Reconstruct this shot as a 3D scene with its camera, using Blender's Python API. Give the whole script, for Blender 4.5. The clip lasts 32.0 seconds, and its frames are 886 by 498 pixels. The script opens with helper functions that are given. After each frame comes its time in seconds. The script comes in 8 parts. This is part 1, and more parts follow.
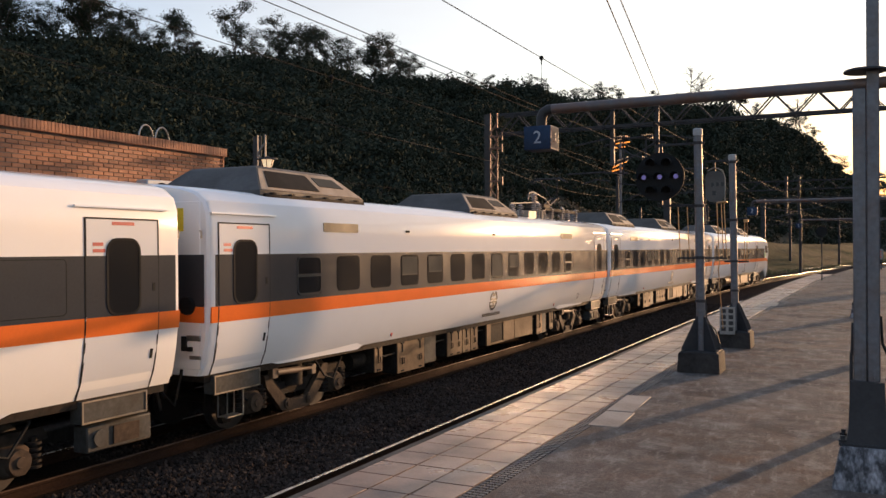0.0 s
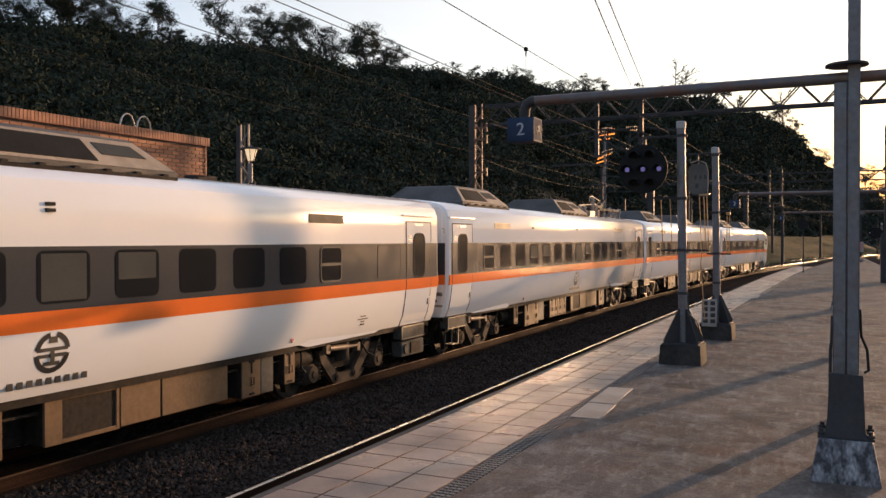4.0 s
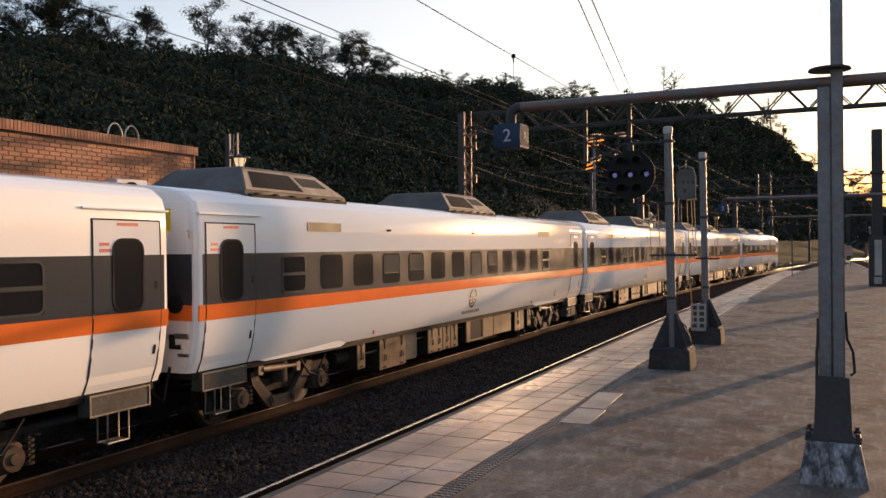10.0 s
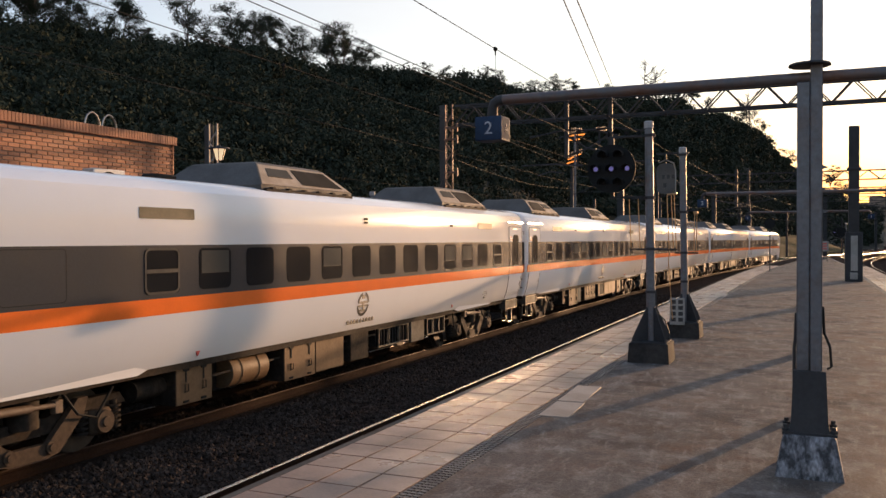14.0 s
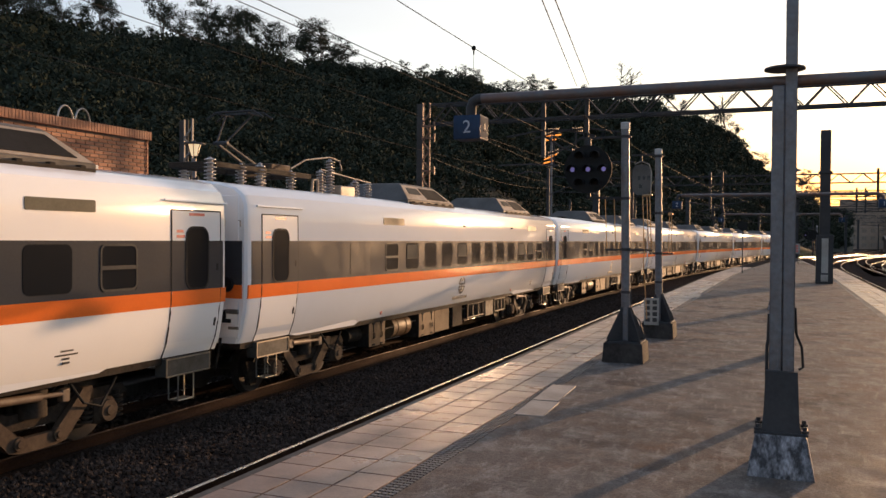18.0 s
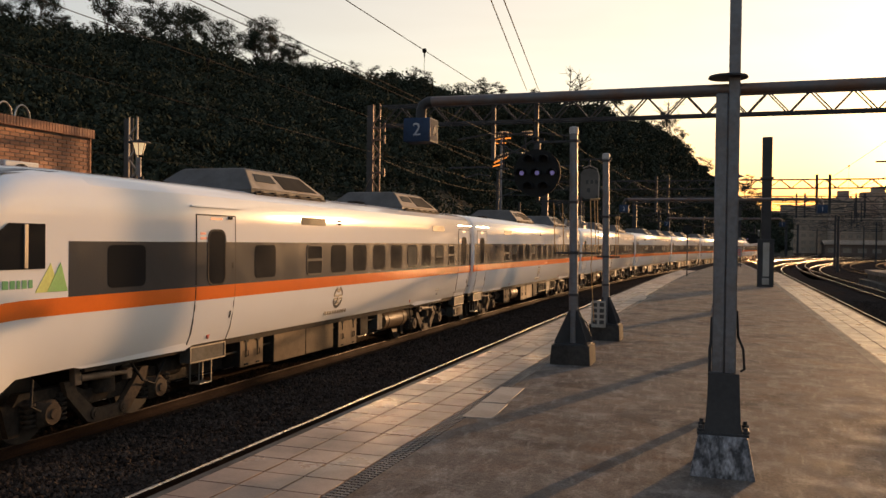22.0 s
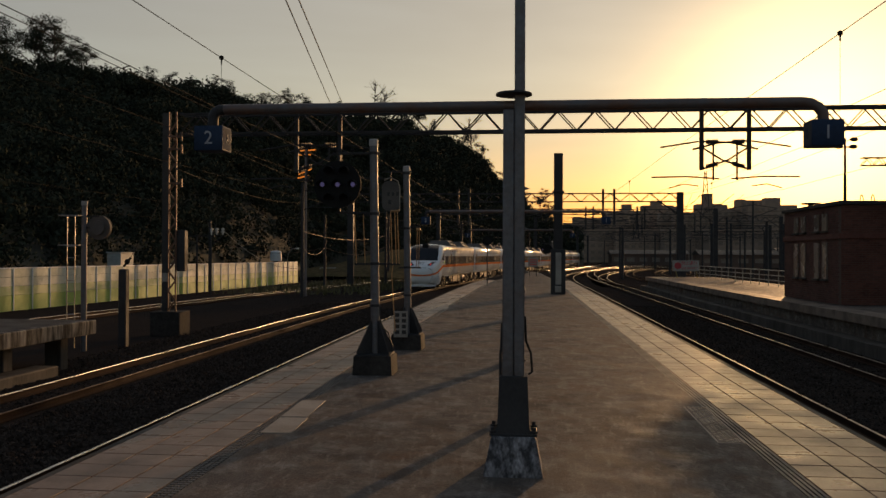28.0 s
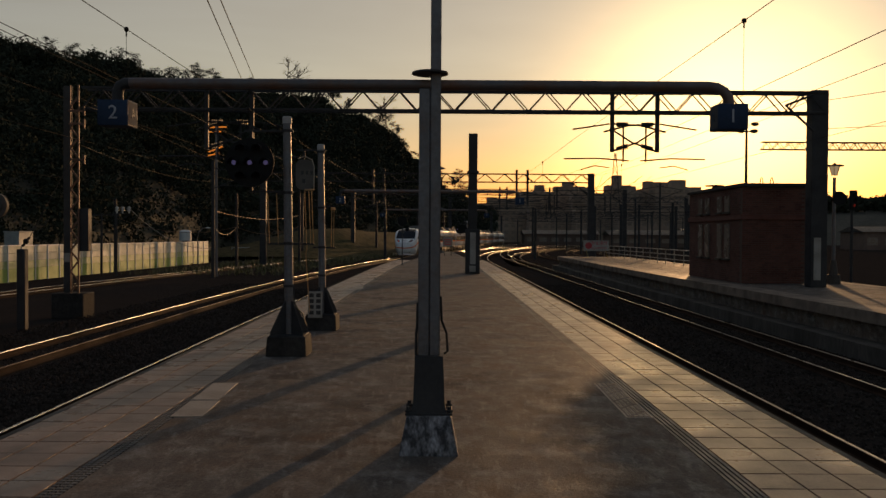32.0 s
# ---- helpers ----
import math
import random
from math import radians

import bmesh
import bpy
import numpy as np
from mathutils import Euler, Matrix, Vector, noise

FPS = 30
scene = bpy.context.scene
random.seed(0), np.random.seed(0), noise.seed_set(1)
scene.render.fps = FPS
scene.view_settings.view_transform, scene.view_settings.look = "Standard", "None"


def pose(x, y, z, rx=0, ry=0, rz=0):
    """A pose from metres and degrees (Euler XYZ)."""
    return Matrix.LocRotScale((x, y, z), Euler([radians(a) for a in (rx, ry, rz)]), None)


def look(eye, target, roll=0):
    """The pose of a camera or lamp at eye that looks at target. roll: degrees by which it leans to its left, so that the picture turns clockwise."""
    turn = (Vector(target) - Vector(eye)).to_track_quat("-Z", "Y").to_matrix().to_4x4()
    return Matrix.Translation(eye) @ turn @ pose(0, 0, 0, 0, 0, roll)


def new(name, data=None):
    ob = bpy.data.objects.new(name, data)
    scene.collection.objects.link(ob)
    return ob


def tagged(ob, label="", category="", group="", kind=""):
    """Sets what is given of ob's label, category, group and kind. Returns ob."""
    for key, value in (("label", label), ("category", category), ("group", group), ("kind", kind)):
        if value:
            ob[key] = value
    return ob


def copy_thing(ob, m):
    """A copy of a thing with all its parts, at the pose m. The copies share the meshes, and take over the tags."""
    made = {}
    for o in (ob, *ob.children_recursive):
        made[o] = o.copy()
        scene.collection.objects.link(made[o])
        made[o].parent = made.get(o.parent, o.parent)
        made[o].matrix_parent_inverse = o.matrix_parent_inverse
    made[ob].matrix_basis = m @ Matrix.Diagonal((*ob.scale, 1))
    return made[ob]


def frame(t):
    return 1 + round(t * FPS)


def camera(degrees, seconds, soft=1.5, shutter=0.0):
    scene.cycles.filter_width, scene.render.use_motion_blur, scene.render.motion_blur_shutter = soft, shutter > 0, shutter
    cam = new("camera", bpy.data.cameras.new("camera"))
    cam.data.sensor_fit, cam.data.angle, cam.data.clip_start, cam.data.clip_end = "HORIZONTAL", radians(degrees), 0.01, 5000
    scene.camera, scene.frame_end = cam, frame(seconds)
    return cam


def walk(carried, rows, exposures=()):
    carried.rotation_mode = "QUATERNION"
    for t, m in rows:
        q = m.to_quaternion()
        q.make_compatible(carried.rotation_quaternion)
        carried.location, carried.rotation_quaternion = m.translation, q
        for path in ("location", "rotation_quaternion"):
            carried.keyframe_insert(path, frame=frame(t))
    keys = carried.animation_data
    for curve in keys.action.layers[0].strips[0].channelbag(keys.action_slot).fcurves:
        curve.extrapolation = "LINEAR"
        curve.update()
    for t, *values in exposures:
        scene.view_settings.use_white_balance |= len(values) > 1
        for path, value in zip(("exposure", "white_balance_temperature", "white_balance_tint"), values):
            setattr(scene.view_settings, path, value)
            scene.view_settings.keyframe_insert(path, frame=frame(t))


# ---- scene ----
cam = camera(55.36, 32.0)

PATH = [
    (0, pose(-0.054, -0.274, 1.760, 89.990, 0.234, 26.536)),
    (0.5, pose(-0.042, -0.253, 1.760, 89.894, 0.061, 26.341)),
    (1, pose(-0.041, -0.248, 1.766, 89.669, 0.061, 26.166)),
    (1.5, pose(-0.041, -0.242, 1.765, 89.534, 0.105, 25.945)),
    (2, pose(-0.045, -0.248, 1.766, 89.455, 0.069, 25.823)),
    (2.5, pose(-0.047, -0.241, 1.767, 89.450, 0.030, 25.803)),
    (3, pose(-0.044, -0.236, 1.765, 89.431, -0.072, 25.731)),
    (3.5, pose(-0.049, -0.246, 1.769, 89.370, -0.057, 25.616)),
    (5.5, pose(-0.039, -0.243, 1.761, 89.400, 0.097, 25.237)),
    (6, pose(-0.039, -0.241, 1.762, 89.324, 0.058, 25.230)),
    (6.5, pose(-0.029, -0.231, 1.761, 89.357, 0.128, 25.211)),
    (7, pose(-0.028, -0.228, 1.756, 89.486, 0.186, 25.048)),
    (7.5, pose(-0.030, -0.237, 1.757, 89.601, 0.296, 25.010)),
    (8, pose(-0.031, -0.236, 1.756, 89.736, 0.300, 25.059)),
    (8.5, pose(-0.027, -0.237, 1.758, 89.778, 0.406, 25.043)),
    (9, pose(-0.023, -0.236, 1.759, 89.787, 0.419, 24.958)),
    (9.5, pose(-0.020, -0.240, 1.759, 89.806, 0.462, 24.929)),
    (10, pose(-0.020, -0.237, 1.761, 89.868, 0.502, 24.874)),
    (10.5, pose(-0.021, -0.236, 1.756, 89.937, 0.510, 24.787)),
    (11, pose(-0.025, -0.232, 1.758, 89.838, 0.436, 24.629)),
    (11.5, pose(-0.031, -0.228, 1.756, 89.656, 0.327, 24.503)),
    (12, pose(-0.033, -0.219, 1.758, 89.485, 0.248, 24.400)),
    (12.5, pose(-0.030, -0.220, 1.756, 89.539, 0.232, 24.311)),
    (13, pose(-0.016, -0.216, 1.752, 89.597, 0.229, 24.246)),
    (13.5, pose(-0.031, -0.219, 1.754, 89.534, 0.151, 23.881)),
    (14, pose(-0.030, -0.211, 1.756, 89.389, 0.117, 23.566)),
    (14.5, pose(-0.035, -0.214, 1.757, 89.300, -0.021, 23.303)),
    (16.5, pose(-0.048, -0.212, 1.760, 89.127, -0.461, 22.591)),
    (17, pose(-0.054, -0.208, 1.760, 89.128, -0.503, 22.308)),
    (17.5, pose(-0.052, -0.216, 1.760, 89.244, -0.442, 22.091)),
    (18, pose(-0.043, -0.213, 1.753, 89.306, -0.474, 21.926)),
    (18.5, pose(-0.041, -0.209, 1.755, 89.284, -0.460, 21.573)),
    (19, pose(-0.040, -0.214, 1.759, 89.284, -0.383, 21.025)),
    (19.5, pose(-0.037, -0.216, 1.759, 89.274, -0.433, 20.489)),
    (20, pose(-0.034, -0.208, 1.755, 89.317, -0.524, 20.021)),
    (20.5, pose(-0.031, -0.211, 1.761, 89.378, -0.448, 19.662)),
    (21, pose(-0.030, -0.209, 1.761, 89.469, -0.473, 19.408)),
    (21.5, pose(-0.034, -0.205, 1.756, 89.481, -0.703, 19.091)),
    (22, pose(-0.040, -0.207, 1.759, 89.481, -0.803, 18.533)),
    (22.5, pose(-0.047, -0.204, 1.755, 89.609, -0.968, 17.779)),
    (23, pose(-0.043, -0.204, 1.755, 89.892, -0.837, 16.974)),
    (23.5, pose(-0.026, -0.203, 1.755, 90.067, -0.511, 16.145)),
    (24, pose(-0.016, -0.204, 1.750, 90.199, -0.500, 15.211)),
    (24.5, pose(-0.002, -0.202, 1.752, 90.220, -0.611, 14.037)),
    (25, pose(0.007, -0.203, 1.752, 90.239, -0.544, 12.658)),
    (25.5, pose(0.012, -0.194, 1.750, 90.268, -0.577, 11.458)),
    (27.5, pose(0.039, -0.198, 1.747, 90.430, -0.318, 6.660)),
    (28, pose(0.043, -0.192, 1.746, 90.438, -0.237, 5.496)),
    (28.5, pose(0.048, -0.180, 1.747, 90.203, -0.190, 4.566)),
    (29, pose(0.050, -0.173, 1.747, 89.796, -0.108, 3.733)),
    (29.5, pose(0.057, -0.173, 1.747, 89.668, 0.062, 2.825)),
    (30, pose(0.053, -0.171, 1.742, 89.735, -0.057, 2.011)),
    (30.5, pose(0.045, -0.179, 1.746, 89.636, -0.170, 1.255)),
    (31, pose(0.046, -0.168, 1.743, 89.429, -0.092, 0.672)),
    (31.5, pose(0.042, -0.161, 1.739, 89.193, -0.196, 0.191)),
    (32, pose(0.034, -0.166, 1.746, 89.098, -0.322, -0.275)),
]
walk(cam, PATH, [(0.0, 0.19, 6450, 15), (17.0, 0.17, 6500, 15), (18.2, 0.13, 6600, 14), (19.0, -0.10, 6950, 13), (20.0, -0.14, 7350, 14), (23.0, -0.16, 7650, 15), (24.0, -0.31, 7700, 14), (25.0, -0.46, 7500, 12), (28.0, -1.22, 7400, 11), (32.0, -1.44, 7450, 12)])

# ---------------------------------------------------------------- light
SUN_AZ, SUN_EL = radians(18.6), radians(6.7)     # to the right of +y, above the horizon
world = bpy.data.worlds.new("evening_sky")
scene.world = world
world.use_nodes = True
wn = world.node_tree.nodes
sky = wn.new("ShaderNodeTexSky")
sky.sky_type, sky.sun_disc = "NISHITA", False
sky.sun_elevation, sky.sun_rotation = SUN_EL, SUN_AZ
sky.air_density, sky.dust_density, sky.ozone_density = 1.0, 0.4, 1.0
wn["Background"].inputs["Strength"].default_value = 0.155
wl = world.node_tree.links
# thin evening cloud: paler, greyer streaks drawn out along the horizon
direction = wn.new("ShaderNodeTexCoord").outputs["Generated"]
wmap = wn.new("ShaderNodeMapping")
wmap.inputs["Scale"].default_value = (2.2, 2.2, 11.0)
wl.new(direction, wmap.inputs["Vector"])
cloud = wn.new("ShaderNodeTexNoise")
cloud.inputs["Scale"].default_value, cloud.inputs["Detail"].default_value, cloud.inputs["Distortion"].default_value = 1.6, 5.0, 0.6
wl.new(wmap.outputs[0], cloud.inputs["Vector"])
cover = wn.new("ShaderNodeMapRange")
cover.inputs["From Min"].default_value, cover.inputs["From Max"].default_value, cover.inputs["To Min"].default_value, cover.inputs["To Max"].default_value = 0.36, 0.68, 0.97, 1.10
wl.new(cloud.outputs["Fac"], cover.inputs["Value"])
pale = wn.new("ShaderNodeHueSaturation")
pale.inputs["Saturation"].default_value = 1.08
wl.new(sky.outputs[0], pale.inputs["Color"])
wl.new(cover.outputs[0], pale.inputs["Value"])
blush = wn.new("ShaderNodeMix")
blush.data_type, blush.blend_type = "RGBA", "MULTIPLY"
blush.inputs["Factor"].default_value = 1.0
blush.inputs["B"].default_value = (1.02, 0.99, 0.985, 1)
veil = wn.new("ShaderNodeMix")
veil.data_type, veil.blend_type = "RGBA", "ADD"
veil.inputs["Factor"].default_value = 1.0
# light haze all round: blue-grey away from the sun, peach towards it
haze = wn.new("ShaderNodeMix")
haze.data_type = "RGBA"
haze.inputs["A"].default_value = (0.86, 1.28, 2.10, 1)
haze.inputs["B"].default_value = (3.75, 3.10, 2.35, 1)
wl.new(haze.outputs["Result"], veil.inputs["B"])
wl.new(pale.outputs[0], veil.inputs["A"])
wl.new(veil.outputs["Result"], blush.inputs["A"])
# bright haze close round the sun
toward = wn.new("ShaderNodeVectorMath")
toward.operation = "DOT_PRODUCT"
toward.inputs[1].default_value = (math.sin(SUN_AZ) * math.cos(SUN_EL), math.cos(SUN_AZ) * math.cos(SUN_EL), math.sin(SUN_EL))
wl.new(direction, toward.inputs[0])
sunward = wn.new("ShaderNodeMapRange")
sunward.interpolation_type = "SMOOTHSTEP"
sunward.inputs["From Min"].default_value, sunward.inputs["From Max"].default_value = 0.05, 0.95
wl.new(toward.outputs["Value"], sunward.inputs["Value"])
wl.new(sunward.outputs[0], haze.inputs["Factor"])
near_sun = wn.new("ShaderNodeMapRange")
near_sun.inputs["From Min"].default_value, near_sun.inputs["From Max"].default_value = math.cos(radians(19.0)), 1.0
wl.new(toward.outputs["Value"], near_sun.inputs["Value"])
steep = wn.new("ShaderNodeMath")
steep.operation = "POWER"
steep.inputs[1].default_value = 5.0
wl.new(near_sun.outputs[0], steep.inputs[0])
aureole = wn.new("ShaderNodeMix")
aureole.data_type, aureole.blend_type = "RGBA", "ADD"
wl.new(steep.outputs[0], aureole.inputs["Factor"])
# the haze thickens to orange down at the horizon
split = wn.new("ShaderNodeSeparateXYZ")
wl.new(direction, split.inputs[0])
low = wn.new("ShaderNodeMapRange")
low.interpolation_type = "SMOOTHSTEP"
low.inputs["From Min"].default_value, low.inputs["From Max"].default_value, low.inputs["To Min"].default_value, low.inputs["To Max"].default_value = 0.0, 0.20, 1.0, 0.0
wl.new(split.outputs["Z"], low.inputs["Value"])
dusk = wn.new("ShaderNodeMix")
dusk.data_type, dusk.blend_type = "RGBA", "MULTIPLY"
dusk.inputs["B"].default_value = (1.0, 0.68, 0.46, 1)
wl.new(low.outputs[0], dusk.inputs["Factor"])
wl.new(blush.outputs["Result"], dusk.inputs["A"])
wl.new(dusk.outputs["Result"], aureole.inputs["A"])
aureole.inputs["B"].default_value = (25, 17, 8, 1)
wl.new(aureole.outputs["Result"], wn["Background"].inputs[0])
sun_data = bpy.data.lights.new("sun", "SUN")
sun_data.energy, sun_data.angle, sun_data.color = 4.6, radians(0.53), (1.0, 0.60, 0.31)
sun = new("sun", sun_data)
sun.matrix_world = look((0, 0, 60), (-math.sin(SUN_AZ) * math.cos(SUN_EL), -math.cos(SUN_AZ) * math.cos(SUN_EL), 60 - math.sin(SUN_EL)))

# ---------------------------------------------------------------- mesh tools


class M:
    """Points and faces of one mesh, with a material slot for each face."""

    def __init__(self):
        self.v, self.f, self.s = [], [], []

    def add(self, pts, faces, slot=0):
        o = len(self.v)
        self.v += [tuple(p) for p in pts]
        self.f += [tuple(o + i for i in f) for f in faces]
        self.s += [slot] * len(faces)
        return self

    def box(self, x0, x1, y0, y1, z0, z1, c=0.0, slot=0):
        """A box, its edges cut by c."""
        if c <= 0:
            p = [(x, y, z) for x in (x0, x1) for y in (y0, y1) for z in (z0, z1)]
            return self.add(p, [(0, 1, 3, 2), (4, 6, 7, 5), (0, 4, 5, 1), (2, 3, 7, 6), (0, 2, 6, 4), (1, 5, 7, 3)], slot)
        X, Y, Z = (x0, x1), (y0, y1), (z0, z1)
        p, at = [], {}
        for i in (0, 1):
            for j in (0, 1):
                for k in (0, 1):
                    sx, sy, sz = (1, -1)[i], (1, -1)[j], (1, -1)[k]
                    for a, q in (("x", (X[i], Y[j] + sy * c, Z[k] + sz * c)), ("y", (X[i] + sx * c, Y[j], Z[k] + sz * c)), ("z", (X[i] + sx * c, Y[j] + sy * c, Z[k]))):
                        at[a, i, j, k] = len(p)
                        p.append(q)
        f = []
        for i in (0, 1):
            q = [at["x", i, 0, 0], at["x", i, 1, 0], at["x", i, 1, 1], at["x", i, 0, 1]]
            f.append(q if i else q[::-1])
            q = [at["y", 0, i, 0], at["y", 1, i, 0], at["y", 1, i, 1], at["y", 0, i, 1]]
            f.append(q[::-1] if i else q)
            q = [at["z", 0, 0, i], at["z", 1, 0, i], at["z", 1, 1, i], at["z", 0, 1, i]]
            f.append(q if i else q[::-1])
        for i in (0, 1):
            for j in (0, 1):
                f.append([at["x", i, j, 0], at["x", i, j, 1], at["y", i, j, 1], at["y", i, j, 0]])
                f.append([at["x", i, 0, j], at["x", i, 1, j], at["z", i, 1, j], at["z", i, 0, j]])
                f.append([at["y", 0, i, j], at["y", 1, i, j], at["z", 1, i, j], at["z", 0, i, j]])
                for k in (0, 1):
                    f.append([at["x", i, j, k], at["y", i, j, k], at["z", i, j, k]])
        f = f[:18] + f[18:]
        return self.add(p, f, slot)

    def cyl(self, a, b, r0, r1=None, n=12, slot=0, caps=True):
        """A round bar from a to b."""
        a, b = Vector(a), Vector(b)
        r1 = r0 if r1 is None else r1
        w = (b - a).normalized()
        u = w.orthogonal().normalized()
        v = w.cross(u)
        p = []
        for c, r in ((a, r0), (b, r1)):
            p += [c + r * (math.cos(2 * math.pi * i / n) * u + math.sin(2 * math.pi * i / n) * v) for i in range(n)]
        f = [(i, (i + 1) % n, n + (i + 1) % n, n + i) for i in range(n)]
        if caps:
            f += [tuple(range(n))[::-1], tuple(range(n, 2 * n))]
        return self.add(p, f, slot)

    def tube(self, pts, r, n=6, slot=0):
        """A bent round bar through pts; r may be one radius or one for each point."""
        pts = [Vector(p) for p in pts]
        rr = r if isinstance(r, (list, tuple)) else [r] * len(pts)
        p, u = [], None
        for i, c in enumerate(pts):
            w = (pts[min(i + 1, len(pts) - 1)] - pts[max(i - 1, 0)]).normalized()
            u = w.orthogonal().normalized() if u is None else (u - w * u.dot(w)).normalized()
            v = w.cross(u)
            p += [c + rr[i] * (math.cos(2 * math.pi * k / n) * u + math.sin(2 * math.pi * k / n) * v) for k in range(n)]
        f = [(i * n + k, i * n + (k + 1) % n, (i + 1) * n + (k + 1) % n, (i + 1) * n + k) for i in range(len(pts) - 1) for k in range(n)]
        f += [tuple(range(n))[::-1], tuple(range((len(pts) - 1) * n, len(pts) * n))]
        return self.add(p, f, slot)

    def loft(self, rings, slot=0, closed=True, caps=True):
        """A skin over rings that all have the same number of points."""
        n = len(rings[0])
        p = [q for r in rings for q in r]
        m = n if closed else n - 1
        f = [(i * n + k, i * n + (k + 1) % n, (i + 1) * n + (k + 1) % n, (i + 1) * n + k) for i in range(len(rings) - 1) for k in range(m)]
        if caps and closed:
            f += [tuple(range(n))[::-1], tuple(range((len(rings) - 1) * n, len(rings) * n))]
        return self.add(p, f, slot)

    def prism(self, outline, axis, a, b, slot=0):
        """An outline in two axes, drawn out along the third from a to b."""
        def at(p, h):
            return {"x": (h, p[0], p[1]), "y": (p[0], h, p[1]), "z": (p[0], p[1], h)}[axis]
        return self.loft([[at(p, a) for p in outline], [at(p, b) for p in outline]], slot)

    def ball(self, c, r, n=10, k=6, slot=0):
        c = Vector(c)
        rr = r if isinstance(r, (list, tuple)) else (r, r, r)
        rings = []
        for j in range(k + 1):
            t = -math.pi / 2 + math.pi * j / k
            q = max(math.cos(t), 0.02)
            rings.append([(c.x + rr[0] * q * math.cos(2 * math.pi * i / n), c.y + rr[1] * q * math.sin(2 * math.pi * i / n), c.z + rr[2] * math.sin(t)) for i in range(n)])
        return self.loft(rings, slot)

    def mesh(self, name, mats, smooth=40):
        me = bpy.data.meshes.new(name)
        me.from_pydata(self.v, [], self.f)
        for m in mats:
            me.materials.append(m)
        if len(mats) > 1:
            me.polygons.foreach_set("material_index", self.s)
        b = bmesh.new()
        b.from_mesh(me)
        bmesh.ops.recalc_face_normals(b, faces=b.faces)
        b.to_mesh(me)
        b.free()
        if smooth:
            me.shade_smooth()
            me.set_sharp_from_angle(angle=radians(smooth))
        return me


def part(name, m, material, parent, label="", smooth=40):
    """One mesh object under a thing or a part."""
    mats = material if isinstance(material, (list, tuple)) else [material]
    ob = new(name, m if isinstance(m, bpy.types.Mesh) else m.mesh(name, mats, smooth))
    ob.parent = parent
    return tagged(ob, label)


def thing(name, m, label, category, group="", kind=""):
    """An empty at the base of a thing, which carries its parts."""
    ob = new(name)
    ob.empty_display_size = 0.2
    ob.matrix_basis = m
    return tagged(ob, label, category, group, kind)


def pieces(name, m, material, parent, label=""):
    """Each unconnected piece of m as a part of its own."""
    root = list(range(len(m.v)))

    def find(i):
        while root[i] != i:
            root[i] = root[root[i]]
            i = root[i]
        return i
    for f in m.f:
        for i in f[1:]:
            root[find(i)] = find(f[0])
    groups = {}
    for f in m.f:
        groups.setdefault(find(f[0]), []).append(f)
    for faces in groups.values():
        at = {}
        for f in faces:
            for i in f:
                at.setdefault(i, len(at))
        part(name, M().add([m.v[i] for i in at], [tuple(at[i] for i in f) for f in faces]), material, parent, label)


def solid(name, m, material, label, category, group="", kind="", at=None, smooth=40):
    """A thing of one mesh."""
    mats = material if isinstance(material, (list, tuple)) else [material]
    ob = new(name, m.mesh(name, mats, smooth))
    if at is not None:
        ob.matrix_basis = at
    return tagged(ob, label, category, group, kind)


# ---------------------------------------------------------------- materials


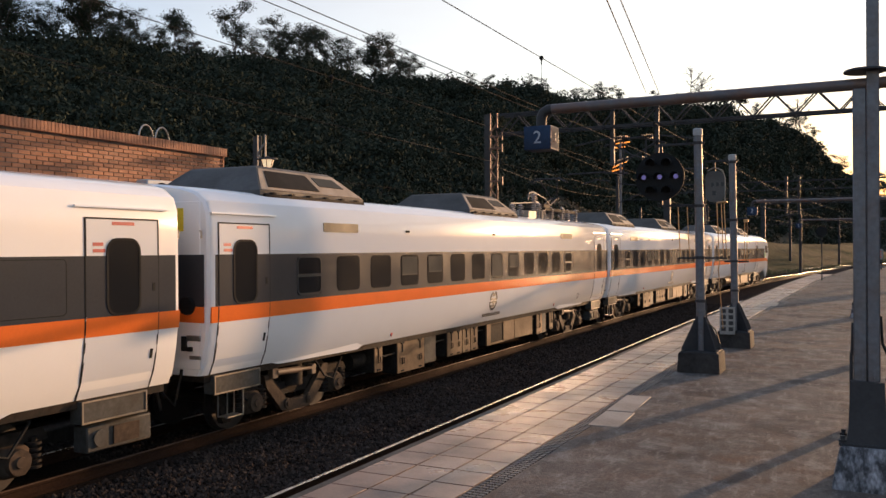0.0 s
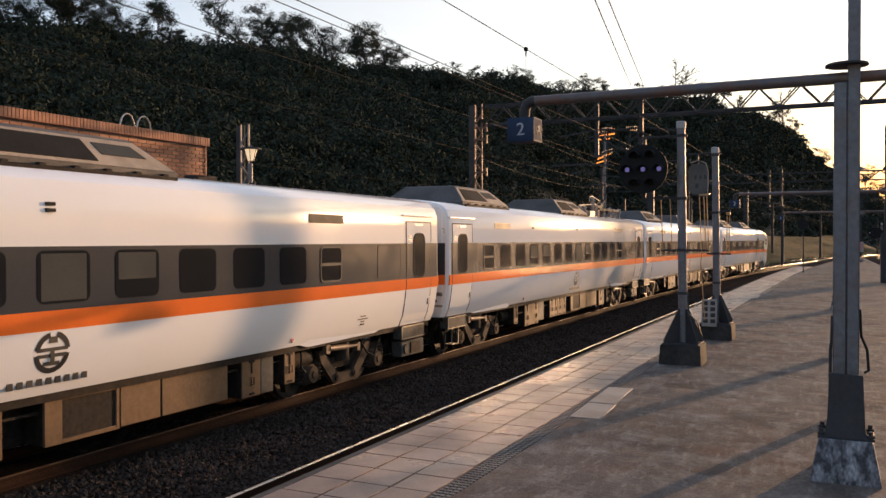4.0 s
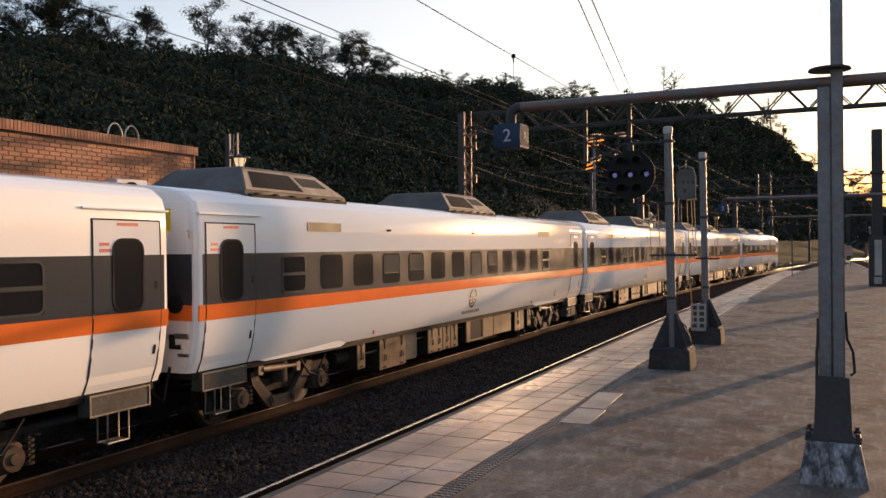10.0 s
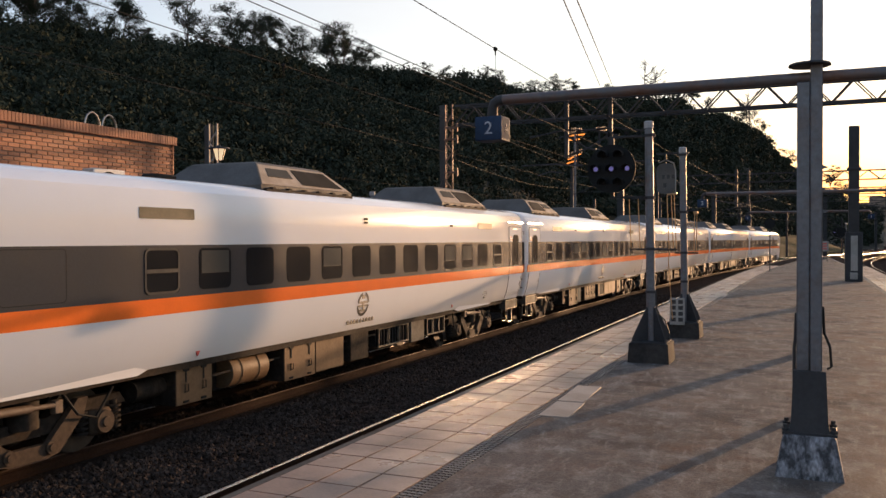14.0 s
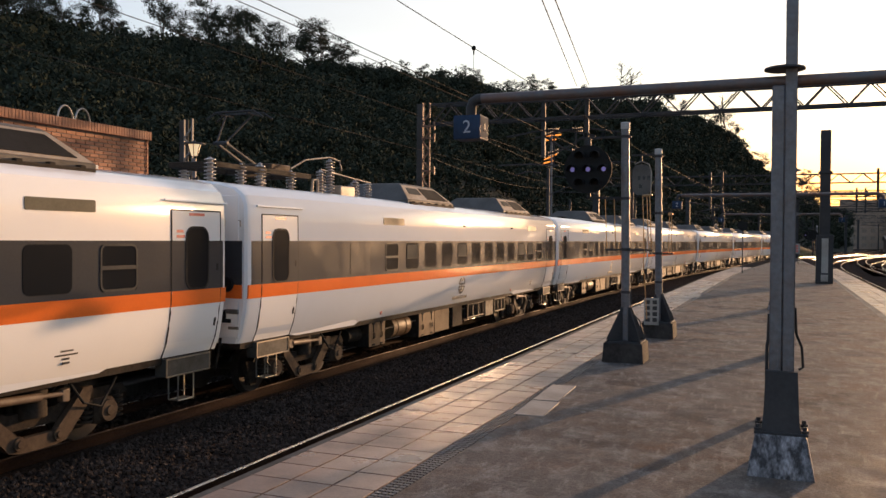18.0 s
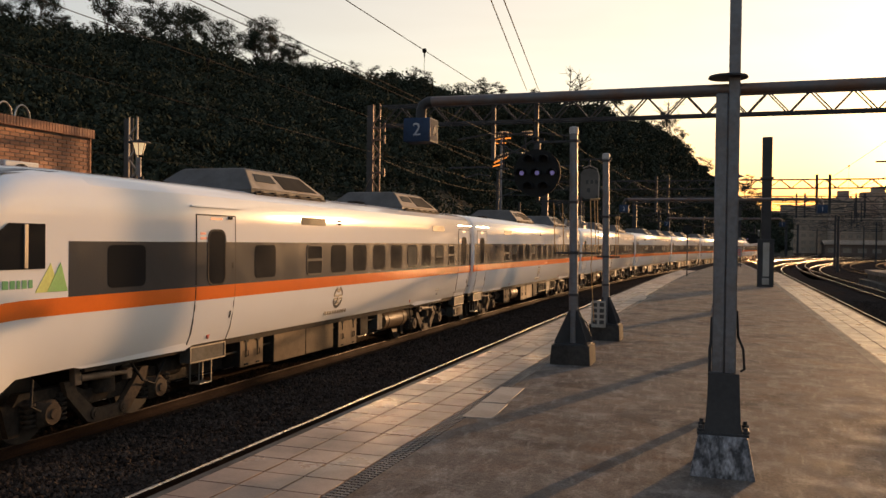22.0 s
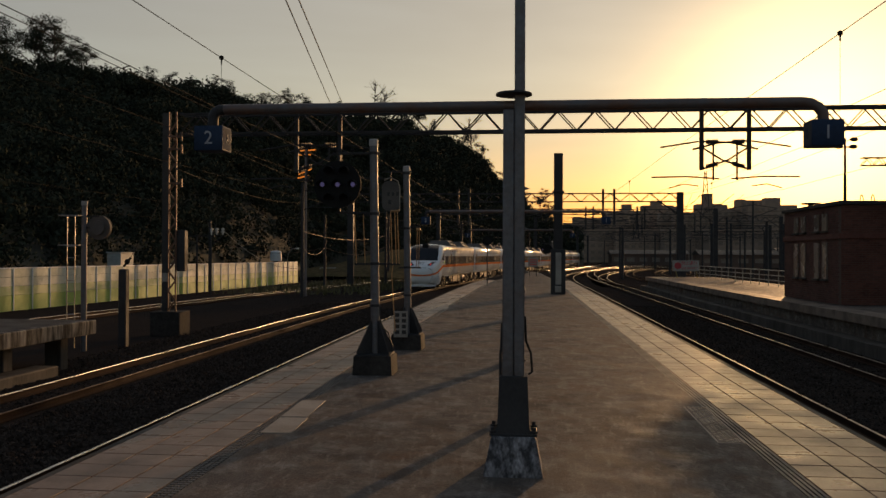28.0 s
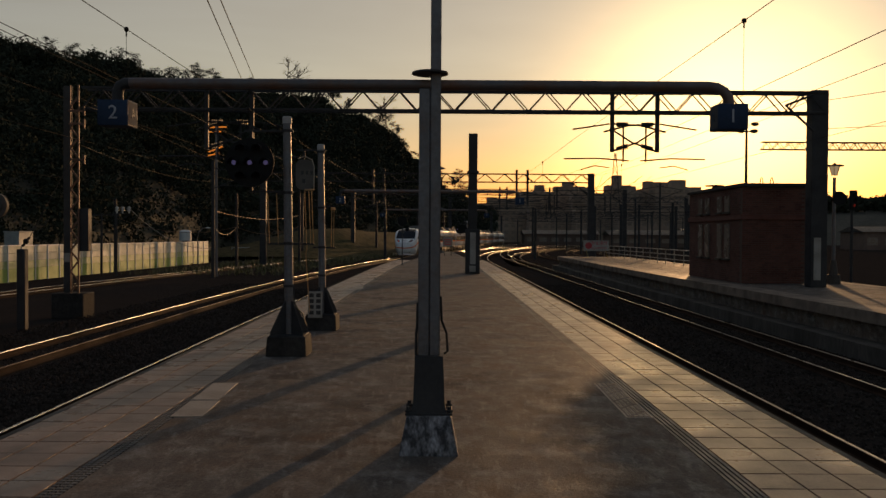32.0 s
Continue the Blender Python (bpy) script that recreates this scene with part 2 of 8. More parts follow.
def material(name, color, rough=0.6, metal=0.0, grain=30.0, amount=0.15, stain=1.5, stains=0.2, dirt=None, bump=0.1, coat=0.0, spec=0.5, per=0.0, stretch=(1, 1, 1), island=False, vary=0.12, world=False):
    """A surface with fine grain, larger stains towards the colour dirt, relief, and a random shade for each piece."""
    mt = bpy.data.materials.new(name)
    mt.use_nodes = True
    nt = mt.node_tree
    b = nt.nodes["Principled BSDF"]
    tc = nt.nodes.new("ShaderNodeTexCoord")
    mp = nt.nodes.new("ShaderNodeMapping")
    mp.inputs["Scale"].default_value = stretch
    nt.links.new(nt.nodes.new("ShaderNodeNewGeometry").outputs["Position"] if world else tc.outputs["Object"], mp.inputs["Vector"])
    n1, n2 = nt.nodes.new("ShaderNodeTexNoise"), nt.nodes.new("ShaderNodeTexNoise")
    for n, sc in ((n1, grain), (n2, stain)):
        n.inputs["Scale"].default_value, n.inputs["Detail"].default_value, n.inputs["Roughness"].default_value = sc, 6.0, 0.62
        nt.links.new(mp.outputs["Vector"], n.inputs["Vector"])
    dirt = dirt or tuple(c * 0.45 for c in color)
    ramp = nt.nodes.new("ShaderNodeMapRange")
    ramp.inputs["From Min"].default_value, ramp.inputs["From Max"].default_value = 0.42, 0.72
    ramp.inputs["To Max"].default_value = min(1.0, stains * 2)
    nt.links.new(n2.outputs["Fac"], ramp.inputs["Value"])
    mix = nt.nodes.new("ShaderNodeMix")
    mix.data_type = "RGBA"
    mix.inputs["A"].default_value, mix.inputs["B"].default_value = (*color, 1), (*dirt, 1)
    nt.links.new(ramp.outputs["Result"], mix.inputs["Factor"])
    hsv = nt.nodes.new("ShaderNodeHueSaturation")
    nt.links.new(mix.outputs["Result"], hsv.inputs["Color"])
    val = nt.nodes.new("ShaderNodeMapRange")
    val.inputs["From Min"].default_value, val.inputs["From Max"].default_value = 0.3, 0.7
    val.inputs["To Min"].default_value, val.inputs["To Max"].default_value = 1 - amount, 1 + amount
    nt.links.new(n1.outputs["Fac"], val.inputs["Value"])
    last = val.outputs["Result"]
    if per:
        if island:
            rnd = nt.nodes.new("ShaderNodeNewGeometry").outputs["Random Per Island"]
        else:
            rnd = nt.nodes.new("ShaderNodeObjectInfo").outputs["Random"]
        r2 = nt.nodes.new("ShaderNodeMapRange")
        r2.inputs["To Min"].default_value, r2.inputs["To Max"].default_value = 1 - per, 1 + per
        nt.links.new(rnd, r2.inputs["Value"])
        mul = nt.nodes.new("ShaderNodeMath")
        mul.operation = "MULTIPLY"
        nt.links.new(last, mul.inputs[0])
        nt.links.new(r2.outputs["Result"], mul.inputs[1])
        last = mul.outputs[0]
    nt.links.new(last, hsv.inputs["Value"])
    nt.links.new(hsv.outputs["Color"], b.inputs["Base Color"])
    rr = nt.nodes.new("ShaderNodeMapRange")
    rr.inputs["From Min"].default_value, rr.inputs["From Max"].default_value = 0.35, 0.7
    rr.inputs["To Min"].default_value, rr.inputs["To Max"].default_value = max(0.02, rough - vary), min(1.0, rough + vary)
    nt.links.new(n2.outputs["Fac"], rr.inputs["Value"])
    nt.links.new(rr.outputs["Result"], b.inputs["Roughness"])
    b.inputs["Metallic"].default_value, b.inputs["Specular IOR Level"].default_value = metal, spec
    b.inputs["Coat Weight"].default_value, b.inputs["Coat Roughness"].default_value = coat, 0.08
    if bump:
        bp = nt.nodes.new("ShaderNodeBump")
        bp.inputs["Strength"].default_value, bp.inputs["Distance"].default_value = bump, 0.02
        nt.links.new(n1.outputs["Fac"], bp.inputs["Height"])
        nt.links.new(bp.outputs["Normal"], b.inputs["Normal"])
    return mt


def glowing(name, color, strength):
    mt = material(name, color, 0.3, bump=0)
    b = mt.node_tree.nodes["Principled BSDF"]
    b.inputs["Emission Color"].default_value, b.inputs["Emission Strength"].default_value = (*color, 1), strength
    return mt


def lit_through(name, color):
    """A thin pane that passes the light on from behind."""
    mt = bpy.data.materials.new(name)
    mt.use_nodes = True
    nt = mt.node_tree
    tb = nt.nodes.new("ShaderNodeBsdfTranslucent")
    tb.inputs["Color"].default_value = (*color, 1)
    nt.links.new(tb.outputs[0], nt.nodes["Material Output"].inputs["Surface"])
    return mt


def worn_deck(name):
    """Old concrete: dark blotches, lighter scuffed patches, drag marks across and along, pits."""
    mt = bpy.data.materials.new(name)
    mt.use_nodes = True
    nt = mt.node_tree
    lk = nt.links
    b = nt.nodes["Principled BSDF"]
    tc = nt.nodes.new("ShaderNodeTexCoord")

    def layer(scale, detail, lo, hi, stretch=(1, 1, 1), turn=0.0, distort=0.0):
        mp = nt.nodes.new("ShaderNodeMapping")
        mp.inputs["Scale"].default_value = stretch
        mp.inputs["Rotation"].default_value = (0, 0, turn)
        lk.new(tc.outputs["Object"], mp.inputs["Vector"])
        n = nt.nodes.new("ShaderNodeTexNoise")
        n.inputs["Scale"].default_value, n.inputs["Detail"].default_value, n.inputs["Roughness"].default_value, n.inputs["Distortion"].default_value = scale, detail, 0.68, distort
        lk.new(mp.outputs[0], n.inputs["Vector"])
        r = nt.nodes.new("ShaderNodeMapRange")
        r.inputs["From Min"].default_value, r.inputs["From Max"].default_value = lo, hi
        lk.new(n.outputs["Fac"], r.inputs["Value"])
        return r.outputs[0]

    def blend(fac, a, c, amount=1.0):
        m = nt.nodes.new("ShaderNodeMix")
        m.data_type = "RGBA"
        f = nt.nodes.new("ShaderNodeMath")
        f.operation = "MULTIPLY"
        f.inputs[1].default_value = amount
        lk.new(fac, f.inputs[0])
        lk.new(f.outputs[0], m.inputs["Factor"])
        if isinstance(a, tuple):
            m.inputs["A"].default_value = (*a, 1)
        else:
            lk.new(a, m.inputs["A"])
        m.inputs["B"].default_value = (*c, 1)
        return m.outputs["Result"]

    big = layer(0.42, 6, 0.38, 0.62)
    mid = layer(2.3, 12, 0.40, 0.62, (1.0, 0.8, 1), 0.2)
    brushed = layer(5.0, 13, 0.40, 0.66, (1.2, 0.7, 1), 0.16)
    cross = layer(6.5, 10, 0.52, 0.70, (2.0, 0.5, 1), 0.5)
    scuff = layer(3.0, 14, 0.50, 0.66, (1.0, 0.9, 1), 0.4)
    stain = layer(0.8, 9, 0.50, 0.66)
    pits = layer(38.0, 6, 0.32, 0.66)
    rusty = layer(0.66, 10, 0.50, 0.64, (1.0, 1.5, 1), 1.3)
    grey = layer(0.55, 8, 0.48, 0.60, (1.0, 0.6, 1), 2.1)
    scratch = layer(8.0, 9, 0.55, 0.66, (1.6, 0.4, 1), 0.5)
    col = blend(big, (0.084, 0.060, 0.045), (0.185, 0.138, 0.105))
    col = blend(rusty, col, (0.135, 0.070, 0.042), 0.55)
    col = blend(grey, col, (0.135, 0.128, 0.118), 0.6)
    col = blend(mid, col, (0.068, 0.056, 0.047), 0.85)
    col = blend(brushed, col, (0.185, 0.160, 0.138), 0.40)
    col = blend(cross, col, (0.215, 0.190, 0.163), 0.35)
    col = blend(stain, col, (0.034, 0.031, 0.030), 0.8)
    col = blend(scuff, col, (0.30, 0.275, 0.25), 0.45)
    col = blend(scratch, col, (0.40, 0.36, 0.32), 0.28)
    hs = nt.nodes.new("ShaderNodeHueSaturation")
    lk.new(col, hs.inputs["Color"])
    v = nt.nodes.new("ShaderNodeMapRange")
    v.inputs["To Min"].default_value, v.inputs["To Max"].default_value = 0.7, 1.3
    lk.new(pits, v.inputs["Value"])
    lk.new(v.outputs[0], hs.inputs["Value"])
    lk.new(hs.outputs[0], b.inputs["Base Color"])
    r = nt.nodes.new("ShaderNodeMapRange")
    r.inputs["To Min"].default_value, r.inputs["To Max"].default_value = 0.85, 0.55
    lk.new(mid, r.inputs["Value"])
    lk.new(r.outputs[0], b.inputs["Roughness"])
    b.inputs["Specular IOR Level"].default_value = 0.06
    bp = nt.nodes.new("ShaderNodeBump")
    bp.inputs["Strength"].default_value, bp.inputs["Distance"].default_value = 0.35, 0.012
    add = nt.nodes.new("ShaderNodeMath")
    add.operation = "ADD"
    lk.new(pits, add.inputs[0])
    lk.new(mid, add.inputs[1])
    lk.new(add.outputs[0], bp.inputs["Height"])
    lk.new(bp.outputs[0], b.inputs["Normal"])
    return mt


WHITE = material("train_white", (0.80, 0.80, 0.80), 0.11, grain=90, amount=0.015, stain=0.8, stains=0.05, dirt=(0.55, 0.53, 0.50), bump=0.0, spec=0.5, vary=0.02)
BAND = material("train_grey_band", (0.050, 0.052, 0.057), 0.19, amount=0.05, stains=0.1, bump=0, vary=0.03)
ORANGE = material("train_orange", (0.82, 0.18, 0.032), 0.18, amount=0.03, stains=0.08, bump=0, spec=0.4, vary=0.03)
GLASS = material("tinted_glass", (0.014, 0.015, 0.017), 0.13, amount=0.0, stains=0.0, bump=0, spec=0.3, vary=0.02)
SCREEN = material("windscreen_glass", (0.007, 0.008, 0.011), 0.06, amount=0.0, stains=0.0, bump=0, spec=0.34, vary=0.0)
SHADE = material("window_blind", (0.060, 0.062, 0.058), 0.9, amount=0.05, stains=0.1, bump=0, spec=0.1)
RUBBER = material("black_rubber", (0.016, 0.016, 0.016), 0.8, bump=0.02, spec=0.15)
ROOFGREY = material("train_roof_unit", (0.088, 0.078, 0.068), 0.75, stains=0.3, bump=0.03)
GRILLE = material("roof_grille", (0.02, 0.019, 0.018), 0.9, bump=0.02, spec=0.1)
UNDER = material("underframe_dark", (0.022, 0.018, 0.015), 0.8, grain=14, amount=0.4, stain=2.5, stains=0.5, dirt=(0.050, 0.036, 0.025), bump=0.25, spec=0.12)
DUSTY = material("dusty_bogie_casting", (0.075, 0.051, 0.034), 0.75, grain=16, amount=0.25, stain=5.0, stains=0.5, dirt=(0.06, 0.042, 0.030), bump=0.15, spec=0.12)
DAMPER = material("pale_damper", (0.17, 0.115, 0.075), 0.6, stains=0.4, dirt=(0.08, 0.055, 0.04), bump=0.05)
PORCELAIN = material("glazed_porcelain", (0.30, 0.27, 0.25), 0.25, stains=0.4, dirt=(0.14, 0.10, 0.08), bump=0)
OLIVE = material("olive_case_frame", (0.090, 0.074, 0.050), 0.6, stains=0.4, dirt=(0.06, 0.045, 0.03), bump=0.05)
CASEGREY = material("grey_equipment_case", (0.075, 0.073, 0.066), 0.6, grain=16, amount=0.2, stain=3.0, stains=0.4, dirt=(0.05, 0.040, 0.030), bump=0.08, spec=0.15)
BOXES = material("equipment_box", (0.185, 0.112, 0.060), 0.55, grain=20, stains=0.3, dirt=(0.09, 0.06, 0.035), bump=0.04, spec=0.15)
STEEL = material("worn_steel", (0.33, 0.31, 0.285), 0.42, 0.9, stains=0.3, dirt=(0.2, 0.15, 0.1), bump=0.03)
RAILTOP = material("rail_head", (0.80, 0.77, 0.74), 0.30, 1.0, grain=60, amount=0.1, stains=0.05, bump=0.01)
RAILWORN = material("worn_rail_head", (0.36, 0.31, 0.27), 0.34, 0.9, grain=60, amount=0.15, stains=0.2, bump=0.02)
RAILDULL = material("dull_rail_head", (0.13, 0.075, 0.048), 0.65, 0.2, grain=40, amount=0.2, stains=0.3, bump=0.05)
RAILRUST = material("rail_rust", (0.042, 0.023, 0.015), 0.85, amount=0.25, stains=0.3, dirt=(0.03, 0.017, 0.012), bump=0.15, spec=0.06)
BALLAST = material("ballast", (0.036, 0.029, 0.025), 0.95, grain=28, amount=0.7, stain=0.6, stains=0.35, dirt=(0.03, 0.025, 0.022), bump=0.4, spec=0.0)
STONE = material("ballast_stone", (0.052, 0.041, 0.034), 0.9, grain=40, amount=0.3, stains=0.3, bump=0.3, per=0.5, island=True, spec=0.0)
PLAT = worn_deck("platform_concrete")
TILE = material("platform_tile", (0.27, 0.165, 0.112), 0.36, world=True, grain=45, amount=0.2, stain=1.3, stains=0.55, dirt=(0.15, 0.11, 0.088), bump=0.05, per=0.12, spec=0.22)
GROUT = material("tile_bed", (0.045, 0.037, 0.032), 0.9, bump=0.2, spec=0.0)
GRATE = material("drain_grating", (0.11, 0.10, 0.095), 0.6, 0.3, stains=0.3, bump=0.1)
PATCH = material("pale_cover_slab", (0.36, 0.29, 0.225), 0.7, stains=0.3, bump=0.15, per=0.1)
WALLCON = material("stained_concrete", (0.092, 0.082, 0.072), 0.85, grain=14, amount=0.25, stain=1.2, stains=0.5, dirt=(0.05, 0.043, 0.036), bump=0.25, stretch=(1, 1, 0.25), spec=0.15)
DARKCON = material("dark_footing_concrete", (0.027, 0.024, 0.022), 0.85, grain=14, amount=0.3, stain=2.0, stains=0.5, dirt=(0.06, 0.053, 0.047), bump=0.25, spec=0.1)
NOTICE = material("faded_notice", (0.30, 0.28, 0.25), 0.6, grain=30, stains=0.4, dirt=(0.15, 0.13, 0.11), bump=0.02)
EDGEBEAM = material("streaked_edge_beam", (0.026, 0.023, 0.021), 0.85, grain=14, amount=0.4, stain=4.5, stains=0.6, dirt=(0.36, 0.33, 0.29), bump=0.3, stretch=(1, 1, 0.16), spec=0.1)
POST = material("galvanised_grey_paint", (0.122, 0.126, 0.140), 0.5, 0.25, grain=25, amount=0.2, stain=6.0, stains=0.4, dirt=(0.135, 0.105, 0.09), bump=0.05)
PIPE = material("weathered_pipe_paint", (0.095, 0.090, 0.093), 0.5, 0.15, grain=18, amount=0.15, stain=3.0, stains=0.45, dirt=(0.16, 0.07, 0.035), bump=0.06)
DARKSTEEL = material("dark_steel", (0.042, 0.041, 0.042), 0.65, 0.0, stains=0.3, bump=0.05, spec=0.2)
FLANGE = material("dull_grey_flange", (0.055, 0.053, 0.052), 0.7, stains=0.35, bump=0.05, spec=0.2)
LATTICEGREY = material("grey_lattice", (0.20, 0.18, 0.16), 0.6, 0.2, stains=0.4, dirt=(0.10, 0.07, 0.05), bump=0.08)
RUSTSTEEL = material("rusty_lattice", (0.15, 0.085, 0.058), 0.65, 0.3, stains=0.5, dirt=(0.12, 0.06, 0.03), bump=0.1)
FOOTING = material("painted_footing", (0.036, 0.035, 0.037), 0.8, grain=50, amount=0.5, stain=13.0, stains=0.6, dirt=(0.36, 0.35, 0.36), bump=0.5, stretch=(1, 1, 0.5))
CABLE = material("cable", (0.024, 0.022, 0.020), 0.8, bump=0, spec=0.08)
BRASS = material("bright_wire", (0.46, 0.27, 0.13), 0.4, 0.8, bump=0)
BRICK = material("orange_brick", (0.40, 0.17, 0.085), 0.75, world=True, grain=40, amount=0.2, stain=1.2, stains=0.35, dirt=(0.18, 0.085, 0.05), bump=0.15, per=0.22)
BRICK2 = material("orange_brick_far", (0.40, 0.17, 0.085), 0.75, world=True, grain=40, amount=0.2, stain=1.2, stains=0.35, dirt=(0.18, 0.085, 0.05), bump=0.15, per=0.22, island=True)
MORTAR = material("mortar", (0.20, 0.16, 0.13), 0.9, bump=0.2)
FENCEWHITE = material("fence_panel", (0.60, 0.60, 0.50), 0.6, world=True, grain=12, amount=0.08, stain=1.2, stains=0.4, dirt=(0.34, 0.37, 0.25), bump=0.03, per=0.10)
FENCELIME = material("fence_panel_lime", (0.46, 0.50, 0.27), 0.6, world=True, grain=12, amount=0.08, stain=1.6, stains=0.45, dirt=(0.30, 0.40, 0.14), bump=0.03, per=0.10)
FENCEGREEN = material("fence_panel_green", (0.30, 0.42, 0.10), 0.6, world=True, grain=12, amount=0.1, stain=1.5, stains=0.3, dirt=(0.18, 0.25, 0.07), bump=0.03, per=0.06)
SIGNDIGIT = material("dim_sign_digit", (0.34, 0.36, 0.40), 0.6, stains=0.3, bump=0)
SIGNBLUE = material("sign_blue", (0.016, 0.034, 0.072), 0.6, stains=0.2, bump=0, spec=0.2)
SIGNWHITE = material("sign_white", (0.80, 0.79, 0.78), 0.45, stains=0.2, bump=0)
SIGNRED = material("sign_red", (0.38, 0.03, 0.04), 0.5, stains=0.2, bump=0)
YELLOW = material("faded_yellow", (0.26, 0.19, 0.05), 0.6, stains=0.4, bump=0.05)
LOGO = material("black_marking", (0.02, 0.02, 0.022), 0.4, bump=0)
REDMARK = material("red_marking", (0.55, 0.10, 0.08), 0.4, bump=0)
GREENMARK = material("green_marking", (0.05, 0.30, 0.12), 0.4, bump=0)
HILLSOIL = material("forest_floor", (0.030, 0.033, 0.023), 1.0, grain=0.6, amount=0.6, stain=0.05, stains=0.4, bump=0.8)
LEAF = material("forest_leaf", (0.035, 0.043, 0.031), 0.9, grain=3.0, amount=0.3, stain=0.08, stains=0.45, dirt=(0.029, 0.034, 0.022), bump=0, per=0.18, island=True, spec=0.02)
BARK = material("bark", (0.06, 0.045, 0.035), 0.9, bump=0.3)
DRYBANK = material("dry_grass_bank", (0.080, 0.062, 0.032), 0.95, grain=1.5, amount=0.5, stain=0.12, stains=0.55, dirt=(0.05, 0.05, 0.022), bump=0.6, spec=0.02)
GRASSM = material("grass_blades", (0.095, 0.090, 0.032), 0.8, bump=0, per=0.4, island=True)
# far blocks: haze is mixed into these colours, windows close to the wall tone
FARWALL = material("far_building", (0.27, 0.20, 0.15), 0.8, grain=0.5, amount=0.1, stain=0.05, stains=0.3, bump=0)
FARWIN = material("far_window", (0.20, 0.16, 0.13), 0.3, bump=0)
DARKBRICK = material("dark_red_brick", (0.11, 0.038, 0.026), 0.85, grain=40, amount=0.2, stain=1.2, stains=0.35, bump=0.15, per=0.22, island=True)
SHED = material("shed_wall", (0.13, 0.085, 0.065), 0.85, grain=0.8, amount=0.2, stain=0.1, stains=0.3, bump=0)
# orange of the sunlight caught by the louvres, put into a translucent colour
SUNSLAT = lit_through("sun_glint_slat", (0.95, 0.62, 0.30))
LAMPGLASS = glowing("lamp_glass", (1.0, 0.75, 0.45), 0.6)
REDLIGHT = glowing("red_tail_light", (1.0, 0.06, 0.07), 2.6)
BLUELIGHT = glowing("pale_lens_light", (0.42, 0.38, 0.95), 0.16)
CAPGREY = material("weathered_cap", (0.34, 0.33, 0.32), 0.6, stains=0.4, bump=0.03)
LIGHTHOUSING = material("light_housing", (0.03, 0.025, 0.025), 0.15, bump=0, coat=0.5)
CABINETGREY = material("cabinet_grey", (0.33, 0.34, 0.32), 0.6, stains=0.3, bump=0.02)
PLASTIC = material("white_plastic", (0.6, 0.6, 0.58), 0.45, stains=0.2, bump=0.02)

# ---------------------------------------------------------------- plan
RAIL_Z = -0.985
BED_Z = -1.18


def bend(xc, y0, radius, most, s, off=0.0):
    """A place on a track whose centre runs along x = xc to y0, turns right by most radians and runs on straight; off: to its right.
    Gives x, y and the turn in radians."""
    if s <= y0:
        return xc + off, s, 0.0
    a = min((s - y0) / radius, most)
    more = max(0.0, s - y0 - most * radius)
    return xc + radius - (radius - off) * math.cos(a) + more * math.sin(a), y0 + (radius - off) * math.sin(a) + more * math.cos(a), a


TRACKS = {"near": (-5.42, 26, 664, 0.148), "train": (-9.42, 26, 660, 0.148), "far_left": (-20.4, 15, 440, 0.30), "right": (4.94, 84, 400, 0.5), "right_second": (8.7, 80, 330, 0.5)}

# ---------------------------------------------------------------- ground and tracks


def sheet(xs, ys, height):
    m = M()
    m.add([(x, y, height(x, y)) for y in ys for x in xs], [(j * len(xs) + i, j * len(xs) + i + 1, (j + 1) * len(xs) + i + 1, (j + 1) * len(xs) + i) for j in range(len(ys) - 1) for i in range(len(xs) - 1)])
    return m


gx = [-2500, -900, -400, -200, -120, -80, -60, -50] + list(range(-40, 61, 4)) + [80, 120, 200, 400, 900, 2500]
gy = [-900, -300, -120, -60] + list(range(-40, 141, 5)) + [160, 200, 260, 350, 500, 800, 1500, 4000]
solid("ground", sheet(gx, gy, lambda x, y: BED_Z - 0.06 + 0.02 * noise.noise((x * 0.3, y * 0.3, 0))), BALLAST, "dark ballast and soil of the station yard", "ground", kind="structure")


def track(key, s0, s1, heads=True):
    xc, y0, radius, most = TRACKS[key]
    tr = thing("track", pose(0, 0, 0), "railway track with shiny rail heads and rusty sides on ballast", "track", kind="structure")
    steps = [s0 + (y0 - s0) * i / 3 for i in range(3)] + [y0 + (s1 - y0) * i / 40 for i in range(41)]
    for side in (-1, 1):
        web, head = M(), M()
        prof = [(-0.062, -0.15), (0.062, -0.15), (0.062, -0.138), (0.012, -0.115), (0.010, -0.05), (0.032, -0.036), (0.032, -0.008), (-0.032, -0.008), (-0.032, -0.036), (-0.010, -0.05), (-0.012, -0.115), (-0.062, -0.138)]
        top = [(-0.024, -0.0075), (0.024, -0.0075), (0.021, -0.001), (0.010, 0.0), (-0.010, 0.0), (-0.021, -0.001)]
        for mm, pr in ((web, prof), (head, top)):
            rings = []
            for s in steps:
                rings.append([(*bend(xc, y0, radius, most, s, side * 0.566 + o)[:2], RAIL_Z + z) for o, z in pr])
            mm.loft(rings)
        rail = part("rail", web, RAILRUST, tr, "rusty rail")
        if heads:
            dull = key == "train" and side == 1
            part("rail_head", head, RAILDULL if dull else RAILWORN if xc > 0 else RAILTOP, rail, "dull rusty rail head" if dull else "polished rail head")
    bed = M()
    rings = []
    for s in steps:
        rings.append([(*bend(xc, y0, radius, most, s, o)[:2], z) for o, z in ((-2.3, BED_Z - 0.1), (-1.5, BED_Z + 0.03), (1.5, BED_Z + 0.03), (2.3, BED_Z - 0.1))])
    bed.loft(rings, closed=False)
    part("ballast_bed", bed, BALLAST, tr)
    return tr


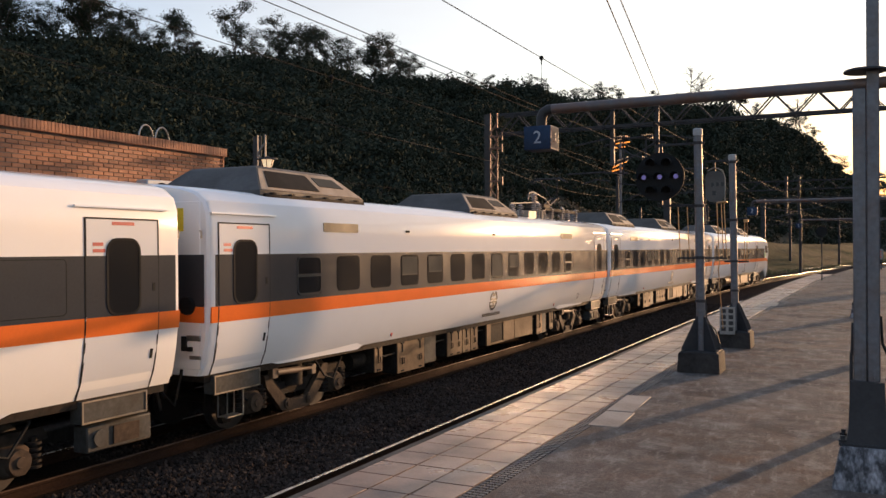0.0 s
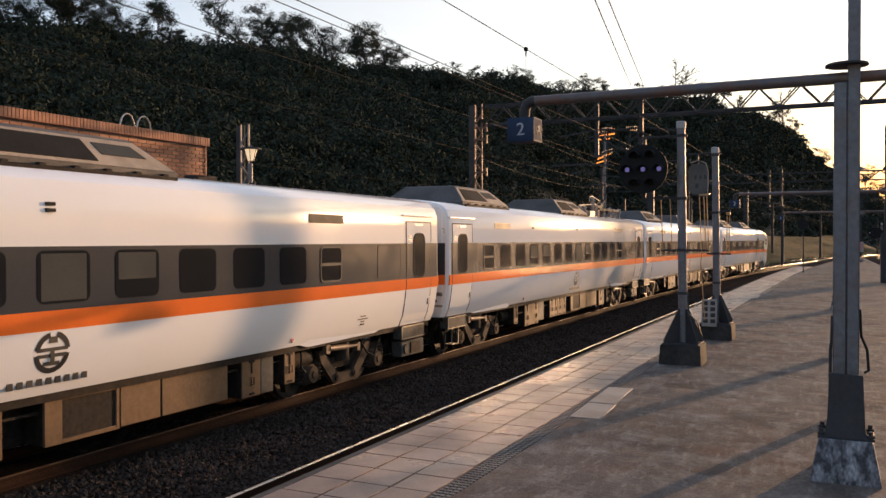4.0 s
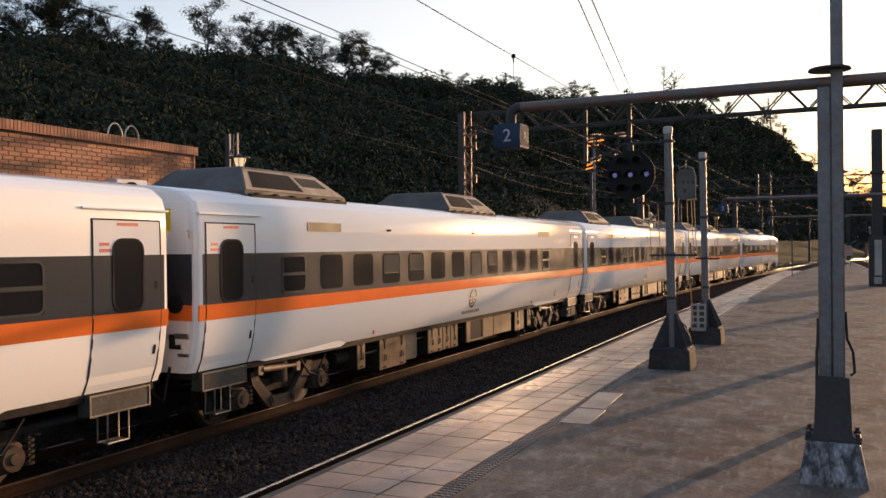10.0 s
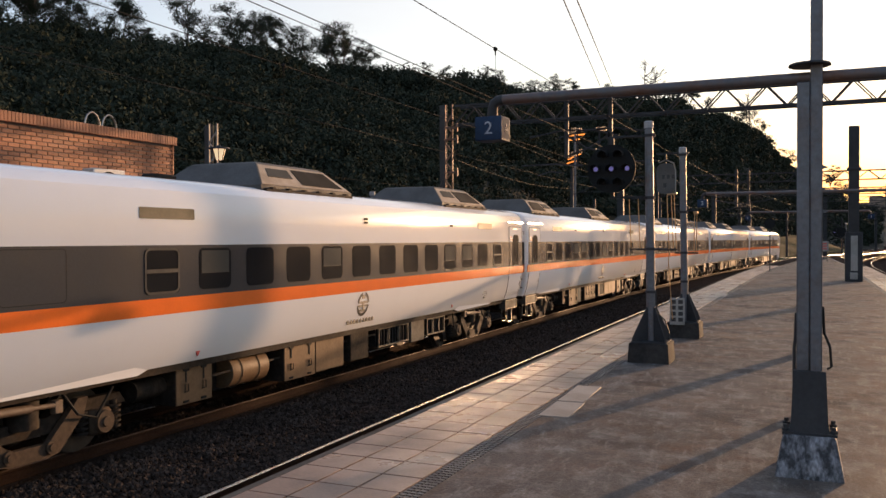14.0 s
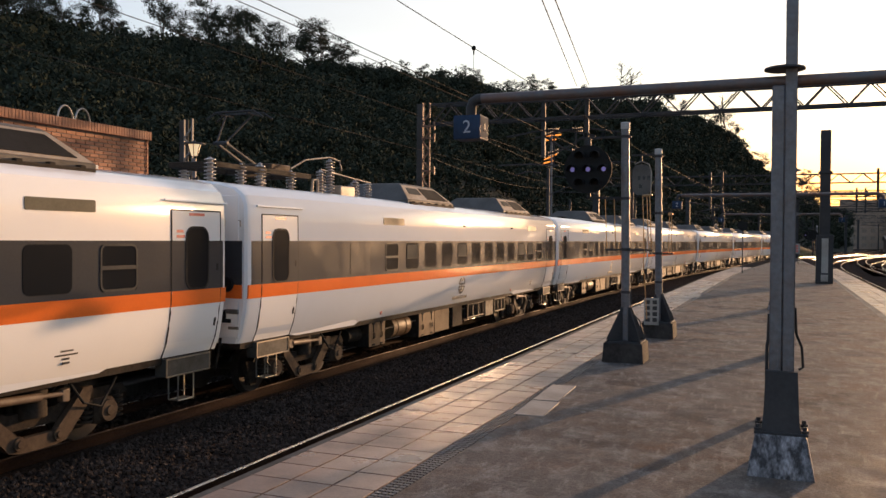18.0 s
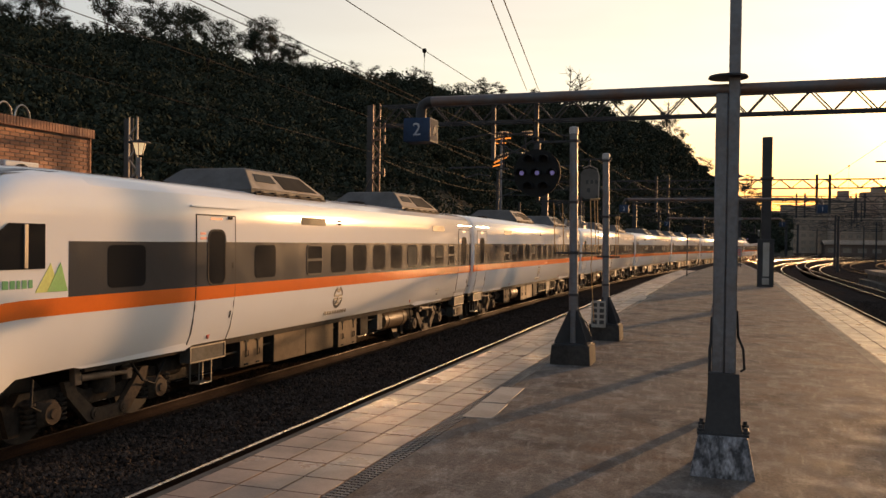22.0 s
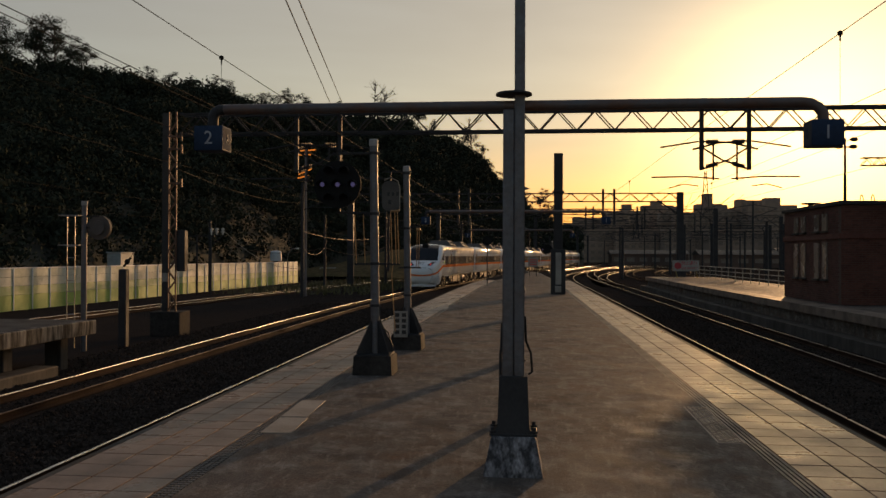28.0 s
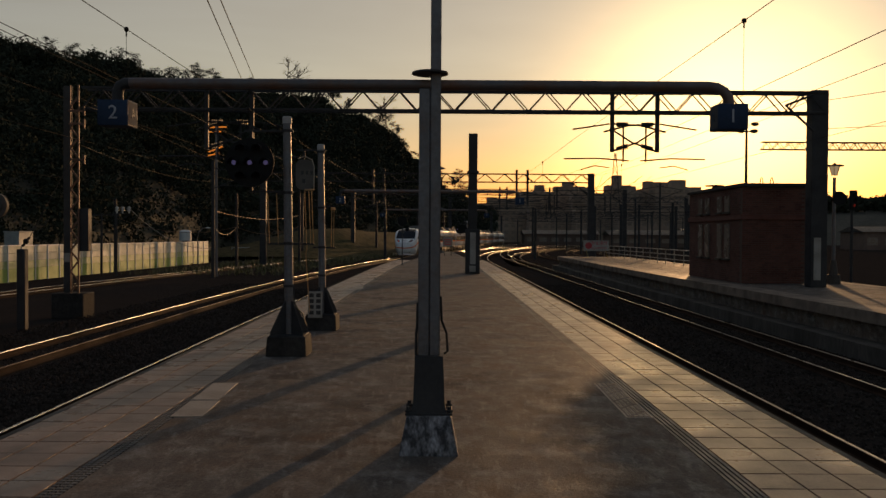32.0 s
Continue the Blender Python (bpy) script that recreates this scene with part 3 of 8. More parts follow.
track("near", -40, 330)
track("train", -40, 330)
track("far_left", -40, 300)
track("right", -30, 320)
track("right_second", -30, 320)
for key, plan in (("yard_one", (14.2, 96, 330, 0.5)), ("yard_two", (18.6, 94, 330, 0.5)), ("yard_three", (23.0, 92, 330, 0.5)), ("branch", (8.7, 92, 520, 0.45))):
    TRACKS[key] = plan
    track(key, -10 if key == "yard_three" else 80, 300, heads=key == "branch")


def stones():
    """Loose ballast stones beside the tracks."""
    m, rnd = M(), random.Random(3)
    shape = [(1, 0, 0), (-1, 0, 0), (0, 1, 0), (0, -1, 0), (0, 0, 1), (0, 0, -1)]
    faces = [(0, 2, 4), (2, 1, 4), (1, 3, 4), (3, 0, 4), (2, 0, 5), (1, 2, 5), (3, 1, 5), (0, 3, 5)]

    def strew(x0, x1, y0, y1, count, z):
        for _ in range(count):
            y = y0 + (y1 - y0) * rnd.random() ** 1.6
            x = x0 + (x1 - x0) * rnd.random()
            r = rnd.uniform(0.018, 0.045)
            turn = Euler((rnd.random() * 6, rnd.random() * 6, rnd.random() * 6)).to_matrix()
            m.add([turn @ Vector((p[0] * r * rnd.uniform(0.7, 1.3), p[1] * r * rnd.uniform(0.7, 1.3), p[2] * r * rnd.uniform(0.6, 1.1))) + Vector((x, y, z + r * 0.2)) for p in shape], faces)

    strew(-8.6, -5.6, 3, 45, 34000, BED_Z + 0.035)
    strew(-12.4, -8.9, 8, 50, 9000, BED_Z + 0.03)
    strew(5.6, 10.4, 6, 50, 16000, BED_Z + 0.035)
    return m


solid("ballast_stones", stones(), STONE, "loose dark crushed stone between the tracks", "ballast", kind="stuff", smooth=0)

# ---------------------------------------------------------------- island platform


def left_edge(y):
    """The platform's edge beside the near track."""
    return bend(-5.42, 38, 644, 0.15, y)[0] + 1.72 + max(0.0, (y - 20) / 60) * 0.4


def right_edge(y):
    x = bend(*TRACKS["right"], y)[0] - 1.62
    return x - max(0.0, y - 60) * 0.025


PLAT_END = 92.0
ys = [-14, -8, -2, 4, 10, 16, 20, 26, 32, 38, 44, 50, 56, 62, 68, 74, 80, 86, PLAT_END]
STRIP_L, STRIP_R = 1.05, 1.05      # from the edge to the grating
GRATE_W = 0.17
m = M()
rows = []
for y in ys:
    rows.append([(left_edge(y) + 0.02, y, -1.3), (left_edge(y) + 0.02, y, -0.05), (left_edge(y) + STRIP_L + GRATE_W, y, -0.05), (left_edge(y) + STRIP_L + GRATE_W, y, 0.0),
                 (right_edge(y) - STRIP_R - GRATE_W, y, 0.0), (right_edge(y) - STRIP_R - GRATE_W, y, -0.05), (right_edge(y) - 0.02, y, -0.05), (right_edge(y) - 0.02, y, -1.3)])
m.loft(rows)
platform = solid("platform", m, PLAT, "worn grey concrete island platform with tiled edges", "platform", kind="structure")
for side, edge in ((1, left_edge), (-1, right_edge)):
    m = M()
    rings = []
    for y in ys:
        e = edge(y)
        o = lambda d: e + side * d
        rings.append([(o(-0.05), y, -0.16), (o(-0.05), y, -0.012), (o(0.03), y, -0.004), (o(0.03), y, -0.16)])
    m.loft(rings)
    part("coping", m, WALLCON, platform)
    # bed under the tiles, and plain slabs of tiling where they lie far off
    m = M()
    rings = []
    for y in ys:
        e = edge(y)
        rings.append([(e + side * 0.03, y, -0.016), (e + side * STRIP_L, y, -0.016), (e + side * STRIP_L, y, -0.05), (e + side * 0.03, y, -0.05)])
    m.loft(rings)
    part("tile_bed", m, GROUT, platform)

TILE_W = 0.375


def tiles(edge, side, y0, y1, depth, single):
    """Square tiles in four rows along an edge: each its own piece near by, joined beyond."""
    proto = M().box(-depth / 2, depth / 2, -TILE_W / 2, TILE_W / 2, -0.03, 0.0, 0.0025).mesh("tile", [TILE])
    far = M()
    y, k = y0, 0
    w = (STRIP_L - 0.03) / 3
    while y < y1:
        for c in range(3):
            x = edge(y) + side * (0.035 + w * (c + 0.5))
            z = 0.0 + random.uniform(-0.0015, 0.0015)
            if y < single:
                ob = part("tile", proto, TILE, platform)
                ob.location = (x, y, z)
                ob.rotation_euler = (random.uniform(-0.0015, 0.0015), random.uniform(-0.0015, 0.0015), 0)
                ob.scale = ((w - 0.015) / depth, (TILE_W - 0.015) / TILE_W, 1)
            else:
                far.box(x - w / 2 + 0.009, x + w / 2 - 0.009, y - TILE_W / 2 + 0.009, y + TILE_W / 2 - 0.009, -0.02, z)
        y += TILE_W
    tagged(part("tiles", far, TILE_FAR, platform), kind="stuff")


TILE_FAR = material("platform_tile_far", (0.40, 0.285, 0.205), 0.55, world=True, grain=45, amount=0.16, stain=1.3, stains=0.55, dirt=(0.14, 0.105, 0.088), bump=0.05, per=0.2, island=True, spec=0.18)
COPING = material("dusty_coping", (0.24, 0.185, 0.145), 0.7, world=True, grain=45, amount=0.16, stain=1.3, stains=0.55, dirt=(0.10, 0.08, 0.065), bump=0.05, spec=0.08)


def ribbed_drain(edge, side, off, y0, y1):
    """A drain cover of four long ribs."""
    g = M()
    for c in range(4):
        rings = []
        y = y0
        while y <= y1:
            x = edge(y) + side * (off + 0.024 + c * 0.041)
            rings.append([(x - 0.013, y, -0.03), (x + 0.013, y, -0.03), (x + 0.013, y, -0.001), (x - 0.013, y, -0.001)])
            y += 2.5
        g.loft(rings)
    return g


def grating(edge, side, off, y0, y1):
    """A drain of ribbed plates let in behind the tiles."""
    g = M()
    y = y0
    while y < y1:
        step = 0.06 if 2 < y < 22 else 0.5
        x = edge(y) + side * (off + GRATE_W / 2)
        for c in range(3):
            cx = x + (c - 1) * 0.052
            g.box(cx - 0.021, cx + 0.021, y - step * 0.3, y + step * 0.3, -0.03, -0.001)
        y += step
    return g


tagged(part("grating", grating(left_edge, 1, STRIP_L, -13.5, 60), GRATE, platform, "studded drain strip"), kind="stuff")
pieces("drain_rib", ribbed_drain(right_edge, -1, STRIP_R, -13.5, 89), GRATE, platform)

# ---------------------------------------------------------------- platforms across the tracks


left_plat = thing("platform_left", pose(0, 0, 0), "old concrete side platform with stained edge beams", "platform", kind="structure")
part("deck", M().prism([(-11.45, -30), (-11.45, 21.2), (-17.6, 21.2), (-17.6, -30)], "z", -0.32, 0.0), WALLCON, left_plat, "stained concrete deck")
part("edge_beam", M().box(-11.5, -11.25, -30, 21.25, -0.36, 0.004, 0.02), EDGEBEAM, left_plat, "water-streaked edge beam")
part("wall", M().box(-17.4, -12.3, -30, 15.0, -1.3, -0.32), WALLCON, left_plat)
for y in (15.8, 18.0, 20.4):
    part("pier", M().box(-12.2, -11.75, y, y + 0.35, -1.3, -0.32, 0.02), WALLCON, left_plat)
part("plinth", M().box(-11.6, -11.0, -20, 19.0, -1.3, -0.92, 0.03), WALLCON, left_plat)


def rr_edge(y):
    """The edge of the platform to the right."""
    return 10.55 - 0.25 * math.sin((y - 15) / 60 * math.pi) if y < 75 else 10.55 + (y - 75) ** 2 / 700


rys = [-10, 0, 8, 14, 20, 26, 32, 38, 44, 50, 58, 66, 74]
right_plat = thing("platform_right", pose(0, 0, 0), "concrete platform with a pale coping and stained wall", "platform", kind="structure")
m = M()
m.loft([[(rr_edge(y) + 0.12, y, -1.3), (rr_edge(y) + 0.12, y, -0.14), (rr_edge(y) + 0.12, y, -0.01), (15.75, y, -0.01), (15.75, y, -1.3)] for y in rys])
part("deck", m, PLAT, right_plat)
m = M()
m.loft([[(rr_edge(y) - 0.08, y, -0.3), (rr_edge(y) - 0.08, y, -0.01), (rr_edge(y) + 0.75, y, 0.0), (rr_edge(y) + 0.75, y, -0.3)] for y in rys])
part("coping", m, COPING, right_plat, "pale coping")
part("coping", M().box(15.65, 16.15, -10, 74, -0.3, 0.0, 0.01), COPING, right_plat, "pale coping")
m = M()
m.loft([[(rr_edge(y) - 0.5, y, -1.3), (rr_edge(y) - 0.5, y, -0.75), (rr_edge(y) + 0.2, y, -0.75), (rr_edge(y) + 0.2, y, -1.3)] for y in rys])
part("plinth", m, WALLCON, right_plat)

# ---------------------------------------------------------------- wooded hill

RIDGE = ((-75, 110, 14.0), (-60, 110, 13.4), (-50, 112, 12.9), (-43, 118, 12.7), (-36, 126, 12.3), (-31.5, 134, 11.6), (-25, 148, 11.2), (-21, 160, 10.9), (-17.5, 172, 10.0), (-13, 196, 9.7), (-8.3, 228, 9.2), (-6.5, 240, 8.4), (-4.7, 255, 7.8), (-3.1, 272, 6.7), (-2.0, 285, 5.3), (-1.0, 300, 4.4), (0.6, 320, 3.0), (2.5, 340, 1.9), (5, 360, 1.2))


def ridge(a):
    """Distance and height of the hill's crest towards azimuth a, in degrees to the right of +y."""
    for (a0, r0, e0), (a1, r1, e1) in zip(RIDGE, RIDGE[1:]):
        if a <= a1:
            k = max(0.0, (a - a0) / (a1 - a0))
            k = k * k * (3 - 2 * k)
            r, e = r0 + (r1 - r0) * k, e0 + (e1 - e0) * k
            break
    else:
        r, e = RIDGE[-1][1:]
    return r, 1.76 + r * math.tan(radians(e)) - 3.0


def foot(a):
    """Distance of the hill's foot."""
    r = ridge(a)[0]
    k = 0.34 if a < -25 else 0.34 + 0.45 * min(1.0, (a + 25) / 22)
    return max(r * k, min(33.0 / max(math.sin(radians(-a)), 0.01), r * 0.7))


def hill_point(a, k):
    r1, h = ridge(a)
    r0 = foot(a)
    r = r0 + (r1 - r0) * k
    x, y = r * math.sin(radians(a)), r * math.cos(radians(a))
    t = min(max(k, 0.0), 1.0)
    z = BED_Z + (h - BED_Z) * (t ** 0.85 if k <= 1 else 1.0) - max(0.0, k - 1) * 45
    return Vector((x, y, z + 1.6 * noise.noise((x * 0.05, y * 0.05, 1.0)) * t))


az = [-75 + i * 1.0 for i in range(80)]
ks = [0, 0.06, 0.14, 0.24, 0.36, 0.48, 0.6, 0.72, 0.84, 0.93, 1.0, 1.15, 1.4, 1.8]
m = M()
m.add([hill_point(a, k) for k in ks for a in az], [(j * len(az) + i, j * len(az) + i + 1, (j + 1) * len(az) + i + 1, (j + 1) * len(az) + i) for j in range(len(ks) - 1) for i in range(len(az) - 1)])
hill = solid("hill", m, HILLSOIL, "dark wooded hillside behind the railway", "hill", kind="structure")


def leaf_clump(m, c, r, n, rnd, size):
    """Leaf sprays scattered in an uneven ball."""
    for _ in range(n):
        d = Vector((rnd.gauss(0, 1), rnd.gauss(0, 1), rnd.gauss(0, 0.8))).normalized() * r * rnd.uniform(0.35, 1.05)
        n_ = (d / r + 0.14 * Vector((rnd.gauss(0, 1), rnd.gauss(0, 1), rnd.gauss(0, 1)))).normalized()
        u = (Matrix.Rotation(rnd.uniform(0, 6.28), 3, n_) @ n_.orthogonal()).normalized()
        v = n_.cross(u)
        s = size * rnd.uniform(0.6, 1.4)
        p = c + d
        m.add([p - u * s, p + v * s * 0.55, p + u * s, p - v * s * 0.45 + u * s * 0.2], [(0, 1, 2, 3)])


def forest():
    """The unbroken wood on the slope, too far to count: crowns of several leaf sprays, some standing out above the rest."""
    m, rnd = M(), random.Random(11)
    for n in range(6800):
        a = -60 + 63.5 * rnd.random() ** 0.8
        k = rnd.uniform(0.90, 1.03) if n < 1900 else 0.98 * rnd.random() ** 0.8
        p = hill_point(a, k)
        if p.x > -30 and p.y < 96:
            continue
        dist = p.xy.length
        r = rnd.uniform(1.1, 2.3) * (0.75 + dist / 280)
        up = rnd.choice((0.2, 0.4, 0.6, 1.0)) if k < 0.9 else rnd.choice((0.0, 0.3, 0.6, 1.0, 1.4)) * (0.75 if a < -26 else 0.5)
        top = p + Vector((0, 0, r * up + 0.4))
        size = 0.15 + dist * 0.0016
        leaf_clump(m, top, r * 0.75, 38, rnd, size * 0.74)
        for _ in range(3):
            leaf_clump(m, top + Vector((rnd.uniform(-1, 1) * r * 0.8, rnd.uniform(-1, 1) * r * 0.8, rnd.uniform(-0.5, 0.25) * r)), r * rnd.uniform(0.35, 0.6), 21, rnd, size * 0.74)
    return m


solid("hillside_wood", forest(), LEAF, "dense dark green trees covering the hillside", "wood", group="", kind="stuff", smooth=0)


def ridge_tree(seed, h, dense, bare=False):
    """A tree with a thin leaning trunk, forking limbs and a ragged, layered crown."""
    rnd = random.Random(seed)
    tree = thing("tree", pose(0, 0, 0), "bare-branched tree on the ridge" if bare else "tall thin tree with a ragged dark crown on the ridge", "tree", "trees along the ridge")
    wood, leaves = M(), M()
    lean = Vector((rnd.uniform(-0.16, 0.16), rnd.uniform(-0.16, 0.16), 1))
    trunk = [lean * (h * 0.8 * i / 6) + Vector((0.012 * h * math.sin(i * 1.7 + seed), 0.012 * h * math.cos(i * 1.3 + seed), 0)) for i in range(7)]
    wood.tube(trunk, [0.014 * h * (1 - 0.13 * i) for i in range(7)], 6)
    tips = [trunk[-1], trunk[-1] + Vector((0, 0, 0.06 * h))]
    for i in range(13 if not bare else 16):
        k = rnd.uniform(0.36, 1.0)
        b = trunk[0].lerp(trunk[-1], k)
        a = rnd.uniform(0, 6.28)
        reach = h * rnd.uniform(0.12, 0.30) * (1.25 - 0.6 * k)
        tip = b + Vector((math.cos(a) * reach, math.sin(a) * reach, reach * rnd.uniform(0.35, 1.0)))
        mid = b.lerp(tip, 0.5) + Vector((0, 0, -0.015 * h))
        wood.tube([b, mid, tip], [0.0065 * h, 0.005 * h, 0.0025 * h], 5)
        tips.append(tip)
        for _ in range(3):
            t2 = tip + Vector((rnd.uniform(-1, 1), rnd.uniform(-1, 1), rnd.uniform(-0.2, 0.8))) * h * 0.10
            wood.tube([mid.lerp(tip, rnd.uniform(0.3, 0.9)), t2], [0.0035 * h, 0.0018 * h], 4)
            tips.append(t2)
    part("trunk", wood, BARK, tree)
    if not bare:
        for t in tips:
            if rnd.random() < dense * 0.85:
                r = h * rnd.uniform(0.05, 0.10)
                for _ in range(105):
                    d = Vector((rnd.gauss(0, 0.55), rnd.gauss(0, 0.55), rnd.gauss(0, 0.30))) * r
                    u = Vector((rnd.gauss(0, 1), rnd.gauss(0, 1), rnd.gauss(0, 1))).normalized()
                    v = u.orthogonal().normalized()
                    s = h * 0.0088 * rnd.uniform(0.6, 1.5)
                    q = t + d
                    leaves.add([q - u * s, q + v * s * 0.6, q + u * s, q - v * s * 0.5], [(0, 1, 2, 3)])
        part("crown", leaves, LEAF, tree, smooth=0)
    return tree


protos = [ridge_tree(i, 9.0, (0.95, 0.8, 0.7, 0.9, 0.6, 0.85)[i]) for i in range(6)] + [ridge_tree(9, 8.0, 0, True)]
rnd = random.Random(21)
first = [True] * 7
spots = []
a = -58.0
while a < -25.5:
    tall = 1.0 if a < -30 else 0.72
    spots.append((a, 6 if rnd.random() < 0.05 else rnd.randrange(6), rnd.choice((0.65, 0.8, 0.95, 1.1, 1.25)) * tall, rnd.uniform(0.95, 1.02)))
    a += rnd.choice((0.3, 0.45, 0.6, 0.9, 1.3)) * (0.8 if a < -43 else 1.0)
while a < 2.0:
    spots.append((a, rnd.randrange(6), rnd.uniform(0.45, 0.68), rnd.uniform(0.97, 1.02)))
    a += rnd.uniform(0.7, 1.6)
spots += [(-10.2, 6, 1.3, 1.0), (-9.4, 6, 1.15, 1.01), (-3.6, 6, 1.2, 1.0)]
for a, k, sc, kk in spots:
    p = hill_point(a, kk)
    sc *= max(1.0, p.xy.length / 150)
    mt = Matrix.Translation(p - Vector((0, 0, 0.3))) @ Matrix.Rotation(rnd.uniform(0, 6.28), 4, "Z") @ Matrix.Scale(sc, 4)
    if first[k]:
        protos[k].matrix_basis = mt
        first[k] = False
    else:
        copy_thing(protos[k], mt).matrix_basis = mt

# ---------------------------------------------------------------- train
CAR = 20.15
GREYSEAL = material("grey_window_seal", (0.026, 0.026, 0.028), 0.8, bump=0, spec=0.1)
SEAL = material("pale_window_seal", (0.050, 0.051, 0.050), 0.7, bump=0, spec=0.15)
DISPLAY = material("display_glass", (0.085, 0.08, 0.055), 0.6, stains=0.3, bump=0, spec=0.2)
UNITBEIGE = material("roof_unit_beige", (0.37, 0.28, 0.19), 0.6, grain=25, stain=2.0, stains=0.35, dirt=(0.17, 0.13, 0.09), bump=0.04)
WHEEL = material("wheel_steel", (0.075, 0.062, 0.052), 0.6, 0.3, stains=0.4, bump=0.05)
LIMEMARK = material("lime_marking", (0.55, 0.62, 0.16), 0.4, bump=0)
PEAKGREEN = material("leaf_green_marking", (0.16, 0.45, 0.12), 0.4, bump=0)
YELLOWPLATE = material("yellow_plate", (0.75, 0.55, 0.03), 0.4, bump=0)
PROFILE = ((1.28, 1.02), (1.36, 1.2), (1.42, 1.5), (1.45, 1.75), (1.46, 1.97), (1.46, 2.3), (1.458, 2.68), (1.455, 3.0), (1.447, 3.25), (1.385, 3.42), (1.23, 3.54), (0.95, 3.612), (0.6, 3.66), (0.3, 3.685))
Z_LOW, Z_TOP, HALF = 1.02, 3.69, 1.46
BAND0, BAND1, STRIPE0 = 1.97, 2.68, 1.75


def section(w=1.0, z0=Z_LOW, z1=Z_TOP):
    """The outline of the body across, scaled in width and to the heights z0 to z1."""
    right = [(x * w, z0 + (z - Z_LOW) / (Z_TOP - Z_LOW) * (z1 - z0)) for x, z in PROFILE]
    return right + [(-x, z) for x, z in right[::-1]]


def side_x(z):
    """Half the body's width at height z."""
    for (xa, za), (xb, zb) in zip(PROFILE, PROFILE[1:]):
        if za <= z <= zb:
            return xa + (xb - xa) * (z - za) / (zb - za)
    return PROFILE[0][0]


def skin(m, y0, y1, z0, z1, off, side=1, n=5):
    """A strip that follows the side of the body, off metres proud of it."""
    zs = [z0 + (z1 - z0) * i / n for i in range(n + 1)]
    a = [(side * (side_x(z) + off), y0, z) for z in zs]
    b = [(side * (side_x(z) + off), y1, z) for z in zs]
    ia = [(side * (side_x(z) - 0.02), y0, z) for z in zs]
    ib = [(side * (side_x(z) - 0.02), y1, z) for z in zs]
    m.loft([ia, a, b, ib], closed=False)
    m.add([a[0], b[0], ib[0], ia[0]], [(0, 1, 2, 3)])
    m.add([a[-1], b[-1], ib[-1], ia[-1]], [(0, 1, 2, 3)])
    return m


def rounded(y0, y1, z0, z1, r, n=4):
    pts = []
    for cy, cz, a0 in ((y1 - r, z1 - r, 0), (y0 + r, z1 - r, 90), (y0 + r, z0 + r, 180), (y1 - r, z0 + r, 270)):
        for i in range(n + 1):
            a = radians(a0 + 90 * i / n)
            pts.append((cy + r * math.cos(a), cz + r * math.sin(a)))
    return pts


def pane(m, y0, y1, z0, z1, r, off, side=1, thick=0.012):
    """A rounded pane on the body's side."""
    out = rounded(y0, y1, z0, z1, r)
    m.loft([[(side * (side_x(z) + off - thick), y, z) for y, z in out], [(side * (side_x(z) + off), y, z) for y, z in out]])
    return m


def ring(m, y0, y1, z0, z1, r, w, off, side=1):
    """A rounded frame round a pane."""
    o, i = rounded(y0 - w, y1 + w, z0 - w, z1 + w, r + w), rounded(y0, y1, z0, z1, r)
    f = lambda pts, d: [(side * (side_x(z) + d), y, z) for y, z in pts]
    m.loft([f(o, -0.005), f(o, off), f(i, off), f(i, -0.005)])
    return m


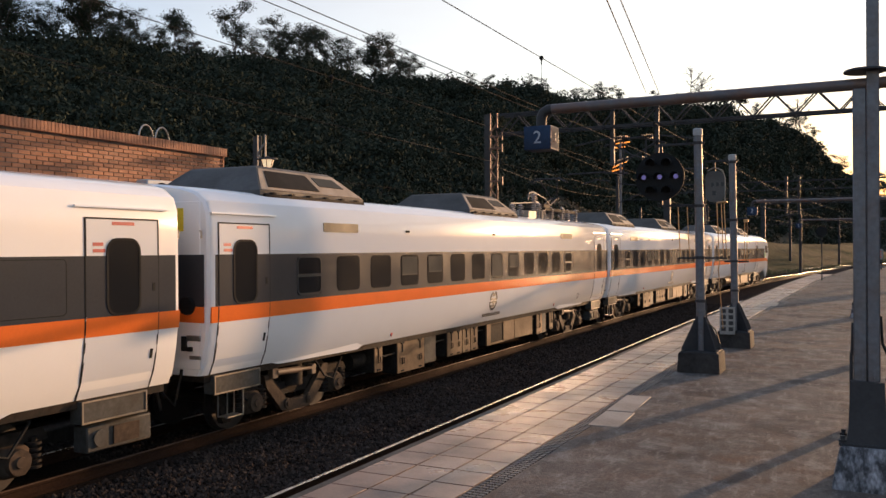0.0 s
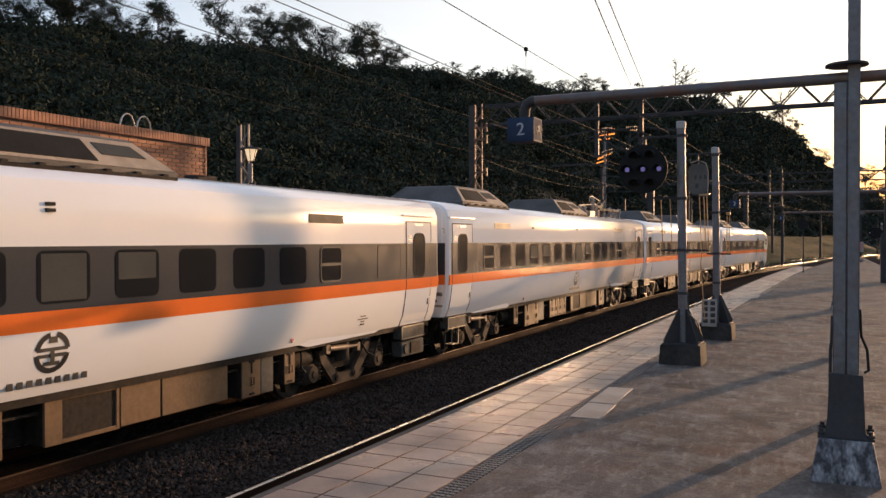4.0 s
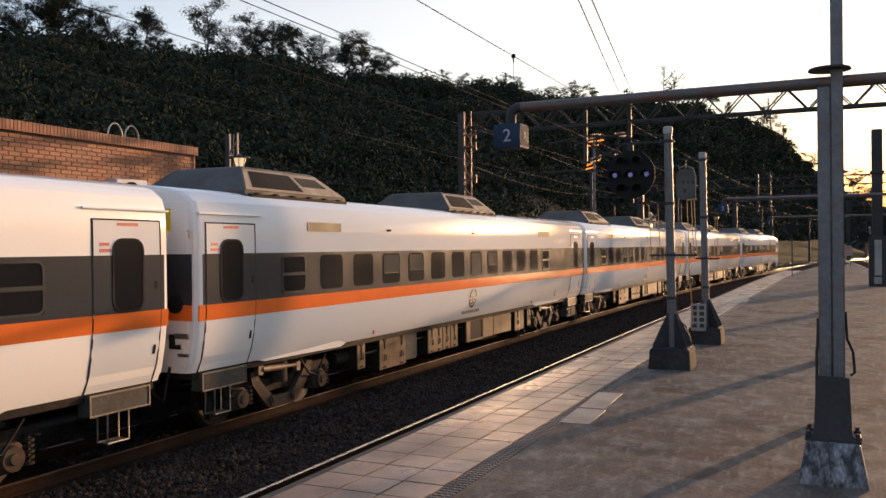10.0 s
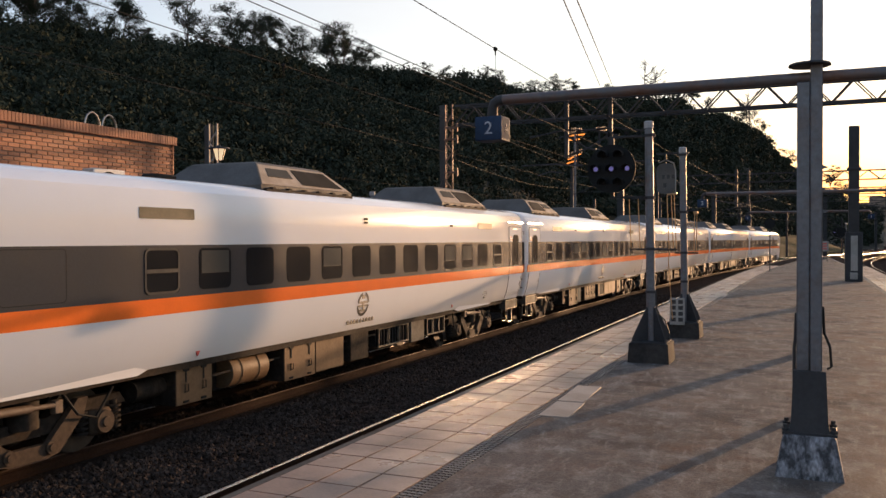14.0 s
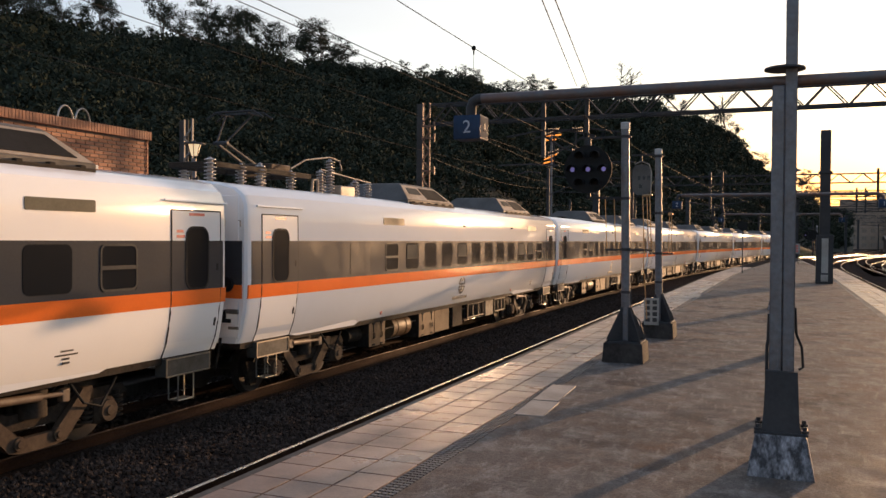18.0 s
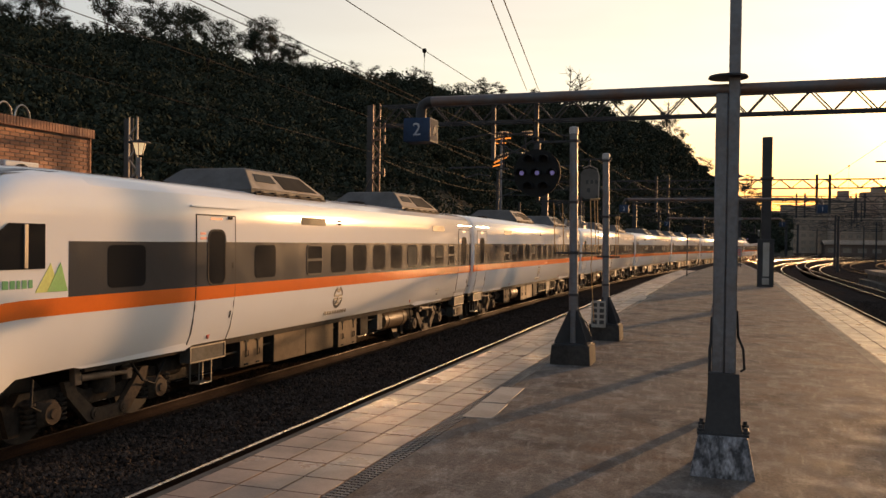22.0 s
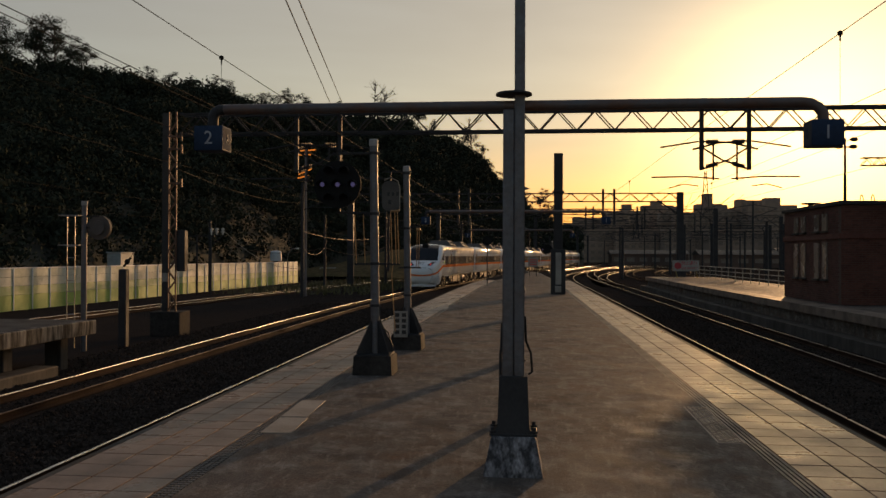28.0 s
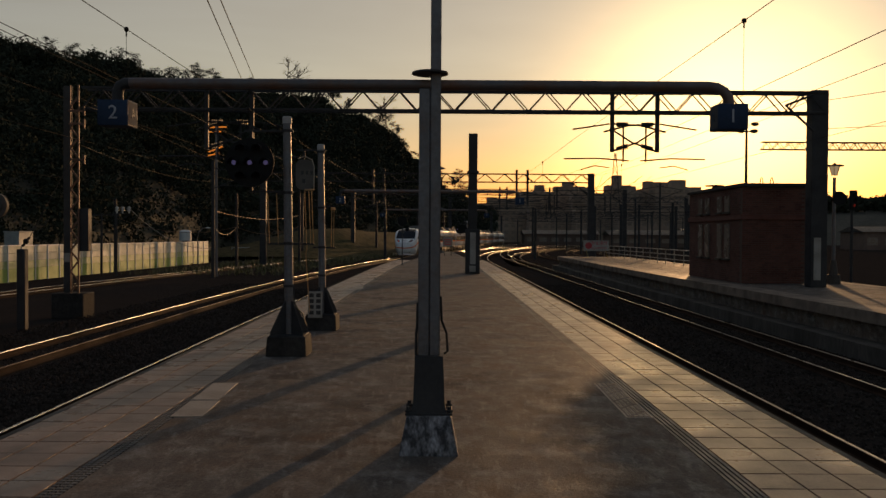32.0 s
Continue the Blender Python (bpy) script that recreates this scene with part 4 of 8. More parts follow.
def bogie(car, y):
    """Two wheelsets in a frame with axle boxes and springs; a dusty cradle hangs between them on arms with round eyes."""
    bg = M()
    for s in (-1, 1):
        bg.prism([(y - 1.6, 0.6), (y - 0.75, 0.6), (y - 0.45, 0.42), (y + 0.45, 0.42), (y + 0.75, 0.6), (y + 1.6, 0.6), (y + 1.5, 0.74), (y + 0.6, 0.74), (y + 0.35, 0.62), (y - 0.35, 0.62), (y - 0.6, 0.74), (y - 1.5, 0.74)], "x", s * 0.92 - 0.07, s * 0.92 + 0.07)
        for d in (-1.1, 1.1):
            for dd in (-0.27, 0.27):
                bg.cyl((s * 1.0, y + d + dd, 0.3), (s * 1.0, y + d + dd, 0.66), 0.05, n=8)
                for c_ in range(5):
                    bg.cyl((s * 1.0, y + d + dd, 0.31 + c_ * 0.066), (s * 1.0, y + d + dd, 0.34 + c_ * 0.066), 0.095, n=12)
        bg.cyl((s * 0.95, y, 0.55), (s * 0.95, y, 1.0), 0.2, n=12)
        bg.prism([(y - 1.75, 0.62), (y - 1.35, 0.62), (y - 1.45, 0.2), (y - 1.62, 0.2)], "x", s * 0.9 - 0.05, s * 0.9 + 0.05)
    bg.box(-0.9, 0.9, y - 0.25, y + 0.25, 0.5, 0.8, 0.04)
    frame_ob = part("bogie", bg, UNDER, car, "grimy bogie frame with coil springs")
    for s in (-1, 1):
        cr = M()
        cr.prism([(y - 0.86, 0.80), (y - 0.70, 0.80), (y - 0.62, 0.66), (y - 0.26, 0.34), (y + 0.26, 0.34), (y + 0.58, 0.66), (y + 0.70, 0.80), (y + 0.86, 0.80), (y + 0.80, 0.60), (y + 0.42, 0.20), (y + 0.26, 0.165), (y - 0.26, 0.165), (y - 0.42, 0.20), (y - 0.80, 0.60)], "x", s * 1.06 - 0.045, s * 1.06 + 0.045)
        cradle = part("cradle", cr, DUSTY, frame_ob, "dusty swing cradle")
        for d in (-0.29, 0.29):
            part("eye", M().cyl((s * 1.09, y + d, 0.29), (s * 1.135, y + d, 0.29), 0.088, 0.082, 18).cyl((s * 1.135, y + d, 0.29), (s * 1.15, y + d, 0.29), 0.045, n=12), DUSTY, frame_ob)
        for d in (-1.1, 1.1):
            bx = M().box(s * 1.0 - 0.11, s * 1.0 + 0.11, y + d - 0.18, y + d + 0.18, 0.27, 0.60, 0.05)
            bx.cyl((s * 1.11, y + d, 0.44), (s * 1.16, y + d, 0.44), 0.155, 0.14, 20)
            bx.cyl((s * 1.16, y + d, 0.44), (s * 1.18, y + d, 0.44), 0.07, 0.06, 12)
            part("axle_box", bx, DUSTY, frame_ob, "round dusty axle box cover")
        dm = M().cyl((s * 1.14, y - 0.62, 0.83), (s * 1.14, y - 0.02, 0.80), 0.052, n=12).cyl((s * 1.14, y - 0.02, 0.80), (s * 1.14, y + 0.34, 0.785), 0.032, n=10)
        dm.box(s * 1.12 - 0.05, s * 1.12 + 0.05, y - 0.74, y - 0.60, 0.74, 0.99, 0.01)
        dm.box(s * 1.12 - 0.05, s * 1.12 + 0.05, y + 0.30, y + 0.42, 0.68, 0.84, 0.01)
        part("damper", dm, DAMPER, frame_ob, "long pale damper")
        hs_ = M().tube([(s * 1.1, y + 0.42, 0.95), (s * 1.19, y + 0.62, 0.62), (s * 1.14, y + 0.95, 0.52), (s * 1.12, y + 1.25, 0.86)], 0.018, 6)
        part("hose", hs_, RUBBER, frame_ob)
        part("hose", M().tube([(s * 1.1, y - 1.4, 0.92), (s * 1.18, y - 1.5, 0.6), (s * 1.12, y - 1.28, 0.5)], 0.018, 6), RUBBER, frame_ob)
    for d in (-1.1, 1.1):
        w = M()
        for s in (-1, 1):
            w.cyl((s * 0.50, y + d, 0.43), (s * 0.535, y + d, 0.43), 0.46, n=28)
            w.cyl((s * 0.535, y + d, 0.43), (s * 0.63, y + d, 0.43), 0.43, n=28)
            w.cyl((s * 0.63, y + d, 0.43), (s * 0.66, y + d, 0.43), 0.16, n=12)
        w.cyl((-0.9, y + d, 0.43), (0.9, y + d, 0.43), 0.075, n=10)
        part("wheelset", w, WHEEL, frame_ob, "steel wheels on an axle")


def roof_unit(car, y, flip=1):
    """An air-conditioner housing with sloped ends and side grilles."""
    body = M()
    ly, lx = 1.48, 1.12
    low = [(-lx, y - ly), (lx, y - ly), (lx, y + ly), (-lx, y + ly)]
    rings = [[(x, yy, 3.5) for x, yy in low], [(x, y + (yy - y), 3.66) for x, yy in low], [(x * 0.64, y + (yy - y) * 0.72, 4.05) for x, yy in low], [(x * 0.58, y + (yy - y) * 0.68, 4.09) for x, yy in low]]
    body.loft(rings)
    u = part("roof_unit", body, ROOFGREY, car, "grey roof air-conditioner housing with sloped sides")
    for s in (-1, 1):
        cover = M()
        p = []
        for t in (0.03, 0.97):
            x, z, span = s * (lx - 0.36 * lx * t + 0.005), 3.66 + 0.39 * t + 0.005, ly * (1 - 0.28 * t) - 0.03
            p += [(x, y - span, z), (x, y + span, z)]
        cover.add(p + [(q[0] - s * 0.03, q[1], q[2] - 0.03) for q in p], [(0, 1, 3, 2), (0, 4, 5, 1), (2, 3, 7, 6), (0, 2, 6, 4), (1, 5, 7, 3)])
        part("side_cover", cover, UNITBEIGE, u, "pale beige side cover", smooth=0)
        for a0, a1, slot in ((-0.55, 0.08, 0), (0.16, 0.52, 1)):
            g = M()
            a0, a1 = (a0, a1) if flip > 0 else (-a1, -a0)
            p = []
            for t, k in ((0.14, 1), (0.86, 1)) if slot == 0 else ((0.4, 1), (0.8, 1)):
                x = s * (lx - 0.36 * lx * t + 0.012)
                z = 3.66 + 0.39 * t + 0.012
                span = ly * (1 - 0.28 * t)
                p += [(x, y + a0 * span * 1.55, z), (x, y + a1 * span * 1.55, z)]
            g.add(p + [(q[0] - s * 0.03, q[1], q[2] - 0.03) for q in p], [(0, 1, 3, 2), (0, 4, 5, 1), (2, 3, 7, 6), (0, 2, 6, 4), (1, 5, 7, 3)])
            part("grille" if slot == 0 else "access_panel", g, SHADE if slot else GRILLE, u, "small grey access panel" if slot else "black intake grille", smooth=0)
    for s in (-1, 1):
        f = M()
        f.box(s * 1.16 - 0.03, s * 1.16 + 0.03, y - 1.42, y + 1.42, 3.46, 3.60, 0.01)
        for i in range(6):
            yy = y - 1.2 + i * 0.48
            f.box(s * 1.14 - 0.05, s * 1.14 + 0.05, yy - 0.05, yy + 0.05, 3.5, 3.63, 0.01)
        part("fixing_rail", f, UNDER, u)


def emblem(m, y, z, r, off=0.004):
    """A round mark of arcs and bars, drawn as plain shapes."""
    for a0, a1 in ((10, 78), (102, 170), (186, 354)):
        pts = [radians(a0 + (a1 - a0) * i / 10) for i in range(11)]
        o = [(side_x(z + r * math.sin(t)) + off, y + r * math.cos(t), z + r * math.sin(t)) for t in pts]
        i_ = [(side_x(z + r * 0.74 * math.sin(t)) + off, y + r * 0.74 * math.cos(t), z + r * 0.74 * math.sin(t)) for t in pts]
        m.loft([o, i_], closed=False)
    for dz, w, h in ((0.62, 0.24, 0.16), (0.16, 0.86, 0.085), (-0.14, 0.84, 0.085), (-0.52, 0.46, 0.10)):
        m.box(side_x(z + dz * r), side_x(z + dz * r) + off, y - w * r, y + w * r, z + (dz - h) * r, z + (dz + h) * r)
    m.box(side_x(z), side_x(z) + off, y - 0.12 * r, y + 0.12 * r, z - 0.5 * r, z + 0.78 * r)


def car_markings(car, y0, y1, ahead):
    c = 0.0
    em = M()
    emblem(em, c, 1.50, 0.235)
    part("emblem", em, LOGO, car, "black round emblem")
    mk = M()
    for i in range(9):
        yy = c - 0.53 + i * 0.122
        mk.box(side_x(1.19), side_x(1.2) + 0.004, yy, yy + 0.078, 1.145, 1.225)
    for i in range(4):
        w_ = (0.10, 0.18, 0.05, 0.05)[i]
        mk.box(side_x(1.3), side_x(1.34 - i * 0.05) + 0.004, 6.75 - w_, 6.75 + w_, 1.34 - i * 0.05, 1.365 - i * 0.05)
    pieces("marking", mk, LOGO, car)
    for yy in (4.62, -4.72):
        part("jacking_mark", M().prism([(yy - 0.05, 1.16), (yy + 0.05, 1.16), (yy, 1.09)], "x", side_x(1.12) - 0.01, side_x(1.15) + 0.006), REDMARK, car, "small red triangle")


NOSE = 3.7
NW = lambda d: HALF * (1 - (1 - min(d / 2.4, 1.0)) ** 2) ** 0.2 if d > 0 else 0.02


def table(rows, d):
    for (a, va), (b, vb) in zip(rows, rows[1:]):
        if d <= b:
            return va + (vb - va) * max(0.0, (d - a) / (b - a))
    return rows[-1][1]


ZT = ((0, 1.44), (0.02, 1.60), (0.06, 1.75), (0.15, 1.92), (0.33, 2.08), (0.6, 2.20), (0.87, 2.36), (1.3, 2.76), (1.9, 3.33), (2.3, 3.51), (2.6, 3.59), (3.1, 3.67), (3.7, 3.69))
ZB = ((0, 1.30), (0.03, 1.05), (0.08, 0.82), (0.2, 0.60), (0.4, 0.46), (0.8, 0.38), (1.5, 0.35), (1.75, 0.42), (2.55, 1.0), (3.7, 1.02))


def nose_taper(d, t):
    """How far the lower nose draws in towards its foot and its shoulders stand out."""
    k = max(0.0, 1 - t / 0.42) ** 1.6 * min(max((1.8 - d) / 1.3, 0.0), 1.0)
    sh = min(max((t - 0.70) / 0.2, 0.0), 1.0) * min(max((d - 0.5) / 0.5, 0.0), 1.0) * min(max((2.9 - d) / 0.8, 0.0), 1.0)
    return (1 - 0.20 * k) * (1 + 0.075 * sh)


def nose_x(d, z):
    """Half width of the nose, d metres from its tip, at height z; None above and below it."""
    zb, zt = table(ZB, d), table(ZT, d)
    t = (z - zb) / max(zt - zb, 1e-3)
    if not 0 <= t <= 1:
        return None
    return side_x(Z_LOW + 0.001 + t * (PROFILE[-1][1] - Z_LOW - 0.002)) * NW(d) / HALF * nose_taper(d, t)


def nose_d(x, z):
    """How far behind the tip the nose is met at (x, z) from the front."""
    lo, hi = 0.0, NOSE
    for _ in range(26):
        mid = (lo + hi) / 2
        w = nose_x(mid, z)
        if w is not None and w >= abs(x):
            hi = mid
        else:
            lo = mid
    return hi


def nose_patch(m, half, z0, z1, sign, tip, off, cols=18, rws=10):
    """A patch that lies on the nose as seen from the front; half(z): its half width."""
    pts = []
    for j in range(rws + 1):
        z = z0 + (z1 - z0) * j / rws
        a, b = half(z)
        for i in range(cols + 1):
            x = a + (b - a) * i / cols
            d = nose_d(x, z)
            n = Vector((x * 0.35, -1.0, 0.8 if z > 1.8 else 0.1)).normalized() * off
            pts.append((x + n.x, tip + sign * (d + n.y), z + n.z))
    m.add(pts, [(j * (cols + 1) + i, j * (cols + 1) + i + 1, (j + 1) * (cols + 1) + i + 1, (j + 1) * (cols + 1) + i) for j in range(rws) for i in range(cols)])
    return m


def stripe_z(d):
    """Lower edge and height of the orange stripe on the nose."""
    k = min(max((d + 0.25) / 2.75, 0.0), 1.0)
    k = k * k * (3 - 2 * k)
    return 1.11 + (STRIPE0 - 1.11) * k, 0.13 + 0.09 * k


def build_car(nose=0, flip=1, shift=0.0):
    """A coach along y, its middle at the origin and the rail at z = 0. nose: -1 cab at the rear, 1 cab at the front, 0 none."""
    car = thing("train_car", pose(0, 0, 0), "white express train car with grey window band and orange stripe" if not nose else "white driving car with rounded nose, dark windscreen and orange stripe", "train car", "cars of the train")
    h = CAR / 2 - 0.27
    y0, y1 = -h, h
    if nose:
        tip = nose * (CAR / 2 + 1.15)
        cut = tip - nose * NOSE
        y0, y1 = (cut, h) if nose < 0 else (-h, cut)
    body = M()
    rings = []
    ends = []
    for s, y in ((-1, y0), (1, y1)):
        if nose == s:
            ends.append([(y, 1.0)])
        else:
            ends.append([(y, 0.955), (y - s * 0.03, 0.985), (y - s * 0.09, 1.0)])
    for y, w in ends[0] + ends[1][::-1]:
        rings.append([(x * w, y, z - (1 - w) * 0.6 * (z > 2.5)) for x, z in section()])
    body.loft(rings)
    b = part("body", body, WHITE, car, "glossy white body shell", smooth=25)
    # band and stripe
    for s in (-1, 1):
        lo, hi = (y0 + 0.1 if nose >= 0 else y0 - 0.44), (y1 - 0.1 if nose <= 0 else y1 + 0.44)
        part("window_band", skin(M(), lo, hi, BAND0, BAND1, 0.003, s), BAND, car, "dark grey window band")
        lo2, hi2 = (y0 + 0.03 if nose >= 0 else y0), (y1 - 0.03 if nose <= 0 else y1)
        part("stripe", skin(M(), lo2, hi2, STRIPE0, BAND0, 0.004, s), ORANGE, car, "orange stripe")
    for s, y in ((-1, y0), (1, y1)):
        if nose != s:
            e = M()
            e.box(-1.30, 1.30, min(y - s * 0.02, y + s * 0.012), max(y - s * 0.02, y + s * 0.012), 1.1, 3.42, 0.02)
            part("end_wall", e, WHITE, car)
            g = M()
            for i in range(5):
                yy = y + s * (0.03 + i * 0.045)
                k = 0.0 if i % 2 else 0.05
                g.box(-0.62 - k, 0.62 + k, yy - 0.02, yy + 0.02, 0.95, 3.12 + k, 0.01)
            part("gangway", g, RUBBER, car, "black rubber gangway bellows")
            part("end_stripe", M().box(-1.25, 1.36, min(y, y + s * 0.016), max(y, y + s * 0.016), STRIPE0, BAND0, 0.004), ORANGE, car)
            part("end_band", M().box(-1.25, 1.36, min(y, y + s * 0.015), max(y, y + s * 0.015), BAND0, BAND1, 0.004), BAND, car)
            cp = M()
            cp.box(-0.3, 0.3, min(y, y + s * 0.24), max(y, y + s * 0.24), 0.72, 0.98, 0.04)
            part("coupler", cp, UNDER, car)
            cp = M()
            cp.tube([(0.7, y, 1.05), (0.7, y + s * 0.12, 0.7), (0.7, y + s * 0.24, 0.9)], 0.035, 6)
            cp.tube([(0.7, y + s * 0.24, 0.9), (0.95, y + s * 0.14, 0.62), (0.95, y, 1.1)], 0.025, 6)
            part("jumper_hose", cp, UNDER, car)
            part("warning_plate", M().box(0.82, 1.0, min(y, y + s * 0.022), max(y, y + s * 0.022), 3.0, 3.32, 0.003), YELLOWPLATE, car, "small yellow warning plate")
            part("grab_handle", M().tube([(1.3, y + s * 0.02, 3.0), (1.36, y + s * 0.06, 3.0), (1.36, y + s * 0.06, 2.9)], 0.012, 5), STEEL, car)
            part("jumper_socket", M().cyl((1.08, y, 1.98), (1.08, y + s * 0.07, 1.98), 0.13, 0.12, 18), RUBBER, car, "round black jumper socket")
            part("end_bracket", M().prism([(0.98, 1.36), (1.16, 1.36), (1.16, 1.42), (1.06, 1.42), (1.06, 1.56), (0.98, 1.56)], "y", min(y, y + s * 0.05), max(y, y + s * 0.05)), RUBBER, car, "black angled bracket")
            part("end_step", M().box(1.1, 1.3, min(y, y + s * 0.02), max(y, y + s * 0.02), 1.25, 1.3, 0.005), STEEL, car)
            part("end_step", M().box(1.05, 1.3, min(y, y + s * 0.03), max(y, y + s * 0.03), 1.5, 1.58, 0.01), STEEL, car)
    # doors
    doors = [(-1, -h), (1, h)]
    if nose:
        doors = [(-nose, -nose * h), (nose, nose * 5.24)]
    for s, ye in doors:
        if nose == s:
            d0, d1 = sorted((ye, ye - s * 1.11))
        else:
            inset = 0.40 if s == flip and not nose else 0.17
            d0, d1 = sorted((ye - s * inset, ye - s * (inset + 1.1)))
        for side in (-1, 1):
            d = part("door", M(), WHITE, car, "sliding plug door with a tall rounded window")
            leaf = M()
            skin(leaf, d0, d1, 1.03, 3.12, 0.006, side, 9)
            d.data = leaf.mesh("door", [WHITE], 25)
            part("door_band", skin(M(), d0 + 0.004, d1 - 0.004, BAND0, BAND1, 0.009, side), BAND, d)
            part("door_stripe", skin(M(), d0 + 0.004, d1 - 0.004, STRIPE0, BAND0, 0.010, side), ORANGE, d)
            seam = M()
            for q in (d0, d1):
                skin(seam, q - 0.012, q + 0.012, 1.02, 3.12, 0.0075, side, 10)
            skin(seam, d0, d1, 3.105, 3.125, 0.0075, side, 1)
            part("door_seal", seam, RUBBER, d)
            mid = (d0 + d1) / 2
            part("door_window", pane(M(), mid - 0.23, mid + 0.23, 2.0, 2.86, 0.13, 0.014, side), GLASS, d, "dark rounded door window")
            part("door_window_frame", ring(M(), mid - 0.23, mid + 0.23, 2.0, 2.86, 0.13, 0.03, 0.018, side), RUBBER, d)
            for q0, q1, z0 in ((mid - 0.17, mid + 0.17, 3.04), (d0 + 0.1, d0 + 0.28, 2.72), (d0 + 0.1, d0 + 0.25, 2.795)):
                part("door_marking", skin(M(), q0, q1, z0, z0 + 0.04, 0.0085, side, 1), REDMARK, d, "small red bar")
            for z0, z1 in ((2.24, 2.34), (1.4, 1.52)):
                part("handle", skin(M(), d1 - 0.1, d1 - 0.06, z0, z1, 0.014, side, 1), RUBBER, d)
            gut = M()
            skin(gut, d0 - 0.15, d1 + 0.15, 3.235, 3.26, 0.03, side, 1)
            part("rain_gutter", gut, WHITE, car)
            step = M().box(side * 1.22 - 0.10, side * 1.22 + 0.10, d0 + 0.06, d1 - 0.06, 0.735, 1.0, 0.012)
            step = part("door_step", step, CASEGREY, car, "grey metal step panel in a bright rim")
            rim = M()
            for y0_, y1_, z0_, z1_ in ((d0 + 0.06, d1 - 0.06, 0.735, 0.755), (d0 + 0.06, d1 - 0.06, 0.98, 1.0), (d0 + 0.06, d0 + 0.08, 0.755, 0.98), (d1 - 0.08, d1 - 0.06, 0.755, 0.98)):
                rim.box(side * 1.325 - 0.006, side * 1.325 + 0.006, y0_, y1_, z0_, z1_)
            part("step_rim", rim, STEEL, step)
            if s < 0 or flip < 0:
                lad = M()
                for x_ in (side * 1.27, side * 1.1):
                    lad.tube([(x_, mid - 0.17, 0.72), (x_, mid - 0.17, 0.36), (x_, mid + 0.17, 0.36), (x_, mid + 0.17, 0.72)], 0.013, 5)
                lad.box(side * 1.185 - 0.09, side * 1.185 + 0.09, mid - 0.17, mid + 0.17, 0.35, 0.365)
                part("foot_iron", lad, STEEL, car, "open steel foot iron")
            else:
                bt = M().box(side * 1.12 - 0.12, side * 1.12 + 0.12, d0 + 0.2, d1 + 0.1, 0.36, 0.68, 0.02)
                bt = part("apparatus_box", bt, CASEGREY, car, "pale grey apparatus box below the step")
                part("apparatus_cover", M().cyl((side * 1.24, d0 + 0.38, 0.52), (side * 1.27, d0 + 0.38, 0.52), 0.10, n=16), CASEGREY, bt)
                part("apparatus_plate", M().box(side * 1.25 - 0.012, side * 1.25 + 0.012, d0 + 0.58, d0 + 0.98, 0.41, 0.63, 0.004), DUSTY, bt)
    # windows
    blank = []
    if nose:
        wins = [(-7.25, -6.47), (-3.5, -2.77)] + [(-0.45 + i * 1.125, 0.29 + i * 1.125) for i in range(7)]
        wc = [(-1.54, -0.86), (7.5, 8.1)]
        if nose > 0:
            wins, wc = ([(-q1, -q0) for q0, q1 in row] for row in (wins, wc))
    else:
        wins = [(4.12 - shift - i * 1.087, 4.83 - shift - i * 1.087) for i in range(11)]
        wins = [w for w in wins if w[0] > -7.0]
        wc = [(5.24 - shift, 5.90 - shift), (-7.86, -7.20)]
        blank = [(7.16 - shift * 1.5, 8.04 - shift * 1.5)]
        if flip < 0:
            wins, wc, blank = ([(-q1, -q0) for q0, q1 in row] for row in (wins, wc, blank))
    rnd = random.Random(5 + nose + flip)
    for side in (-1, 1):
        for a, c in wins:
            w = part("window", pane(M(), a, c, 2.05, 2.63, 0.09, 0.008, side), GLASS, car, "dark tinted window with rounded corners")
            part("window_seal", ring(M(), a, c, 2.05, 2.63, 0.09, 0.009, 0.004, side), GREYSEAL, w)
            if side > 0 and rnd.random() < 0.4:
                k = rnd.choice((0.3, 0.33, 0.33, 0.5))
                part("blind", skin(M(), a + 0.05, c - 0.05, 2.59 - k, 2.60, 0.0092, side, 2), SHADE, w, "half-drawn grey blind")
                part("blind_bar", skin(M(), a + 0.05, c - 0.05, 2.575 - k, 2.59 - k, 0.0096, side, 1), SEAL, w)
        for a, c in wc:
            w = part("window", pane(M(), a, c, 2.03, 2.63, 0.06, 0.008, side), GLASS, car, "small two-part window in a bright frame")
            part("window_frame", ring(M(), a + 0.03, c - 0.03, 2.06, 2.61, 0.07, 0.030, 0.014, side), SEAL, w)
            part("window_bar", skin(M(), a + 0.02, c - 0.02, 2.31, 2.36, 0.014, side, 1), SEAL, w)
        for a, c in blank:
            part("blank_panel", pane(M(), a, c, 2.03, 2.64, 0.05, 0.007, side), BAND, car, "closed panel in the window band")
            part("panel_seal", ring(M(), a, c, 2.03, 2.64, 0.05, 0.01, 0.008, side), RUBBER, car)
        for q in ((5.45 - shift) * flip, -6.6 * flip) if not nose else (1.23 * nose, -6.6 * nose):
            if True:
                part("destination_display", pane(M(), q - 0.53, q + 0.53, 3.03, 3.18, 0.02, 0.008, side), DISPLAY, car, "dull olive destination display")
        for q, two in ((-0.05 * flip, True), (-4.3 * flip, False)):
            vt = M()
            skin(vt, q - 0.06, q + 0.06, 3.06, 3.10, 0.025, side, 1)
            if two:
                skin(vt, q - 0.06, q + 0.06, 3.13, 3.17, 0.025, side, 1)
            part("vent", vt, RUBBER, car, "small black vents")
    car_markings(car, y0, y1, h)
    # below the floor
    part("floor", M().box(-1.25, 1.25, y0 + 0.1, y1 - 0.1, 0.92, 1.06), UNDER, car)
